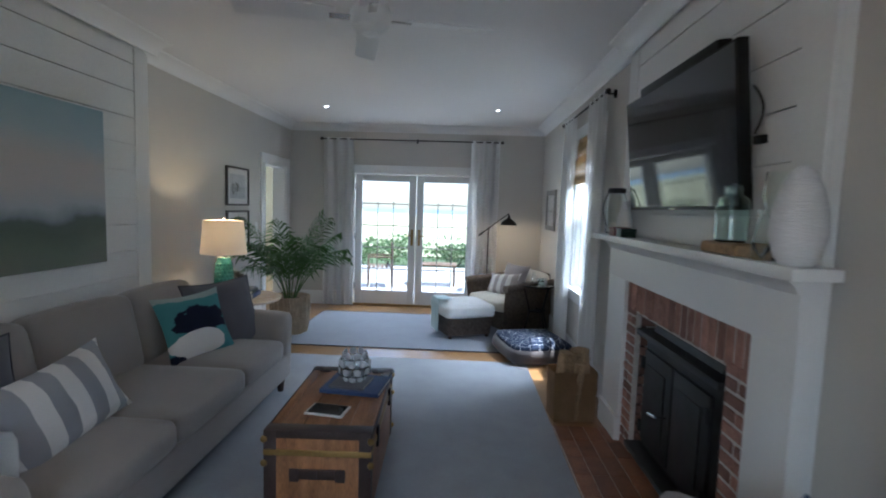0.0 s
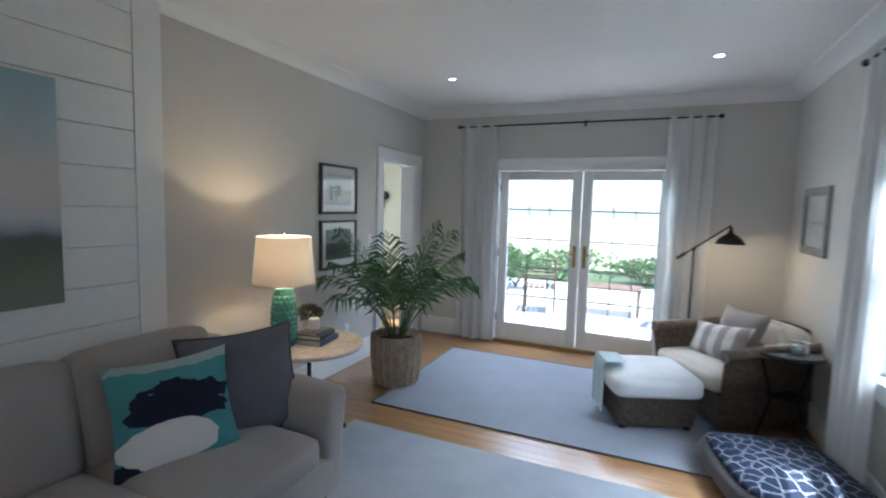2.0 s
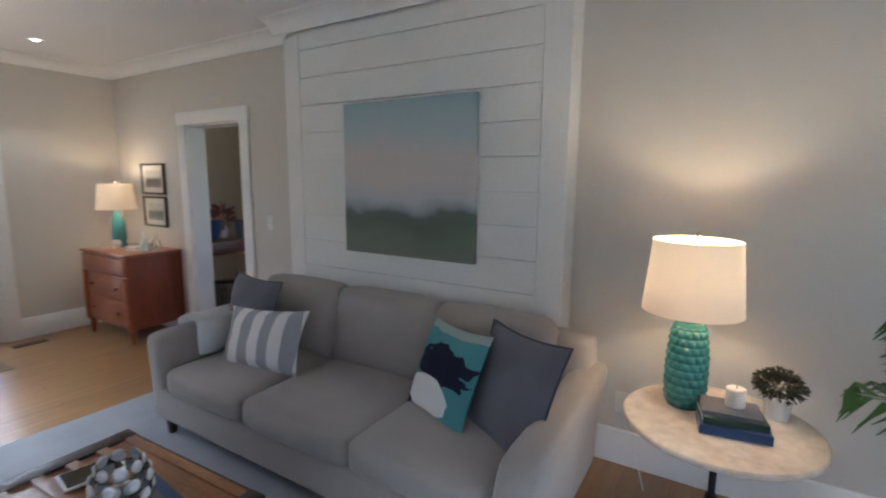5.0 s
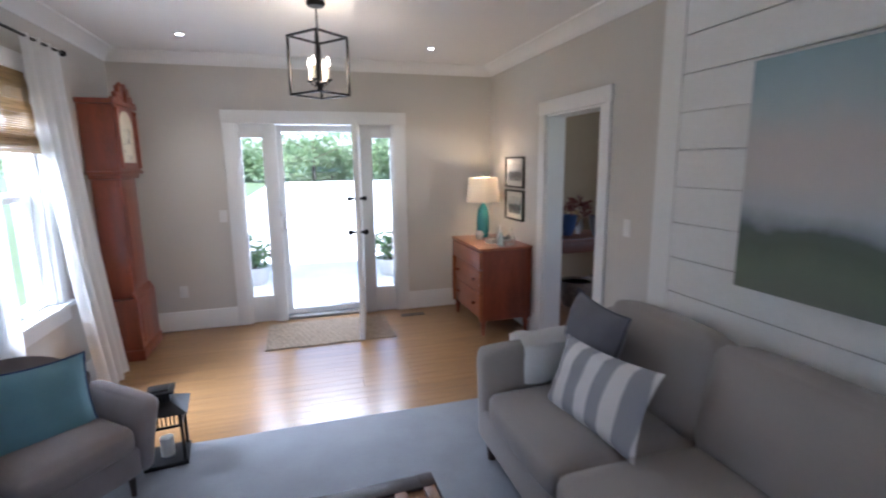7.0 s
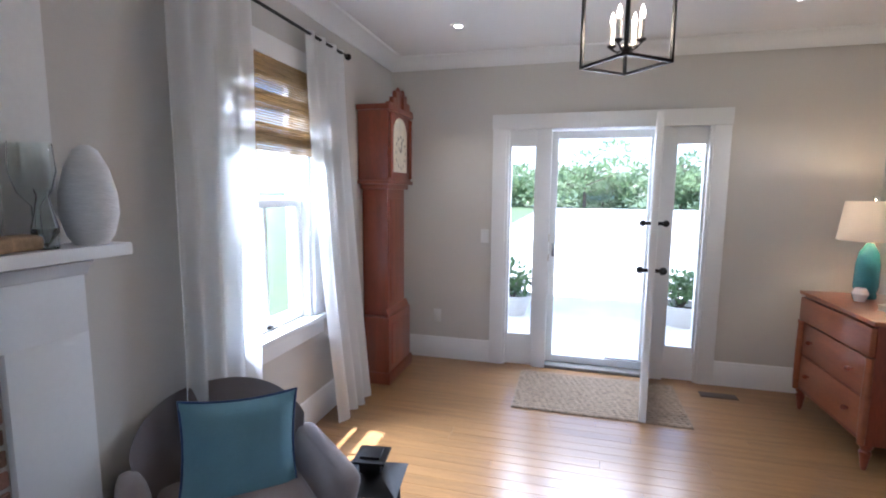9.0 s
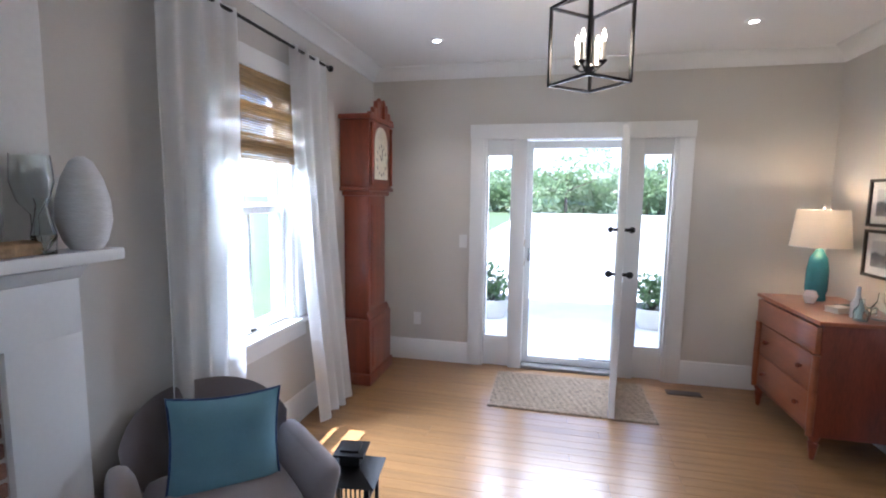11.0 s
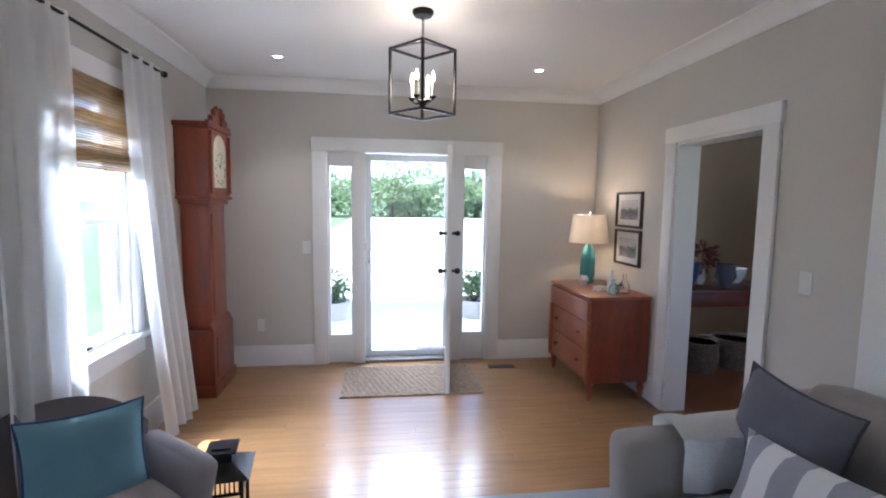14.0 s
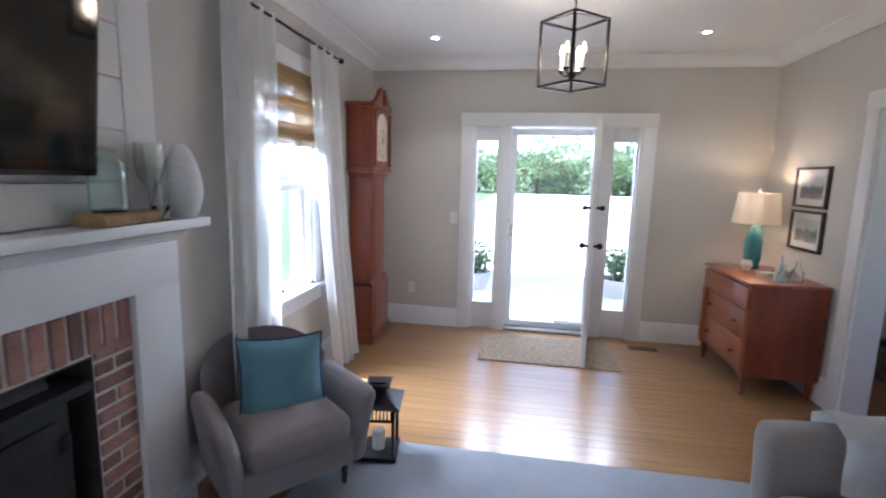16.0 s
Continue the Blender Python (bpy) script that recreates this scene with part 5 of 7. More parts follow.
def trunk_table():
    t = thing("storage_trunk", "antique wooden steamer trunk with dark banding used as a coffee table", "trunk", pose(0.03, 3.09, 0, 0, 0, 2))
    w, l, h, split = 0.247, 0.445, 0.45, 0.35
    part("body", B((-w, -l, 0.035), (w, l, split - 0.004), bevel=0.006), TRUNK_WOOD, t)
    part("lid", B((-w, -l, split), (w, l, h - 0.004), bevel=0.008), TRUNK_WOOD, t)
    part("lid_lip", B((-w - 0.006, -l - 0.006, split - 0.012), (w + 0.006, l + 0.006, split + 0.016), bevel=0.004), BRASS, t, "pale worn edge strip")
    for k in range(-2, 3):
        part("top_slat", B((k * 0.11 - 0.022, -l + 0.03, h - 0.005), (k * 0.11 + 0.022, l - 0.03, h + 0.006), bevel=0.003), TRUNK_WOOD, t)
    for y in (-l, l):
        s = 1 if y > 0 else -1
        part("end_band", B((-w - 0.004, min(y, y - s * 0.07) - 0.003, h - 0.03), (w + 0.004, max(y, y - s * 0.07) + 0.003, h + 0.008), bevel=0.004), TRUNK_DARK, t)
        for x in (-w, w):
            r = 1 if x > 0 else -1
            part("corner_band", B((min(x + r * 0.004, x - r * 0.055), min(y + s * 0.004, y - s * 0.055), 0.03), (max(x + r * 0.004, x - r * 0.055), max(y + s * 0.004, y - s * 0.055), h + 0.009), bevel=0.004), TRUNK_DARK, t)
            for z in (0.08, 0.30, h - 0.035):
                bm = bmesh.new()
                bmesh.ops.create_uvsphere(bm, u_segments=10, v_segments=6, radius=0.017, matrix=Matrix.Translation((x + r * 0.002, y + s * 0.002, z)))
                part("corner_stud", bm, BRASS, t)
        h1 = bmesh.new()
        for a, b in (((-0.13, 0.0), (-0.085, 0.03)), ((-0.085, 0.03), (0.0, 0.012)), ((0.0, 0.012), (0.085, 0.03)), ((0.085, 0.03), (0.13, 0.0))):
            box(h1, (a[0], y - 0.014 if s < 0 else y + 0.001, 0.235 + min(a[1], b[1]) - 0.018), (b[0], y - 0.001 if s < 0 else y + 0.014, 0.235 + max(a[1], b[1]) + 0.012), bevel=0.004)
        part("leather_handle", h1, TRUNK_DARK, t, "worn dark leather handle")
    for x in (-w, w):
        r = 1 if x > 0 else -1
        part("side_band", B((min(x, x + r * 0.006), -l + 0.06, h - 0.03), (max(x, x + r * 0.006), l - 0.06, h + 0.002), bevel=0.003), TRUNK_DARK, t)
        for y in (-0.25, 0.25):
            part("latch", B((min(x, x + r * 0.014), y - 0.02, split - 0.05), (max(x, x + r * 0.014), y + 0.02, split + 0.05), bevel=0.004), BLACK, t)
    for x in (-w + 0.05, w - 0.05):
        for y in (-l + 0.06, l - 0.06):
            part("caster", tube(bmesh.new(), (x - 0.012, y, 0.024), (x + 0.012, y, 0.024), 0.0125), BLACK, t)
            part("caster_stem", tube(bmesh.new(), (x, y, 0.024), (x, y, 0.04), 0.006), BLACK, t)
    return t


trunk_table()
book("book", (0.10, 3.22, 0.456), (0.28, 0.34, 0.022), 84, NAVY, "large navy book lying on the trunk")
book("book", (0.075, 3.21, 0.478), (0.20, 0.20, 0.014), 82, GREY_CLOTH, "small dark book on the navy book")
phone = thing("tablet", "white-edged tablet lying face up on the trunk", "tablet", pose(0.03, 2.87, 0.456, 0, 0, -8))
part("case", B((-0.10, -0.065, 0), (0.10, 0.065, 0.010), bevel=0.004), PLASTIC, phone)
part("screen", B((-0.09, -0.057, 0.010), (0.09, 0.057, 0.0115)), SCREEN, phone, smooth=False)


def wire_vase():
    v = thing("votive_holder", "mosaic of pale glass discs in dark wire, round", "candle holder", pose(0.085, 3.23, 0.492))
    part("glass", turned(bmesh.new(), [(0.001, 0.0), (0.05, 0.001), (0.085, 0.05), (0.09, 0.09), (0.075, 0.14), (0.06, 0.165), (0.057, 0.165), (0.072, 0.14), (0.086, 0.09), (0.08, 0.05), (0.047, 0.006), (0.001, 0.006)], 28), CLEAR_GLASS, v)
    rings = [(0.062, 0.02), (0.089, 0.065), (0.088, 0.11), (0.068, 0.155)]
    for k, (r, z) in enumerate(rings):
        for j in range(8):
            a = (j + 0.5 * (k % 2)) * math.pi / 4
            bm = bmesh.new()
            m = Matrix.Translation((r * math.cos(a), r * math.sin(a), z)) @ Vector((math.cos(a), math.sin(a), 0.0)).to_track_quat("Z", "Y").to_matrix().to_4x4()
            bmesh.ops.create_cone(bm, cap_ends=True, segments=10, radius1=0.021, radius2=0.016, depth=0.008, matrix=m)
            part("glass_disc", bm, FROST, v, "pale frosted glass disc")
    for r, z in rings:
        bm = bmesh.new()
        for j in range(24):
            a, b = j * math.pi / 12, (j + 1) * math.pi / 12
            tube(bm, ((r + 0.003) * math.cos(a), (r + 0.003) * math.sin(a), z - 0.022), ((r + 0.003) * math.cos(b), (r + 0.003) * math.sin(b), z - 0.022), 0.002, seg=5)
        part("wire_ring", bm, BLACK, v)
    return v


wire_vase()
tray_bowl = single("glass_dish", turned(bmesh.new(), [(0.001, 0.0), (0.03, 0.001), (0.055, 0.03), (0.052, 0.03), (0.028, 0.004), (0.001, 0.004)], 24), CLEAR_GLASS, "small clear glass dish on the trunk", "dish", pose(0.24, 3.42, 0.456))


def glass_table():
    t = thing("side_table", "small round glass-topped dark iron side table", "side table", pose(1.63, 6.30, 0))
    part("glass_top", turned(bmesh.new(), [(0.001, 0.61), (0.205, 0.61), (0.21, 0.615), (0.205, 0.62), (0.001, 0.62)], 40), CLEAR_GLASS, t, "clear glass top")
    part("rim", turned(bmesh.new(), [(0.195, 0.60), (0.214, 0.60), (0.214, 0.612), (0.208, 0.612), (0.208, 0.604), (0.195, 0.604), (0.195, 0.60)], 40), BLACK, t)
    for k in range(4):
        a = k * math.pi / 2 + 0.5
        bm = bmesh.new()
        tube(bm, (0.19 * math.cos(a), 0.19 * math.sin(a), 0.002), (0.10 * math.cos(a), 0.10 * math.sin(a), 0.30), 0.009)
        tube(bm, (0.10 * math.cos(a), 0.10 * math.sin(a), 0.30), (0.20 * math.cos(a), 0.20 * math.sin(a), 0.605), 0.009)
        part("leg", bm, BLACK, t)
    part("stretcher", turned(bmesh.new(), [(0.092, 0.294), (0.108, 0.294), (0.108, 0.306), (0.092, 0.306), (0.092, 0.294)], 24), BLACK, t)
    return t


glass_table()
for x, y, r, h, mat, label in ((1.58, 6.27, 0.03, 0.16, CLEAR_GLASS, "slim clear glass bottle on the side table"), (1.66, 6.24, 0.045, 0.08, GREEN_GLASS, "pale aqua glass tumbler on the side table"), (1.70, 6.33, 0.05, 0.07, CERAMIC, "small white ceramic bowl on the side table")):
    prof = [(0.001, 0.0), (r, 0.001), (r, h * 0.6), (r * (0.45 if h > 0.1 else 1.0), h * 0.75), (r * (0.4 if h > 0.1 else 1.05), h), (r * 0.33, h), (r * 0.36, h * 0.75), (r * 0.9, h * 0.58), (r * 0.9, 0.006), (0.001, 0.006)]
    single("glass_bottle" if h > 0.1 else "bowl", turned(bmesh.new(), prof, 24), mat, label, "bottle" if h > 0.1 else "bowl", pose(x, y, 0.62))


def reading_lamp():
    f = thing("floor_lamp", "slim black metal reading lamp with a domed shade, lit", "floor lamp", pose(1.06, 7.16, 0))
    part("foot", turned(bmesh.new(), [(0.001, 0.012), (0.13, 0.012), (0.13, 0.026), (0.02, 0.036), (0.001, 0.036)], 32), BLACK, f)
    part("pole", tube(bmesh.new(), (0, 0, 0.03), (0, 0, 1.24), 0.009), BLACK, f)
    part("arm", tube(bmesh.new(), (-0.11, 0, 1.16), (0.27, -0.05, 1.46), 0.007), BLACK, f)
    part("counterweight", tube(bmesh.new(), (-0.13, 0.003, 1.145), (-0.06, 0, 1.20), 0.014), BLACK, f)
    part("joint", tube(bmesh.new(), (0, -0.02, 1.24), (0, 0.02, 1.24), 0.016), BLACK, f)
    bm = bmesh.new()
    prof = [(0.012, 0.15), (0.02, 0.10), (0.035, 0.085), (0.06, 0.07), (0.095, 0.04), (0.115, 0.0)]
    sheet(bm, lambda u, v: (prof_at(prof, v)[0] * math.cos(u * 2 * math.pi), prof_at(prof, v)[0] * math.sin(u * 2 * math.pi), prof_at(prof, v)[1]), 32, 10, thick=0.003)
    shade = part("shade", bm, BLACK, f, "black metal dome shade")
    shade.location = (0.27, -0.05, 1.30)
    bm = bmesh.new()
    bmesh.ops.create_uvsphere(bm, u_segments=12, v_segments=8, radius=0.026, matrix=Matrix.Translation((0.27, -0.05, 1.335)))
    part("bulb", bm, BULB, f)
    lamp("lamp_light", "POINT", pose(1.33, 7.11, 1.30), 2.2, (1.0, 0.70, 0.40), radius=0.03)
    return f


def prof_at(profile, v):
    k = v * (len(profile) - 1)
    i = min(int(k), len(profile) - 2)
    t = k - i
    return tuple(profile[i][j] + (profile[i + 1][j] - profile[i][j]) * t for j in (0, 1))


reading_lamp()


# ---- case furniture ----
def chest():
    d = thing("chest_of_drawers", "antique cherry chest of three drawers on turned feet", "chest of drawers", pose(-1.578, -0.227, 0.022))
    # local: front is +x
    w, x0, x1 = 0.422, -0.29, 0.215
    part("carcass", B((x0, -w, 0.13), (x1, w, 0.815), bevel=0.004), MAHOG, d, "dark red polished carcass")
    part("top", B((x0 - 0.003, -w - 0.015, 0.815), (x1 + 0.03, w + 0.015, 0.84), bevel=0.006), CHERRY, d)
    part("upper_drawer", B((x1 - 0.01, -w + 0.01, 0.635), (x1 + 0.028, w - 0.01, 0.80), bevel=0.008), CHERRY, d)
    for z0, z1 in ((0.40, 0.62), (0.16, 0.385)):
        dr = part("drawer", B((x1 - 0.01, -w + 0.05, z0), (x1 + 0.01, w - 0.05, z1), bevel=0.005), CHERRY, d)
        for y in (-0.24, 0.24):
            k = bmesh.new()
            tube(k, (x1 + 0.01, y, (z0 + z1) / 2), (x1 + 0.022, y, (z0 + z1) / 2), 0.008)
            bmesh.ops.create_uvsphere(k, u_segments=12, v_segments=8, radius=0.016, matrix=Matrix.Translation((x1 + 0.032, y, (z0 + z1) / 2)))
            part("knob", k, MAHOG, dr, "turned wooden knob")
    for y in (-w + 0.02, w - 0.02):
        part("front_column", turned(bmesh.new(), [(0.018, 0.13), (0.022, 0.2), (0.024, 0.4), (0.020, 0.60), (0.026, 0.63)], 16, at=(x1 + 0.012, y, 0)), CHERRY, d)
    for x in (x0 + 0.04, x1 - 0.02):
        for y in (-w + 0.03, w - 0.03):
            part("turned_foot", turned(bmesh.new(), [(0.012, -0.02), (0.017, 0.0), (0.024, 0.05), (0.030, 0.085), (0.022, 0.095), (0.032, 0.115), (0.032, 0.135)], 16, at=(x, y, 0)), MAHOG, d)
    return d


chest()
lamp_on("table_lamp", (-1.63, -0.49, 0.862), turned(bmesh.new(), [(0.001, 0.0), (0.06, 0.001), (0.062, 0.02), (0.058, 0.04), (0.068, 0.08), (0.066, 0.22), (0.054, 0.30), (0.032, 0.34), (0.026, 0.355), (0.012, 0.37)], 32), AQUA, (0.38, 0.635, 0.178, 0.15),
        "aqua ceramic lamp with a lit cream shade on the chest", 1.6)
book("book", (-1.70, -0.17, 0.862), (0.17, 0.12, 0.03), 10, OLIVE, "small dark book lying on the chest")
book("book", (-1.58, -0.10, 0.862), (0.12, 0.09, 0.035), 25, PAPER, "small pale book lying on the chest")
single("ceramic_dish", turned(bmesh.new(), [(0.001, 0.0), (0.028, 0.001), (0.045, 0.05), (0.03, 0.085), (0.027, 0.085), (0.04, 0.05), (0.001, 0.01)], 20), CERAMIC, "small white ceramic shell dish on the chest", "dish", pose(-1.54, -0.36, 0.862))
for x, y, h, r, mat in ((-1.60, 0.04, 0.19, 0.032, CERAMIC), (-1.70, 0.07, 0.16, 0.04, CLEAR_GLASS), (-1.58, 0.12, 0.13, 0.036, GREEN_GLASS)):
    single("bottle", turned(bmesh.new(), [(0.001, 0.0), (r, 0.001), (r * 1.05, h * 0.45), (r * 0.4, h * 0.7), (r * 0.35, h), (r * 0.28, h), (r * 0.32, h * 0.7), (r * 0.9, h * 0.42), (r * 0.9, 0.006), (0.001, 0.006)], 24), mat,
           "small white ceramic bottle on the chest" if mat is CERAMIC else "small clear glass bottle on the chest", "bottle", pose(x, y, 0.862))


def tall_clock():
    c = thing("longcase_clock", "red mahogany longcase clock with a pale arched dial", "clock", pose(1.765, -0.458, 0) @ Matrix.Diagonal((0.68, 0.955, 1.04, 1)))
    # local: the dial faces -x
    part("plinth", B((-0.245, -0.285, 0.0), (0.13, 0.285, 0.09), bevel=0.008), MAHOG, c)
    part("base", B((-0.225, -0.265, 0.09), (0.13, 0.265, 0.52), bevel=0.006), MAHOG, c)
    part("base_panel", B((-0.235, -0.20, 0.14), (-0.224, 0.20, 0.46), bevel=0.004), MAHOG, c)
    part("base_moulding", run_profile(bmesh.new(), [(0, 0.52), (0.03, 0.52), (0.028, 0.54), (0.01, 0.56), (0, 0.58)], (-0.18, -0.25), (-0.18, 0.25), (-1, 0)), MAHOG, c)
    part("trunk_case", B((-0.18, -0.20, 0.52), (0.13, 0.20, 1.50), bevel=0.005), MAHOG, c)
    part("trunk_door", B((-0.19, -0.145, 0.62), (-0.179, 0.145, 1.42), bevel=0.005), MAHOG, c)
    part("neck_moulding", B((-0.215, -0.25, 1.49), (0.128, 0.25, 1.53), bevel=0.014), MAHOG, c)
    part("hood_sill", B((-0.25, -0.295, 1.528), (0.128, 0.295, 1.556), bevel=0.008), MAHOG, c)
    part("hood", B((-0.23, -0.275, 1.555), (0.13, 0.275, 2.06), bevel=0.005), MAHOG, c)
    part("hood_cornice", B((-0.255, -0.30, 2.06), (0.135, 0.30, 2.10), bevel=0.01), MAHOG, c)
    bm = bmesh.new()
    ring = [(-0.155, 1.62), (0.155, 1.62), (0.155, 1.90)] + [(0.155 * math.cos(a), 1.90 + 0.13 * math.sin(a)) for a in [math.pi * k / 14 for k in range(1, 14)]] + [(-0.155, 1.90)]
    front = [bm.verts.new((-0.238, y, z)) for y, z in ring]
    back = [bm.verts.new((-0.229, y, z)) for y, z in ring]
    bm.faces.new(front)
    bm.faces.new(back[::-1])
    for k in range(len(ring)):
        bm.faces.new((front[k], front[(k + 1) % len(ring)], back[(k + 1) % len(ring)], back[k]))
    dial = part("dial", bm, DIAL, c, "pale painted arched dial")
    for k in range(12):
        a = k * math.pi / 6
        part("hour_mark", B((-0.241, 0.115 * math.sin(a) - 0.004, 1.77 + 0.115 * math.cos(a) - 0.012), (-0.2385, 0.115 * math.sin(a) + 0.004, 1.77 + 0.115 * math.cos(a) + 0.012)), BLACK, dial, smooth=False)
    hands_bm = bmesh.new()
    tube(hands_bm, (-0.243, 0, 1.77), (-0.243, 0.05, 1.81), 0.003, seg=6)
    tube(hands_bm, (-0.243, 0, 1.77), (-0.243, -0.02, 1.86), 0.003, seg=6)
    part("pointers", hands_bm, BLACK, dial)
    for y in (-0.235, 0.235):
        part("hood_column", turned(bmesh.new(), [(0.02, 1.575), (0.016, 1.61), (0.018, 1.80), (0.014, 2.0), (0.022, 2.04)], 14, at=(-0.245, y, 0)), MAHOG, c)
    for s in (-1, 1):
        bm = bmesh.new()
        pts = [Vector((-0.235, s * 0.28, 2.10)), Vector((-0.235, s * 0.20, 2.13)), Vector((-0.235, s * 0.13, 2.19)), Vector((-0.235, s * 0.075, 2.24)), Vector((-0.235, s * 0.045, 2.225))]
        for p, q in zip(pts, pts[1:]):
            box(bm, (-0.255, min(p.y, q.y), 2.095), (-0.205, max(p.y, q.y), (p.z + q.z) / 2), bevel=0.006)
        bmesh.ops.create_uvsphere(bm, u_segments=14, v_segments=8, radius=0.03, matrix=Matrix.Translation((-0.235, s * 0.055, 2.22)) @ Matrix.Diagonal((0.8, 1, 1, 1)))
        part("swan_neck", bm, MAHOG, c)
    part("finial", turned(bmesh.new(), [(0.018, 2.10), (0.018, 2.18), (0.028, 2.20), (0.022, 2.225), (0.006, 2.245)], 16, at=(-0.225, 0, 0)), MAHOG, c)
    return c


tall_clock()


# ---- the fireplace's things ----
def stove():
    s = thing("wood_stove", "black cast-iron wood stove set in the fireplace", "stove", pose(1.83, 2.965, 0) @ Matrix.Diagonal((1, 1.22, 1.06, 1)))
    part("body", B((-0.02, -0.34, 0.10), (0.38, 0.34, 0.74), bevel=0.015), IRON, s)
    part("top_plate", B((-0.07, -0.38, 0.74), (0.40, 0.38, 0.775), bevel=0.01), IRON, s)
    part("hood_lip", run_profile(bmesh.new(), [(0, 0.78), (0.05, 0.78), (0.03, 0.84), (0, 0.86)], (0.05, -0.30), (0.05, 0.30), (-1, 0)), IRON, s)
    part("ash_lip", B((-0.12, -0.34, 0.10), (-0.02, 0.34, 0.13), bevel=0.008), IRON, s)
    for a, b in ((-0.30, -0.01), (0.01, 0.30)):
        d = part("stove_door", B((-0.045, a, 0.17), (-0.02, b, 0.68), bevel=0.008), IRON, s)
        part("door_panel", B((-0.056, a + 0.05, 0.24), (-0.044, b - 0.05, 0.61), bevel=0.01), IRON, d)
        for z in (0.24, 0.60):
            part("hinge", tube(bmesh.new(), (-0.05, a if a < -0.1 else b, z - 0.03), (-0.05, a if a < -0.1 else b, z + 0.03), 0.012), IRON, d)
    k = bmesh.new()
    tube(k, (-0.05, 0.03, 0.42), (-0.10, 0.03, 0.42), 0.006)
    tube(k, (-0.10, 0.03, 0.42), (-0.10, 0.11, 0.40), 0.009)
    part("door_handle", k, STEEL, s, "bright steel coil handle")
    part("air_knob", tube(bmesh.new(), (-0.02, -0.2, 0.145), (-0.05, -0.2, 0.145), 0.012), STEEL, s, "small bright air-control knob")
    for y in (-0.29, 0.29):
        for x in (0.03, 0.33):
            part("leg", tube(bmesh.new(), (x - 0.03, y * 1.05, 0.012), (x, y, 0.11), 0.014, 0.022), IRON, s)
    return s


stove()


def paper_bag():
    b = thing("paper_bag", "brown kraft paper bag filled with split logs", "bag", pose(1.52, 3.95, 0.0, 0, 0, 6))
    bm = bmesh.new()

    def point(u, v):
        t = u * 4
        k, f = int(t) % 4, t - int(t)
        c = [(-0.15, -0.09), (0.15, -0.09), (0.15, 0.09), (-0.15, 0.09)]
        x = c[k][0] + (c[(k + 1) % 4][0] - c[k][0]) * f
        y = c[k][1] + (c[(k + 1) % 4][1] - c[k][1]) * f
        bulge = 0.012 * math.sin(f * math.pi) * math.sin(v * 2.4)
        return (x * (1 + 0.05 * v) + bulge * (1 if x > 0 else -1) + 0.006 * noise.noise((u * 9, v * 5, 1)), y * (1 + 0.05 * v) + 0.006 * noise.noise((u * 9, v * 5, 7)), 0.013 + 0.36 * v + 0.008 * noise.noise((u * 8, 0, 3)) * v)

    sheet(bm, point, 48, 14, thick=0.0015)
    part("bag", bm, KRAFT, b)
    part("bag_floor", B((-0.145, -0.085, 0.0125), (0.145, 0.085, 0.016)), KRAFT, b)
    return b


paper_bag()
for x, y, r, h, tilt, turn in ((1.44, 3.93, 0.062, 0.47, 4, 20), (1.60, 3.98, 0.068, 0.49, -6, 70), (1.54, 3.91, 0.05, 0.40, 3, 10)):
    lg = thing("firewood_log", "split firewood log standing in the paper bag", "log", pose(x, y, 0.03, tilt * 0.4, tilt, turn), group="logs in the bag")
    bm = bmesh.new()
    sheet(bm, lambda u, v, r=r, h=h: (r * (1 + 0.10 * noise.noise((math.cos(u * 6.283) * 2, math.sin(u * 6.283) * 2, v * 3 + h))) * math.cos(u * 2 * math.pi), r * (1 + 0.10 * noise.noise((math.cos(u * 6.283) * 2, math.sin(u * 6.283) * 2, v * 3 + h))) * math.sin(u * 2 * math.pi), v * h), 22, 8)
    bmesh.ops.remove_doubles(bm, verts=bm.verts, dist=0.0005)
    part("bark", bm, LOG, lg)
    part("cut_end", turned(bmesh.new(), [(r * 0.97, h - 0.004), (r * 0.93, h + 0.001), (0.001, h + 0.002)], 22), LOG, lg, "pale sawn log end")


def television():
    t = thing("television", "large black flat-screen television tilted down on a wall mount", "television", pose(1.715, 3.02, 1.855, 0, -6, 0) @ Matrix.Diagonal((1, 0.94, 0.94, 1)))
    part("casing", B((0.0, -0.635, -0.345), (0.045, 0.635, 0.345), bevel=0.006), BLACK, t)
    part("screen", B((-0.003, -0.623, -0.325), (0.0, 0.623, 0.333)), TV, t, "dark glossy screen", smooth=False)
    part("power_light", B((-0.006, -0.03, -0.341), (-0.001, 0.03, -0.336)), STEEL, t, smooth=False)
    part("sound_bar", B((0.02, -0.45, 0.345), (0.085, 0.45, 0.40), bevel=0.012), BLACK, t, "black sound bar along the top")
    m = bmesh.new()
    box(m, (0.045, -0.2, -0.15), (0.075, 0.2, 0.15), bevel=0.004)
    tube(m, (0.07, -0.1, 0.08), (0.125, -0.1, 0.05), 0.012)
    tube(m, (0.07, 0.1, 0.08), (0.125, 0.1, 0.05), 0.012)
    part("wall_mount", m, BLACK, t)
    bm = bmesh.new()
    pts = [Vector((0.06, -0.63 - 0.055 * math.sin(k * math.pi / 14), 0.15 - 0.19 * k / 14)) for k in range(15)]
    cord(bm, pts, 0.005, seg=8)
    box(bm, (0.045, -0.68, -0.085), (0.08, -0.64, -0.05), bevel=0.005)
    part("cable", bm, BLACK, t, "looped black cable with a plug")
    return t


television()
MZ = 1.362


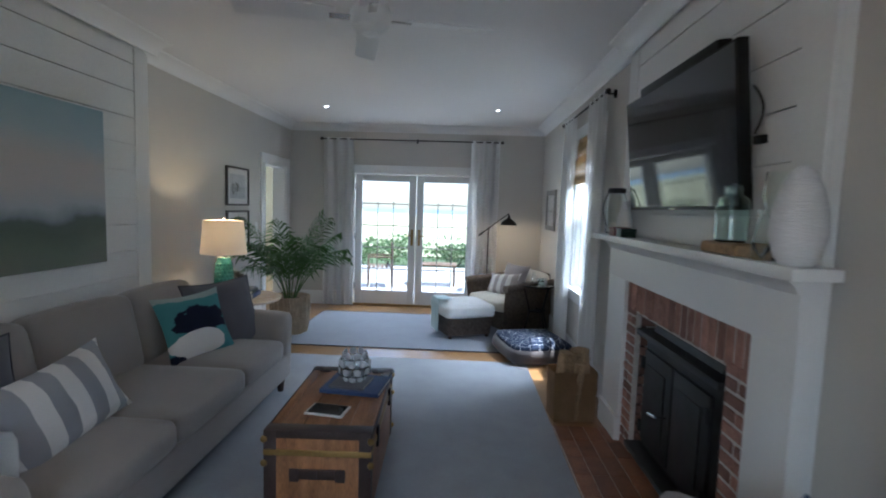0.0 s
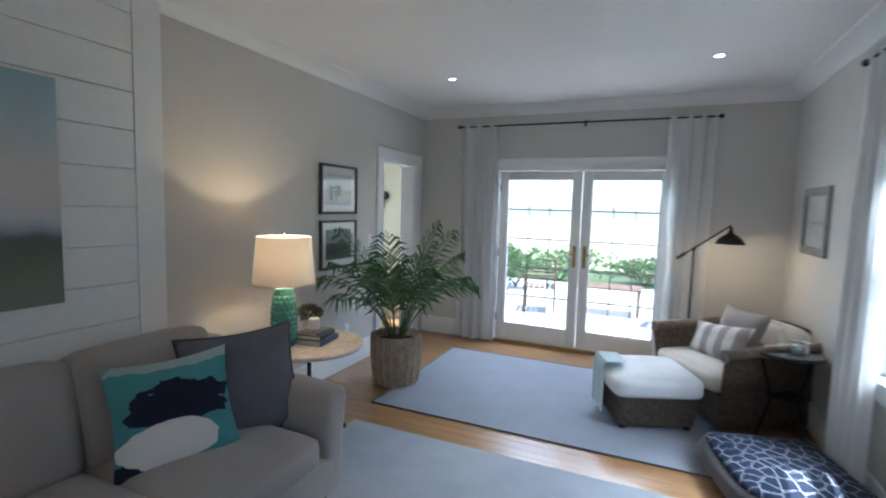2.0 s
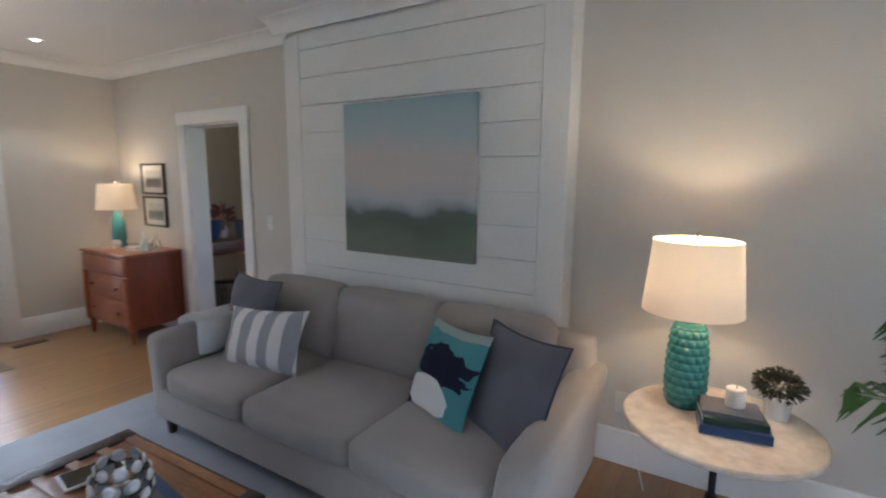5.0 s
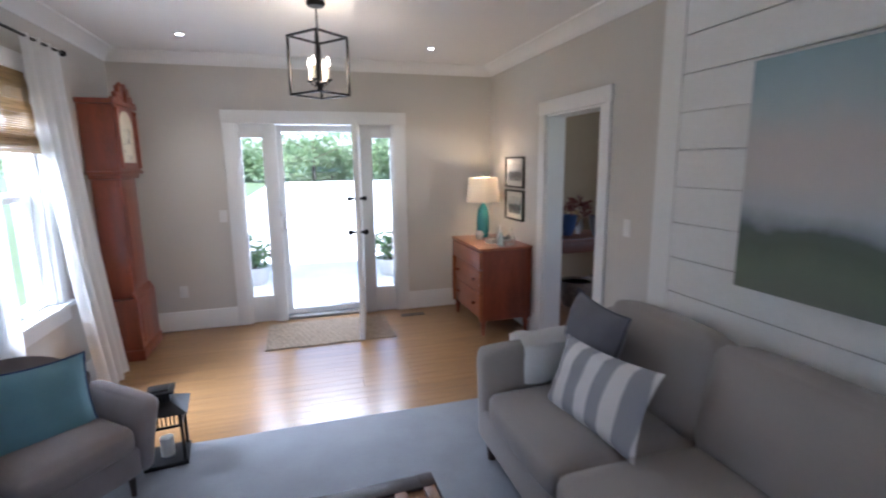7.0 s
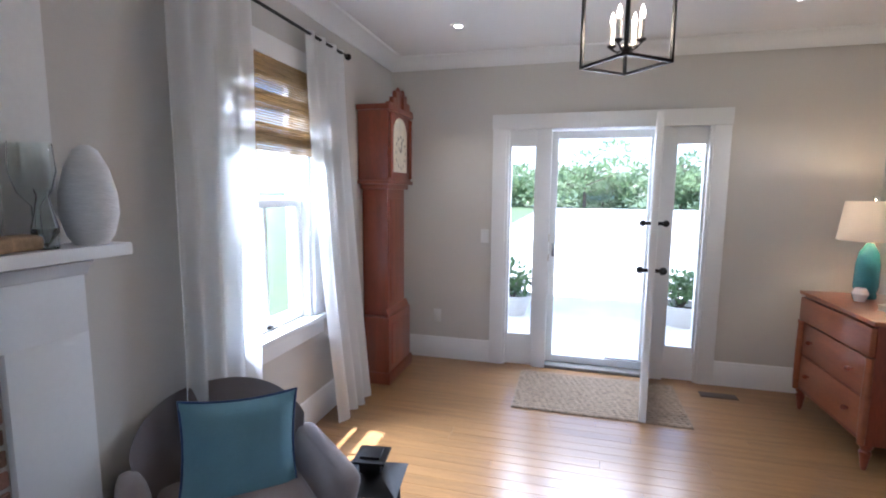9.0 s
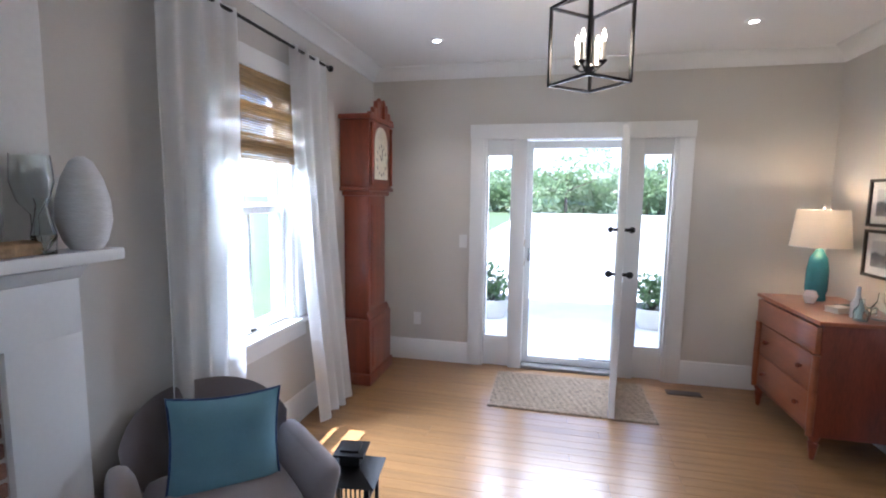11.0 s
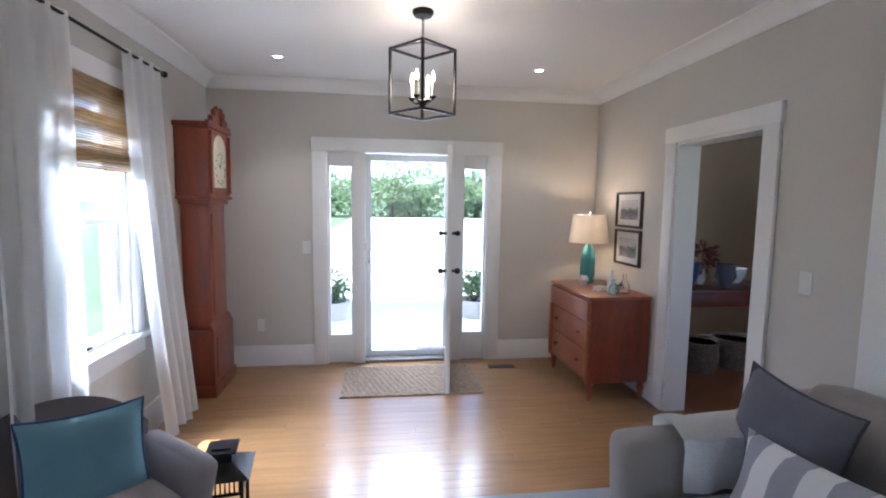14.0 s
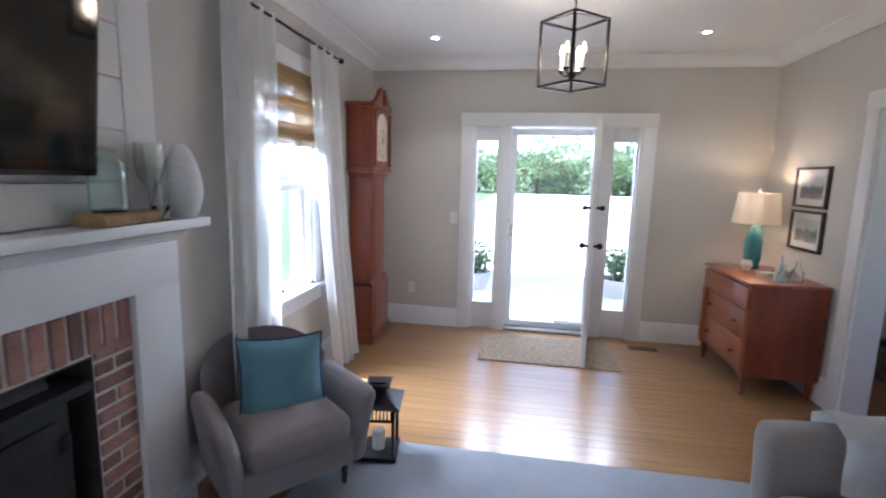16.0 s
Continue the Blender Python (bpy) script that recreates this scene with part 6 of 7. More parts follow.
def jar_form(profile, wall_t=0.004):
    """An open vessel with an inner wall from an outer (radius, height) profile."""
    inner = [(max(0.001, r - wall_t), z) for r, z in reversed(profile[1:])]
    return turned(bmesh.new(), [(0.001, 0.0)] + profile + inner + [(0.001, 0.006)], 32)


def hurricane():
    h = thing("glass_lantern", "glass lantern with a black lid and wire handle on the mantel", "lantern", pose(1.715, 3.80, MZ))
    part("glass", jar_form([(0.05, 0.001), (0.065, 0.02), (0.068, 0.24), (0.055, 0.27), (0.048, 0.28)]), CLEAR_GLASS, h)
    part("lid", turned(bmesh.new(), [(0.001, 0.28), (0.056, 0.28), (0.058, 0.31), (0.03, 0.315), (0.001, 0.317)], 24), BLACK, h)
    bm = bmesh.new()
    pts = [Vector((-0.06 - 0.03 * math.sin(k * math.pi / 10), -0.02, 0.295 - 0.24 * k / 10)) for k in range(11)]
    for p, q in zip(pts, pts[1:]):
        tube(bm, p, q, 0.004, seg=6)
    part("wire_handle", bm, BLACK, h)
    part("candle", turned(bmesh.new(), [(0.001, 0.007), (0.035, 0.007), (0.035, 0.09), (0.001, 0.092)], 20), CANDLE, h)
    return h


hurricane()
for name, y, s, mat, label in (("trinket_box", 3.64, (0.05, 0.055, 0.055), ANTIQUE_BOX, "small oxblood lacquered box on the mantel"), ("trinket_box", 3.52, (0.045, 0.045, 0.05), GREEN_BOX, "small bottle-green box on the mantel")):
    bx = thing(name, label, "box", pose(1.695, y, MZ))
    part("body", B((-s[0], -s[1], 0), (s[0], s[1], s[2] * 0.75), bevel=0.003), mat, bx)
    part("lid", B((-s[0] - 0.003, -s[1] - 0.003, s[2] * 0.75), (s[0] + 0.003, s[1] + 0.003, s[2] * 1.05), bevel=0.004), mat, bx)
single("vase", jar_form([(0.04, 0.001), (0.055, 0.05), (0.05, 0.11), (0.03, 0.18), (0.02, 0.21), (0.024, 0.225)]), CERAMIC, "white ceramic vase behind the boxes on the mantel", "vase", pose(1.735, 3.68, MZ))
slab = thing("wood_block", "rough split wooden block used as a stand on the mantel", "wood block", pose(1.715, 2.36, MZ, 0, 0, 3))
for name, lo, hi in (("split_block", (-0.06, -0.045, 0.0), (0.06, 0.15, 0.048)), ("split_block", (-0.045, -0.135, 0.0), (0.05, -0.047, 0.044))):
    bm = bmesh.new()
    c = (Vector(lo) + Vector(hi)) / 2
    d = (Vector(hi) - Vector(lo)) / 2

    def rough(u, v, c=c, d=d):
        a = u * 2 * math.pi
        q = Vector((math.copysign(abs(math.cos(a)) ** 0.45, math.cos(a)) * d.x, 0, math.copysign(abs(math.sin(a)) ** 0.45, math.sin(a)) * d.z))
        return (c.x + q.x + 0.003 * noise.noise((u * 6, v * 9, c.y)), c.y + (2 * v - 1) * d.y, c.z + q.z + (0.002 * noise.noise((u * 7, v * 6, 4)) if q.z > 0 else 0))

    sheet(bm, rough, 24, 14)
    bmesh.ops.remove_doubles(bm, verts=bm.verts, dist=0.0003)
    bmesh.ops.holes_fill(bm, edges=[e for e in bm.edges if e.is_boundary])
    part(name, bm, LOG, slab)
jar = thing("glass_jar", "large pale aqua glass jar standing on the wooden block", "jar", pose(1.715, 2.42, MZ + 0.048) @ Matrix.Diagonal((0.86, 0.86, 0.86, 1)))
part("body", jar_form([(0.06, 0.001), (0.068, 0.01), (0.069, 0.15), (0.060, 0.195), (0.036, 0.215), (0.034, 0.245), (0.040, 0.25)]), GREEN_GLASS, jar)
bm = bmesh.new()
cord(bm, [Vector((0.0, 0.043 * math.cos(k * math.pi / 12), 0.228 + 0.03 * math.sin(k * math.pi / 12))) for k in range(13)], 0.002)
part("wire_bail", bm, STEEL, jar, "thin wire bail handle")
single("bud_vase", jar_form([(0.030, 0.001), (0.033, 0.06), (0.022, 0.11), (0.015, 0.15), (0.02, 0.17)], 0.003), CLEAR_GLASS, "clear glass bud vase on the mantel", "vase", pose(1.700, 2.20, MZ))
single("goblet", jar_form([(0.036, 0.001), (0.010, 0.01), (0.010, 0.12), (0.04, 0.16), (0.055, 0.22), (0.05, 0.30)], 0.003), CLEAR_GLASS, "tall clear glass goblet on the mantel", "goblet", pose(1.745, 2.19, MZ))
bm = turned(bmesh.new(), [(0.001, 0.0), (0.045, 0.001), (0.062, 0.028), (0.079, 0.095), (0.076, 0.16), (0.058, 0.235), (0.032, 0.29), (0.012, 0.305), (0.001, 0.305)], 40)
single("vase", bm, material("white_ribbed_ceramic", (0.74, 0.74, 0.745), 0.45, vary=0.06, scale=10, fine=40, bump=0.4, stretch=(1, 1, 5)), "matte white egg-shaped ceramic vase on the mantel", "vase", pose(1.715, 2.055, MZ))


def black_lantern():
    l = thing("candle_lantern", "black wooden candle lantern with a stepped roof on the floor", "lantern", pose(1.035, 1.455, 0.011, 0, 0, 8))
    part("base", B((-0.11, -0.11, 0.0), (0.11, 0.11, 0.025), bevel=0.004), BLACK, l)
    for x in (-0.092, 0.092):
        for y in (-0.092, 0.092):
            part("post", B((x - 0.008, y - 0.008, 0.025), (x + 0.008, y + 0.008, 0.31)), BLACK, l)
    for k in range(4):
        turn = Matrix.Rotation(k * math.pi / 2, 4, "Z")
        part("rail", B((-0.09, 0.086, 0.225), (0.09, 0.098, 0.237), m=turn), BLACK, l, smooth=False)
        for j in range(9):
            x = -0.08 + 0.02 * j
            part("fret_bar", B((x - 0.003, 0.089, 0.237), (x + 0.003, 0.095, 0.31), m=turn), BLACK, l, smooth=False)
    bm = bmesh.new()
    lo = [bm.verts.new((x, y, 0.31)) for x, y in ((-0.13, -0.13), (0.13, -0.13), (0.13, 0.13), (-0.13, 0.13))]
    hi = [bm.verts.new((x, y, 0.36)) for x, y in ((-0.05, -0.05), (0.05, -0.05), (0.05, 0.05), (-0.05, 0.05))]
    bm.faces.new(lo[::-1])
    bm.faces.new(hi)
    for k in range(4):
        bm.faces.new((lo[k], lo[(k + 1) % 4], hi[(k + 1) % 4], hi[k]))
    part("roof", bm, BLACK, l)
    part("cupola", B((-0.045, -0.045, 0.36), (0.045, 0.045, 0.41), bevel=0.003), BLACK, l)
    part("cap", B((-0.068, -0.068, 0.41), (0.068, 0.068, 0.42), bevel=0.003), BLACK, l)
    part("cap_crown", B((-0.042, -0.042, 0.42), (0.042, 0.042, 0.432), bevel=0.005), BLACK, l)
    part("candle", turned(bmesh.new(), [(0.001, 0.025), (0.035, 0.025), (0.035, 0.13), (0.001, 0.132)], 20), CANDLE, l)
    return l


black_lantern()


# ---- on the walls ----
def painting():
    p = thing("painting", "large unframed canvas of a misty green field under clouds", "painting", pose(-1.701, 3.10, 1.57))
    part("canvas", B((0.0, -0.495, -0.487), (0.042, 0.495, 0.487), bevel=0.004), CANVAS, p)
    for s in (-1, 1):
        part("stretcher_bar", B((-0.016, s * 0.45 - 0.02, -0.46), (-0.0005, s * 0.45 + 0.02, 0.46)), TRUNK_DARK, p)
    return p


painting()


def picture(at, turn, w, h, art, frame_mat, label, rim=0.022, mount=0.06):
    """A framed picture hung flat; local +x faces the room."""
    p = thing("framed_picture", label, "picture", pose(*at, 0, 0, turn), group="pictures on the walls")
    for lo, hi in (((-w / 2, -h / 2), (-w / 2 + rim, h / 2)), ((w / 2 - rim, -h / 2), (w / 2, h / 2)), ((-w / 2 + rim, -h / 2), (w / 2 - rim, -h / 2 + rim)), ((-w / 2 + rim, h / 2 - rim), (w / 2 - rim, h / 2))):
        part("frame_rail", B((0.0, lo[0], lo[1]), (0.026, hi[0], hi[1]), bevel=0.003), frame_mat, p)
    part("mount", B((0.002, -w / 2 + rim, -h / 2 + rim), (0.010, w / 2 - rim, h / 2 - rim)), MAT_BOARD, p, smooth=False)
    part("print", B((0.010, -w / 2 + rim + mount, -h / 2 + rim + mount), (0.0115, w / 2 - rim - mount, h / 2 - rim - mount)), art, p, smooth=False)
    part("glazing", B((0.018, -w / 2 + rim, -h / 2 + rim), (0.020, w / 2 - rim, h / 2 - rim)), PANE, p, "clear picture glass", smooth=False)
    return p


pier = picture((XW + 0.002, 5.907, 1.678), 0, 0.536, 0.435, PIER, FRAME_DARK, "black and white harbour photograph in a thin dark frame")
bm = bmesh.new()
for y, w, foot, head in ((-0.135, 0.010, -0.095, 0.045), (-0.112, 0.016, -0.10, 0.03), (-0.085, 0.008, -0.09, 0.025), (-0.064, 0.009, -0.07, 0.045), (-0.042, 0.012, -0.10, 0.04), (-0.012, 0.024, -0.06, 0.042), (0.018, 0.012, -0.06, 0.03)):
    box(bm, (0.0116, y - w / 2, foot), (0.0120, y + w / 2, head))
box(bm, (0.0116, -0.15, 0.012), (0.0119, 0.03, 0.02))
part("printed_pilings", bm, FRAME_DARK, pier, "dark printed pier pilings", smooth=False)
picture((XW + 0.002, 5.907, 1.19), 0, 0.536, 0.435, LAKE, FRAME_DARK, "dark lake photograph in a thin dark frame")
for z in (1.55, 1.217):
    picture((XW + 0.002, -0.235, z), 0, 0.43, 0.312, PHOTO, FRAME_DARK, "small black and white photograph in a dark frame", 0.02, 0.05)
picture((XE - 0.002, 6.84, 1.52), 180, 0.60, 0.52, SKETCH, FRAME_GREY, "botanical print in a wide weathered grey frame", 0.065, 0.07)


def wall_plate(at, turn, label, toggles):
    w = thing("light_switch" if toggles else "power_outlet", label, "switch" if toggles else "outlet", pose(*at, 0, 0, turn))
    part("plate", B((0.0, -0.036, -0.06), (0.006, 0.036, 0.06), bevel=0.003), PLASTIC, w)
    if toggles:
        part("rocker", B((0.006, -0.016, -0.033), (0.0095, 0.016, 0.033), bevel=0.002), PLASTIC, w)
    else:
        for z in (-0.028, 0.028):
            part("socket", B((0.006, -0.015, z - 0.014), (0.008, 0.015, z + 0.014), bevel=0.002), PLASTIC, w)
    return w


wall_plate((XW + 0.001, 1.545, 1.20), 0, "white rocker light switch beside the doorway", True)
wall_plate((XW + 0.001, 6.42, 1.20), 0, "white rocker light switch beside the far doorway", True)
wall_plate((0.99, YS + 0.001, 1.15), 90, "white rocker light switch beside the entrance", True)
wall_plate((XW + 0.001, 4.42, 0.36), 0, "white power outlet low on the wall", False)
wall_plate((1.42, YS + 0.001, 0.40), 90, "white power outlet beside the clock", False)
wall_plate((XW + 0.001, 6.05, 0.36), 0, "white power outlet low on the wall", False)


# ---- on the ceiling ----
def downlight(x, y):
    d = thing("recessed_light", "small round recessed ceiling downlight, lit", "ceiling light", pose(x, y, ZC), group="recessed ceiling lights")
    part("trim_ring", turned(bmesh.new(), [(0.027, -0.001), (0.055, -0.001), (0.053, -0.006), (0.029, -0.008), (0.027, -0.001)], 28), WHITE, d)
    part("lens", turned(bmesh.new(), [(0.001, -0.004), (0.027, -0.004), (0.027, -0.001)], 24), DOWN, d, "lit frosted lens")
    lamp("downlight_beam", "SPOT", look((x, y, ZC - 0.02), (x, y + 0.001, 0)), 4, (1.0, 0.88, 0.72), cone=110, radius=0.03)
    return d


for y in (6.36, -0.19):
    for x in (-1.00, 1.075):
        downlight(x, y)


def pendant():
    p = thing("pendant_lantern", "open black cage lantern with four lit candle bulbs", "pendant light", pose(0.055, 0.85, -0.012, 0, 0, 40))
    s, z0, z1 = 0.134, 2.12, 2.487
    r = 0.0065
    for x in (-s, s):
        for y in (-s, s):
            part("cage_post", B((x - r, y - r, z0), (x + r, y + r, z1)), BLACK, p, smooth=False)
    for z in (z0, z1):
        for a, b in (((-s, -s), (s, -s)), ((s, -s), (s, s)), ((s, s), (-s, s)), ((-s, s), (-s, -s))):
            part("cage_rail", B((min(a[0], b[0]) - r, min(a[1], b[1]) - r, z - r), (max(a[0], b[0]) + r, max(a[1], b[1]) + r, z + r)), BLACK, p, smooth=False)
    for x, y in ((s, s), (s, -s), (-s, s), (-s, -s)):
        part("roof_bar", tube(bmesh.new(), (x, y, z1), (0, 0, z1 + 0.045), 0.005, seg=8), BLACK, p)
    part("stem", tube(bmesh.new(), (0, 0, 2.19), (0, 0, z1 + 0.06), 0.007), BLACK, p)
    part("hub", turned(bmesh.new(), [(0.006, 2.155), (0.016, 2.165), (0.024, 2.185), (0.03, 2.195), (0.012, 2.21)], 18), BLACK, p)
    for k in range(4):
        a = k * math.pi / 2 + 0.3
        c, sn = math.cos(a), math.sin(a)
        bm = bmesh.new()
        tube(bm, (0.01 * c, 0.01 * sn, 2.19), (0.04 * c, 0.04 * sn, 2.18), 0.005, seg=8)
        tube(bm, (0.04 * c, 0.04 * sn, 2.18), (0.07 * c, 0.07 * sn, 2.20), 0.005, seg=8)
        turned(bm, [(0.004, 2.198), (0.02, 2.212), (0.02, 2.216), (0.006, 2.218)], 14, at=(0.07 * c, 0.07 * sn, 0))
        arm = part("arm", bm, BLACK, p)
        part("candle_sleeve", tube(bmesh.new(), (0.07 * c, 0.07 * sn, 2.216), (0.07 * c, 0.07 * sn, 2.30), 0.010), CANDLE, arm, "ivory candle sleeve")
        part("bulb", turned(bmesh.new(), [(0.005, 2.30), (0.010, 2.312), (0.011, 2.325), (0.006, 2.35), (0.001, 2.362)], 14, at=(0.07 * c, 0.07 * sn, 0)), BULB, arm, "lit flame-shaped bulb")
    bm = bmesh.new()
    for k in range(9):
        z = z1 + 0.065 + k * 0.017
        m = Matrix.Translation((0, 0, z)) @ pose(0, 0, 0, 90, 0, 90 * (k % 2))
        pts = [m @ Vector((0.008 * math.cos(a), 0.012 * math.sin(a), 0)) for a in [j * math.pi / 5 for j in range(10)]]
        for u, v in zip(pts, pts[1:] + pts[:1]):
            tube(bm, u, v, 0.002, seg=5)
    part("chain", bm, BLACK, p)
    part("canopy", turned(bmesh.new(), [(0.006, 2.665), (0.05, 2.672), (0.062, 2.688), (0.062, ZC + 0.011), (0.001, ZC + 0.011)], 28), BLACK, p)
    lamp("lantern_light", "POINT", pose(0.055, 0.85, 2.29), 3, (1.0, 0.76, 0.48), radius=0.07)
    return p


pendant()


def ceiling_fan():
    f = thing("ceiling_fan", "white four-blade ceiling fan at rest", "ceiling fan", pose(0.20, 2.95, -0.09, 0, 0, 4))
    part("canopy", turned(bmesh.new(), [(0.03, 2.73), (0.07, 2.745), (0.075, ZC + 0.09), (0.001, ZC + 0.09)], 28), WHITE, f)
    part("rod", tube(bmesh.new(), (0, 0, 2.57), (0, 0, 2.74), 0.02), WHITE, f)
    part("motor", turned(bmesh.new(), [(0.001, 2.43), (0.045, 2.435), (0.06, 2.45), (0.09, 2.465), (0.10, 2.49), (0.10, 2.54), (0.07, 2.58), (0.02, 2.585)], 32), WHITE, f)
    for k in range(4):
        bl = part("blade", B((0.17, -0.065, -0.004), (0.64, 0.065, 0.004), bevel=0.003), WHITE, f, "white paddle blade")
        bl.matrix_local = pose(0, 0, 2.51, 0, 0, 90 * k + 10) @ pose(0, 0, 0, 12, 0, 0)
        part("blade_iron", B((0.09, -0.02, -0.008), (0.20, 0.02, -0.003)), STEEL, bl)
    return f


ceiling_fan()


# ---- rooms seen through the doorways ----
def closed_room(name, x0, x1, y0, y1, z1, mat, floor_mat, label, hole=None):
    for side, lo, hi in (("far", (x0 - 0.1, y0, 0), (x0, y1, z1)), ("south", (x0 - 0.1, y0 - 0.1, 0), (x1, y0, z1)), ("north", (x0 - 0.1, y1, 0), (x1, y1 + 0.1, z1))):
        bm = B(lo, hi)
        if side == "north" and hole:
            bm = B(lo, (hole[0], hi[1], hi[2]))
            box(bm, (hole[1], lo[1], lo[2]), hi)
            box(bm, (hole[0], lo[1], lo[2]), (hole[1], hi[1], hole[2]))
            box(bm, (hole[0], lo[1], hole[3]), (hole[1], hi[1], hi[2]))
        single("wall_" + name + "_" + side, bm, mat, label, "wall", kind="structure", smooth=False)
    single("floor_" + name, B((x0, y0, -0.1), (x1, y1, -0.002)), floor_mat, "dark polished plank floor", "floor", kind="structure", smooth=False)
    single("ceiling_" + name, B((x0 - 0.1, y0 - 0.1, z1), (x1, y1 + 0.1, z1 + 0.1)), CEIL, "white ceiling of the side room", "ceiling", kind="structure", smooth=False)


XB = XW - T - 0.001
# the dining room's north opening is unseen, added to admit its fill lamp
closed_room("dining", -5.2, XB, -1.6, 2.6, 2.6, ROOM_TAN, DARK_OAK, "tan painted wall of the dining room", (-4.4, -3.4, 0.9, 2.1))
closed_room("hall", -3.6, XB, 5.0, 8.3, 2.6, ROOM_OLIVE, OAK, "sage painted wall of the hall")


def sideboard():
    s = thing("console_table", "dark cherry console table crowded with dishes", "console table", pose(-2.98, -0.50, 0))
    part("top", B((-0.75, -0.28, 0.78), (0.75, 0.28, 0.82), bevel=0.006), RED_TABLE, s)
    part("apron", B((-0.70, -0.24, 0.66), (0.70, 0.24, 0.78), bevel=0.004), RED_TABLE, s)
    for x in (-0.67, 0.67):
        for y in (-0.22, 0.22):
            part("leg", B((x - 0.03, y - 0.03, 0), (x + 0.03, y + 0.03, 0.66), bevel=0.005), RED_TABLE, s)
    return s


sideboard()
rnd = random.Random(3)
CLUTTER = [NAVY, ANTIQUE_BOX, CERAMIC, GREEN_BOX, GREY_CLOTH, KRAFT]
for k in range(9):
    x, y = -3.6 + 1.25 * k / 8, -0.50 + rnd.uniform(-0.16, 0.16)
    r, h = rnd.uniform(0.05, 0.10), rnd.uniform(0.10, 0.30)
    single("vase" if k % 2 else "bowl", jar_form([(r * 0.6, 0.001), (r, h * 0.4), (r * (0.9 if k % 2 else 1.1), h * 0.7), (r * (0.5 if k % 2 else 1.2), h)]), CLUTTER[k % 6], "dark glazed vase on the console table" if k % 2 else "wide bowl on the console table", "vase" if k % 2 else "bowl", pose(x, y, 0.82))
flowers = thing("flower_arrangement", "bushy dried flowers in dark red on the console", "flowers", pose(-2.85, -0.60, 0.82))
part("pot", jar_form([(0.05, 0.001), (0.08, 0.08), (0.06, 0.16)]), CERAMIC, flowers)
bm = bmesh.new()
for k in range(300):
    d = Vector((rnd.gauss(0, 1), rnd.gauss(0, 1), rnd.gauss(0.5, 0.8))).normalized()
    leaf_quad(bm, Vector((0, 0, 0.26)) + d * rnd.uniform(0.05, 0.17), d, 0.05, 0.03, rnd)
part("bloom_mass", bm, ANTIQUE_BOX, flowers)["kind"] = "stuff"
cab = thing("tall_cabinet", "tall dark wooden cabinet against the dining room wall", "cabinet", pose(-4.05, 0.10, 0))
part("body", B((-0.3, -0.5, 0.0), (0.3, 0.5, 1.75), bevel=0.01), RED_TABLE, cab)
for a, b in ((-0.48, -0.005), (0.005, 0.48)):
    dr = part("door", B((0.30, a, 0.08), (0.315, b, 1.68), bevel=0.004), RED_TABLE, cab)
    part("knob", tube(bmesh.new(), (0.315, (a if a > 0 else b) + (0.04 if a > 0 else -0.04), 0.9), (0.34, (a if a > 0 else b) + (0.04 if a > 0 else -0.04), 0.9), 0.012), BRASS, dr)
for k, (x, y) in enumerate(((-3.2, -0.30), (-2.78, -0.25))):
    bk = thing("basket", "dark wicker basket stored under the console", "basket", pose(x, y - 0.2, 0))
    part("body", jar_form([(0.15, 0.001), (0.19, 0.12), (0.18, 0.28)], 0.012), WICKER, bk)
    part("rim", turned(bmesh.new(), [(0.172, 0.275), (0.188, 0.275), (0.188, 0.295), (0.172, 0.295), (0.172, 0.275)], 24), WICKER, bk)


def sconce():
    s = thing("wall_sconce", "dark iron wall ornament shaped like a small tree", "wall ornament", pose(-2.66, 7.98, 1.62))
    bm = bmesh.new()
    tube(bm, (0, 0, -0.12), (0, 0, 0.06), 0.010)
    for k in range(24):
        a = k * 0.8
        bmesh.ops.create_uvsphere(bm, u_segments=8, v_segments=6, radius=0.028, matrix=Matrix.Translation((0.055 * math.cos(a) * (k % 3 + 1) / 3, 0.0, 0.06 + 0.035 * math.sin(a))))
    part("ornament", bm, BLACK, s)
    return s


single("wall_hall_return", B((-3.0, 8.0, 0), (XB, 8.05, 2.6)), ROOM_OLIVE, "sage painted return wall of the hall", "wall", kind="structure", smooth=False)
sconce()
hall_win = thing("window_3", "narrow bright hall window with white frame", "window", pose(-3.58, 7.3, 0), kind="structure")
for lo, hi in (((0, -0.36, 0.5), (0.03, -0.28, 2.1)), ((0, 0.28, 0.5), (0.03, 0.36, 2.1)), ((0, -0.28, 0.5), (0.03, 0.28, 0.58)), ((0, -0.28, 2.02), (0.03, 0.28, 2.1)), ((0, -0.28, 1.28), (0.03, 0.28, 1.33))):
    part("window_frame", B((lo[0], lo[1], lo[2]), hi), WHITE, hall_win)
# the wall behind is closed: the pane itself glows to imitate daylight
part("pane", B((0.004, -0.28, 0.58), (0.008, 0.28, 2.02)), glow("glowing_hall_pane", (0.95, 0.98, 1.0), 3.0), hall_win, "pane that glows in place of daylight", smooth=False)
# lamp added indoors before the pane, to carry its light into the hall
lamp("hall_pane_fill", "AREA", look((-3.45, 7.3, 1.3), (-2.0, 7.2, 1.2)), 0.9, DAY, size=(0.5, 1.3))


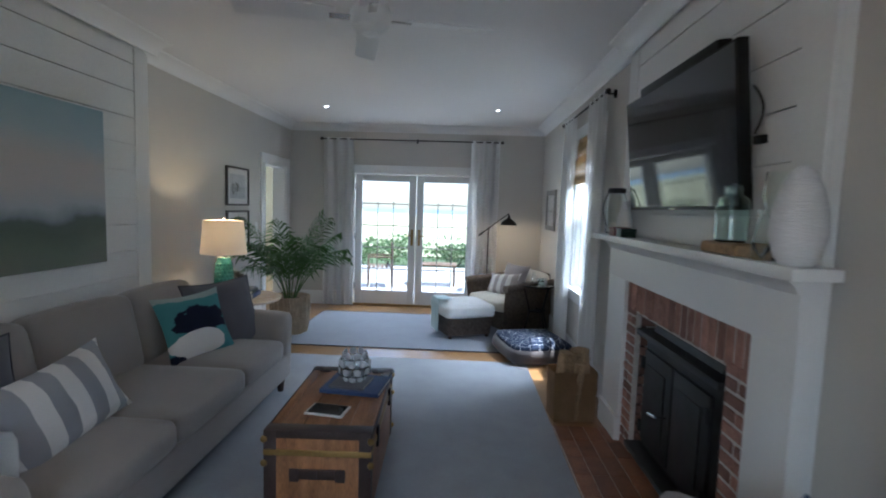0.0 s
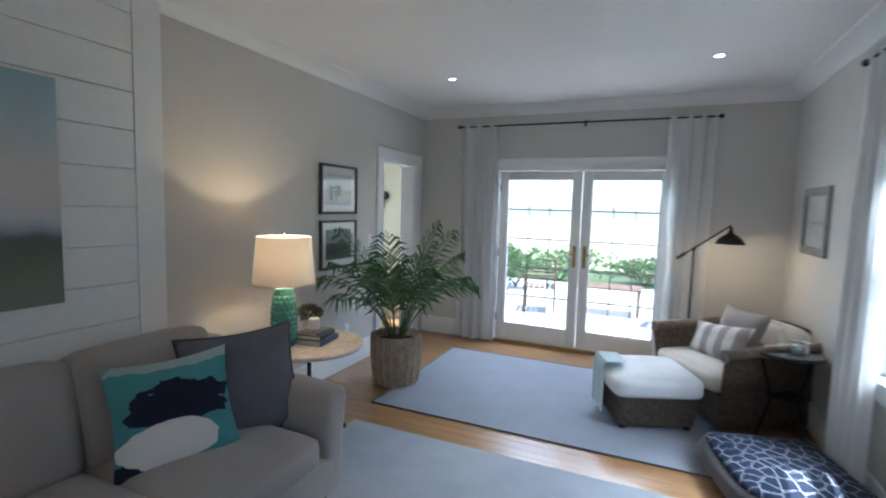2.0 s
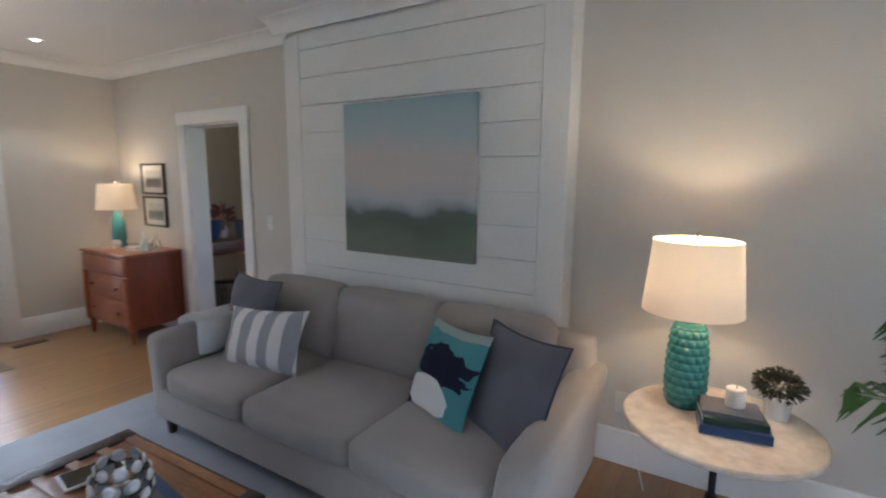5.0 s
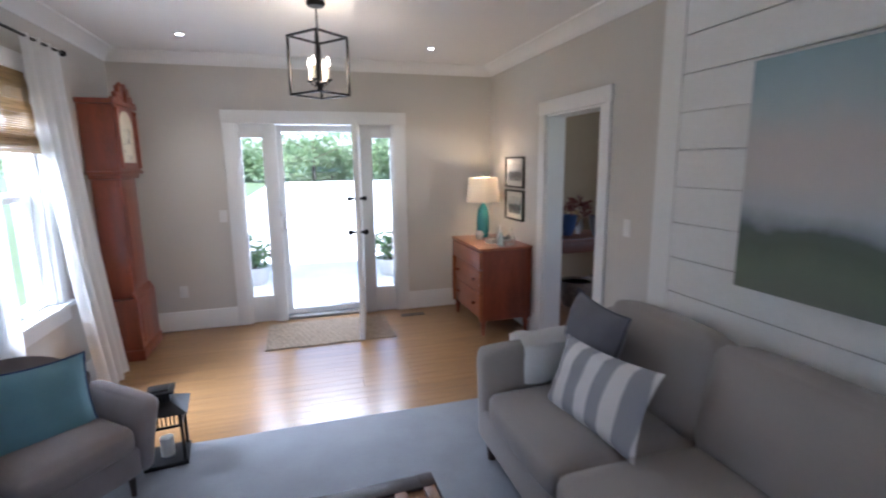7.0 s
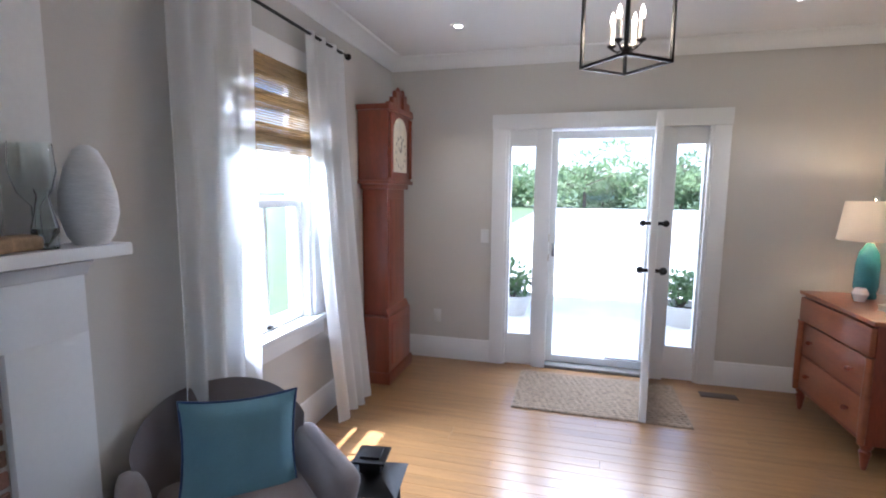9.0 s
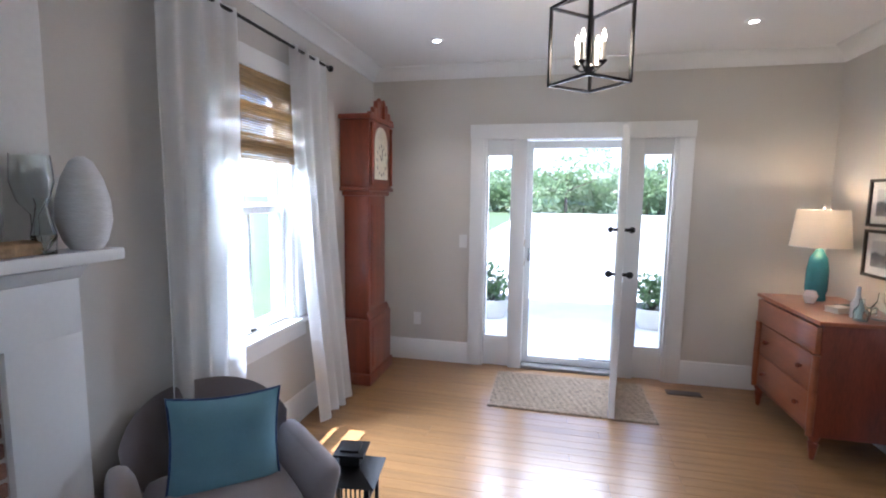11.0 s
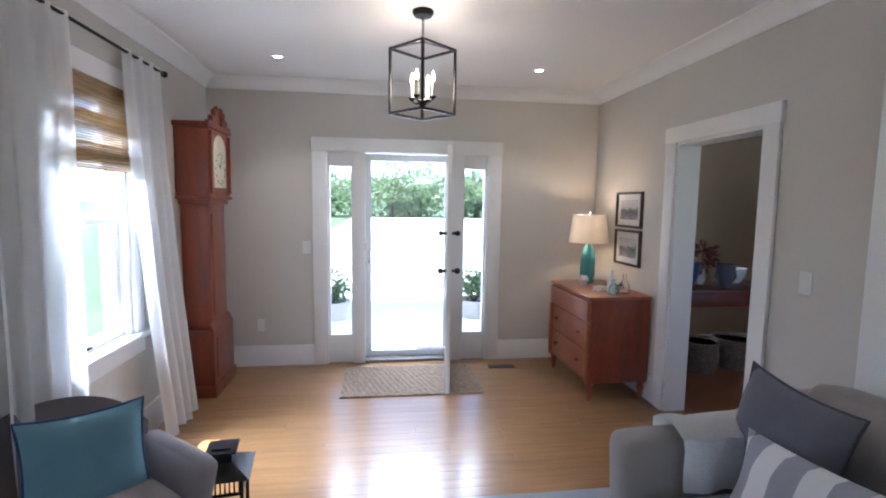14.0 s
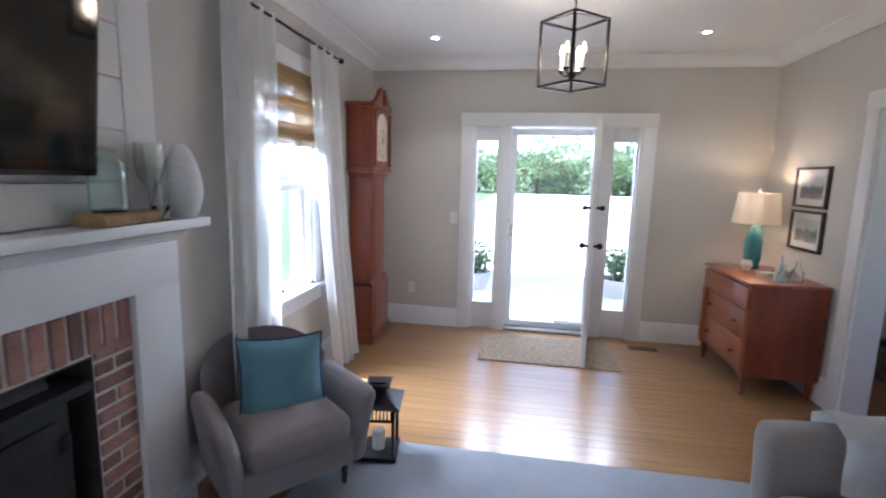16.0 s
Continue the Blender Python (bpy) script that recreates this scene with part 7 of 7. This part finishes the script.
# ---- outdoors ----
single("ground", B((-400, -400, -0.6), (400, 400, -0.25)), GRASS, "sunlit mown lawn reaching the horizon", "lawn", kind="structure", smooth=False)
single("patio", B((-6, YN + T, -0.249), (7, 13.5, -0.12)), TERRACE, "pale flagstone terrace behind the house", "patio", kind="structure", smooth=False)
single("porch", B((-4, -4.2, -0.249), (2.5, YS - T, -0.03)), PATIO, "pale porch floor before the entrance", "porch", kind="structure", smooth=False)
single("driveway", B((-34, -53, -0.249), (3.4, -4.2, -0.22)), material("pale_gravel", (0.66, 0.64, 0.60), 0.9, vary=0.12, scale=2, fine=60, bump=0.6), "pale sunlit gravel drive", "driveway", kind="structure", smooth=False)
single("porch_ceiling", B((-4, -3.9, 2.62), (2.5, YS - T, 2.72)), WHITE, "white porch ceiling", "ceiling", kind="structure", smooth=False)
single("porch_beam", B((-4, -4.0, 2.30), (2.5, -3.8, 2.62)), WHITE, "white porch beam", "beam", kind="structure", smooth=False)
for x in (-2.2, 1.25):
    pst = thing("porch_post", "white square porch post", "post", pose(x, -3.9, -0.03), group="porch posts")
    part("shaft", B((-0.07, -0.07, 0.14), (0.07, 0.07, 2.22), bevel=0.006), WHITE, pst)
    part("foot", B((-0.09, -0.09, 0), (0.09, 0.09, 0.14), bevel=0.006), WHITE, pst)
    part("cap", B((-0.09, -0.09, 2.22), (0.09, 0.09, 2.33), bevel=0.006), WHITE, pst)


def foliage(bm, centre, size, count, leaf, rnd, hollow=0.45):
    """Leaves scattered over lumps that fill an uneven crown."""
    lumps = [(Vector(centre) + Vector((rnd.gauss(0, 0.38) * size[0], rnd.gauss(0, 0.38) * size[1], rnd.gauss(0, 0.36) * size[2])), rnd.uniform(0.22, 0.45)) for _ in range(22)]
    for _ in range(count):
        c, r = rnd.choice(lumps)
        d = Vector((rnd.gauss(0, 1), rnd.gauss(0, 1), rnd.gauss(0.2, 1))).normalized()
        q = c + Vector((d.x * size[0], d.y * size[1], d.z * size[2])) * r * rnd.uniform(hollow, 1.05)
        leaf_quad(bm, q, d, leaf * rnd.uniform(0.6, 1.3), leaf * 0.55, rnd)
    return bm


def tree(x, y, h, spread, seed, leaf=0.42, count=3600):
    rnd = random.Random(seed)
    t = thing("tree", "tall leafy deciduous tree in full summer green", "tree", pose(x, y, -0.25), group="trees round the house")
    bm = bmesh.new()
    tube(bm, (0, 0, 0), (0.1, 0, h * 0.35), 0.22, 0.16, 10)
    tube(bm, (0.1, 0, h * 0.35), (0, 0.1, h * 0.75), 0.16, 0.05, 10)
    for k in range(7):
        a = k * 2.4
        z = h * (0.3 + 0.05 * k)
        tube(bm, (0.1, 0, z), (spread * 0.5 * math.cos(a), spread * 0.5 * math.sin(a), z + h * 0.2), 0.08, 0.025, 7)
    part("trunk", bm, BARK, t)
    part("crown", foliage(bmesh.new(), (0, 0, h * 0.40), (spread * 0.66, spread * 0.62, h * 0.50), count, leaf, rnd), TREE_LEAF, t, "dense uneven green crown", smooth=False)
    return t


for k in range(13):
    tree(-27 + 4.4 * k + 1.5 * math.sin(k * 2.7), -57 - 3.0 * (k % 2) - 1.5 * math.sin(k * 1.7), 6.4 + 1.1 * math.sin(k * 2.3), 8.5 + math.sin(k * 1.3), 20 + k, leaf=0.62, count=2400)
tree(24, -20, 8.5, 6.5, 47)


def shrub(x, y, z, size, seed, label, count=700, leaf=0.09):
    s = thing("shrub", label, "shrub", pose(x, y, z), group="shrubs")
    rnd = random.Random(seed)
    bm = bmesh.new()
    for k in range(6):
        a = k * 1.05
        tube(bm, (0, 0, 0), (size[0] * 0.3 * math.cos(a), size[1] * 0.3 * math.sin(a), size[2] * 0.6), 0.012, 0.006, 6)
    part("stems", bm, BARK, s)
    part("leaves", foliage(bmesh.new(), (0, 0, size[2] * 0.55), (size[0] * 0.6, size[1] * 0.6, size[2] * 0.5), count, leaf, rnd), HEDGE, s, smooth=False)
    return s


for k, (x, y) in enumerate(((0.95, -2.9), (-1.05, -2.9))):
    pot = thing("planter", "low stone planter on the porch", "planter", pose(x, y, -0.03))
    part("bowl", jar_form([(0.16, 0.001), (0.24, 0.2), (0.26, 0.26)], 0.02), PATIO, pot)
    part("soil", turned(bmesh.new(), [(0.22, 0.19), (0.001, 0.21)], 20), SOIL, pot)
    shrub(x, y, 0.16, (0.55, 0.55, 0.5), 60 + k, "leafy green plant growing in a porch planter", 420, 0.09)
for k in range(7):
    shrub(-5.4 + 2.0 * k, 14.6 + 0.4 * (k % 2), -0.25, (2.4, 1.2, 0.85), 70 + k, "dense rounded green hedge bush by the terrace", 1500, 0.10)
shrub(-1.9, 12.2, -0.12, (1.1, 1.0, 0.9), 90, "leafy green bush at the terrace edge", 900, 0.10)
for k in range(6):
    shrub(17 + 0.6 * (k % 2), -7 + 3.0 * k, -0.25, (3.0, 3.0, 2.0), 95 + k, "green garden bush beyond the side path", 1100, 0.22)
single("field", B((-400, 17, -0.249), (400, 130, -0.2)), PALE_FIELD, "pale sunlit summer field beyond the hedge", "field", kind="structure", smooth=False)
single("water", B((-400, 130, -0.249), (400, 399, -0.2)), SEA, "distant pale blue water", "water", kind="structure", smooth=False)


def garden_chair(x, y, turn):
    c = thing("garden_chair", "dark weathered garden chair with a slatted seat", "chair", pose(x, y, -0.12, 0, 0, turn), group="terrace furniture")
    for a in (-0.24, 0.24):
        for b in (-0.24, 0.24):
            part("leg", tube(bmesh.new(), (a, b, 0), (a, b, 0.42 if b > 0 else 0.88), 0.018), TEAK, c)
        part("armrest", B((a - 0.03, -0.24, 0.60), (a + 0.03, 0.26, 0.625), bevel=0.005), TEAK, c)
        part("arm_post", tube(bmesh.new(), (a, 0.24, 0.42), (a, 0.24, 0.60), 0.016), TEAK, c)
    for k in range(6):
        y0 = -0.24 + 0.085 * k
        part("seat_slat", B((-0.26, y0, 0.40), (0.26, y0 + 0.065, 0.42), bevel=0.003), TEAK, c)
    for z in (0.55, 0.67, 0.80):
        part("back_slat", B((-0.24, -0.255, z), (0.24, -0.235, z + 0.07), bevel=0.003), TEAK, c)
    return c


garden_chair(-0.95, 10.2, 100)
garden_chair(1.15, 10.0, 260)


def garden_table(x, y):
    t = thing("garden_table", "low dark terrace table with a slatted top", "table", pose(x, y, -0.12))
    for k in range(6):
        part("top_slat", B((-0.5, -0.28 + 0.095 * k, 0.42), (0.5, -0.205 + 0.095 * k, 0.445), bevel=0.003), TEAK, t)
    for a in (-0.45, 0.45):
        for b in (-0.22, 0.22):
            part("leg", B((a - 0.022, b - 0.022, 0), (a + 0.022, b + 0.022, 0.42), bevel=0.003), TEAK, t)
        part("cross_rail", B((a - 0.015, -0.20, 0.36), (a + 0.015, 0.20, 0.42)), TEAK, t)
    return t


garden_table(0.12, 10.6)


def neighbour_house():
    h = thing("neighbour_house", "white clapboard house beyond the garden", "house", pose(24, 8, -0.25))
    part("wall", B((-4, -5, 0), (4, 5, 5.2)), SIDING, h, smooth=False)
    bm = bmesh.new()
    for y in (-5.4, 5.4):
        bm.verts.new((-4.4, y, 5.2)), bm.verts.new((4.4, y, 5.2)), bm.verts.new((0, y, 8.0))
    bm.verts.ensure_lookup_table()
    v = bm.verts
    for f in ((0, 1, 2), (5, 4, 3), (0, 3, 4, 1), (1, 4, 5, 2), (2, 5, 3, 0)):
        bm.faces.new([v[i] for i in f])
    part("roof", bm, ROOF, h, smooth=False)
    for y in (-3, 0, 3):
        for z in (0.9, 3.3):
            w = part("window", B((-4.06, y - 0.5, z), (-3.99, y + 0.5, z + 1.4)), WHITE, h, smooth=False)
            part("pane", B((-4.08, y - 0.42, z + 0.08), (-4.055, y + 0.42, z + 1.32)), SCREEN, w, smooth=False)
    return h


neighbour_house()

# ---- bricks, hearth tiles and floorboards ----
_piece = {}


def piece(name, size, mat, parent, at, bevel=0.003):
    """A small block of a given size; alike ones share their mesh."""
    key = (name, tuple(round(s, 4) for s in size), mat.name)
    if key not in _piece:
        me = bpy.data.meshes.new(name)
        bm = B((-size[0] / 2, -size[1] / 2, -size[2] / 2), (size[0] / 2, size[1] / 2, size[2] / 2))
        if bevel:
            bmesh.ops.bevel(bm, geom=bm.edges[:], offset=bevel, segments=1, affect="EDGES")
        bm.to_mesh(me)
        bm.free()
        me.materials.append(mat)
        _piece[key] = me
    ob = new(name, _piece[key])
    ob.parent = parent
    ob.location = at
    return ob


rnd = random.Random(8)
for side, (a, b) in enumerate(((2.303, 2.478), (3.482, 3.627))):
    for row in range(15):
        z = 0.035 + row * 0.062
        if row % 2:
            cells = [(a + 0.002, (a + b) / 2 - 0.005), ((a + b) / 2 + 0.005, b - 0.002)]
        else:
            cells = [(a + 0.002, b - 0.002)]
        for p, q in cells:
            piece("brick", (0.03, q - p, 0.049), BRICK, hearth_place, (1.787 + rnd.uniform(-0.003, 0.002), (p + q) / 2, z), 0.005)
for k in range(20):
    y = 2.302 + 1.326 * (k + 0.5) / 20
    piece("brick", (0.034, 0.053, 0.165), BRICK, hearth_place, (1.787 + rnd.uniform(-0.003, 0.002), y, 0.99 + (0.004 if k % 2 else 0)), 0.005)

for row in range(15):
    z = 0.035 + row * 0.062
    for k in range(2):
        x = 1.805 + (0.10 if row % 2 else 0.20) * 0.5 + k * 0.205
        piece("brick", ((0.10 if row % 2 and k == 0 else 0.195), 0.028, 0.049), BRICK, hearth_place, (x + 0.01, 3.497 + rnd.uniform(-0.002, 0.002), z), 0.005)

hearth_slab = single("floor_hearth", B((1.37, 2.15, 0.0005), (1.785, 3.80, 0.006)), MORTAR, "flush brown brick hearth before the stove", "hearth", kind="structure", smooth=False)
for i in range(8):
    for j in range(4):
        y = 2.15 + 1.65 * (i + 0.5) / 8
        x = 1.37 + 0.415 * (j + 0.5) / 4
        piece("hearth_brick", (0.099, 0.198, 0.008), HEARTH, hearth_slab, (x, y, 0.0085 + rnd.uniform(-0.0006, 0.0006)), 0.002)

floor = single("floor", B((XW - T, YS - T, -0.15), (XE + T + 0.3, YN + T, -0.012)), TRUNK_DARK, "honey-coloured polished oak strip floor", "floor", kind="structure", smooth=False)
LENGTHS = [0.9, 1.2, 1.5, 1.9, 2.3]
WID = 0.083
y = YS - T + WID / 2
while y < YN + T:
    x = XW - T
    while x < XE + T - 0.01:
        ln = rnd.choice(LENGTHS)
        if x + ln > XE + T - 0.45:
            ln = XE + T - x
        piece("floorboard", (ln - 0.0012, WID - 0.0010, 0.012), OAK, floor, (x + ln / 2, y, -0.006), 0.0006)
        x += ln
    y += WID
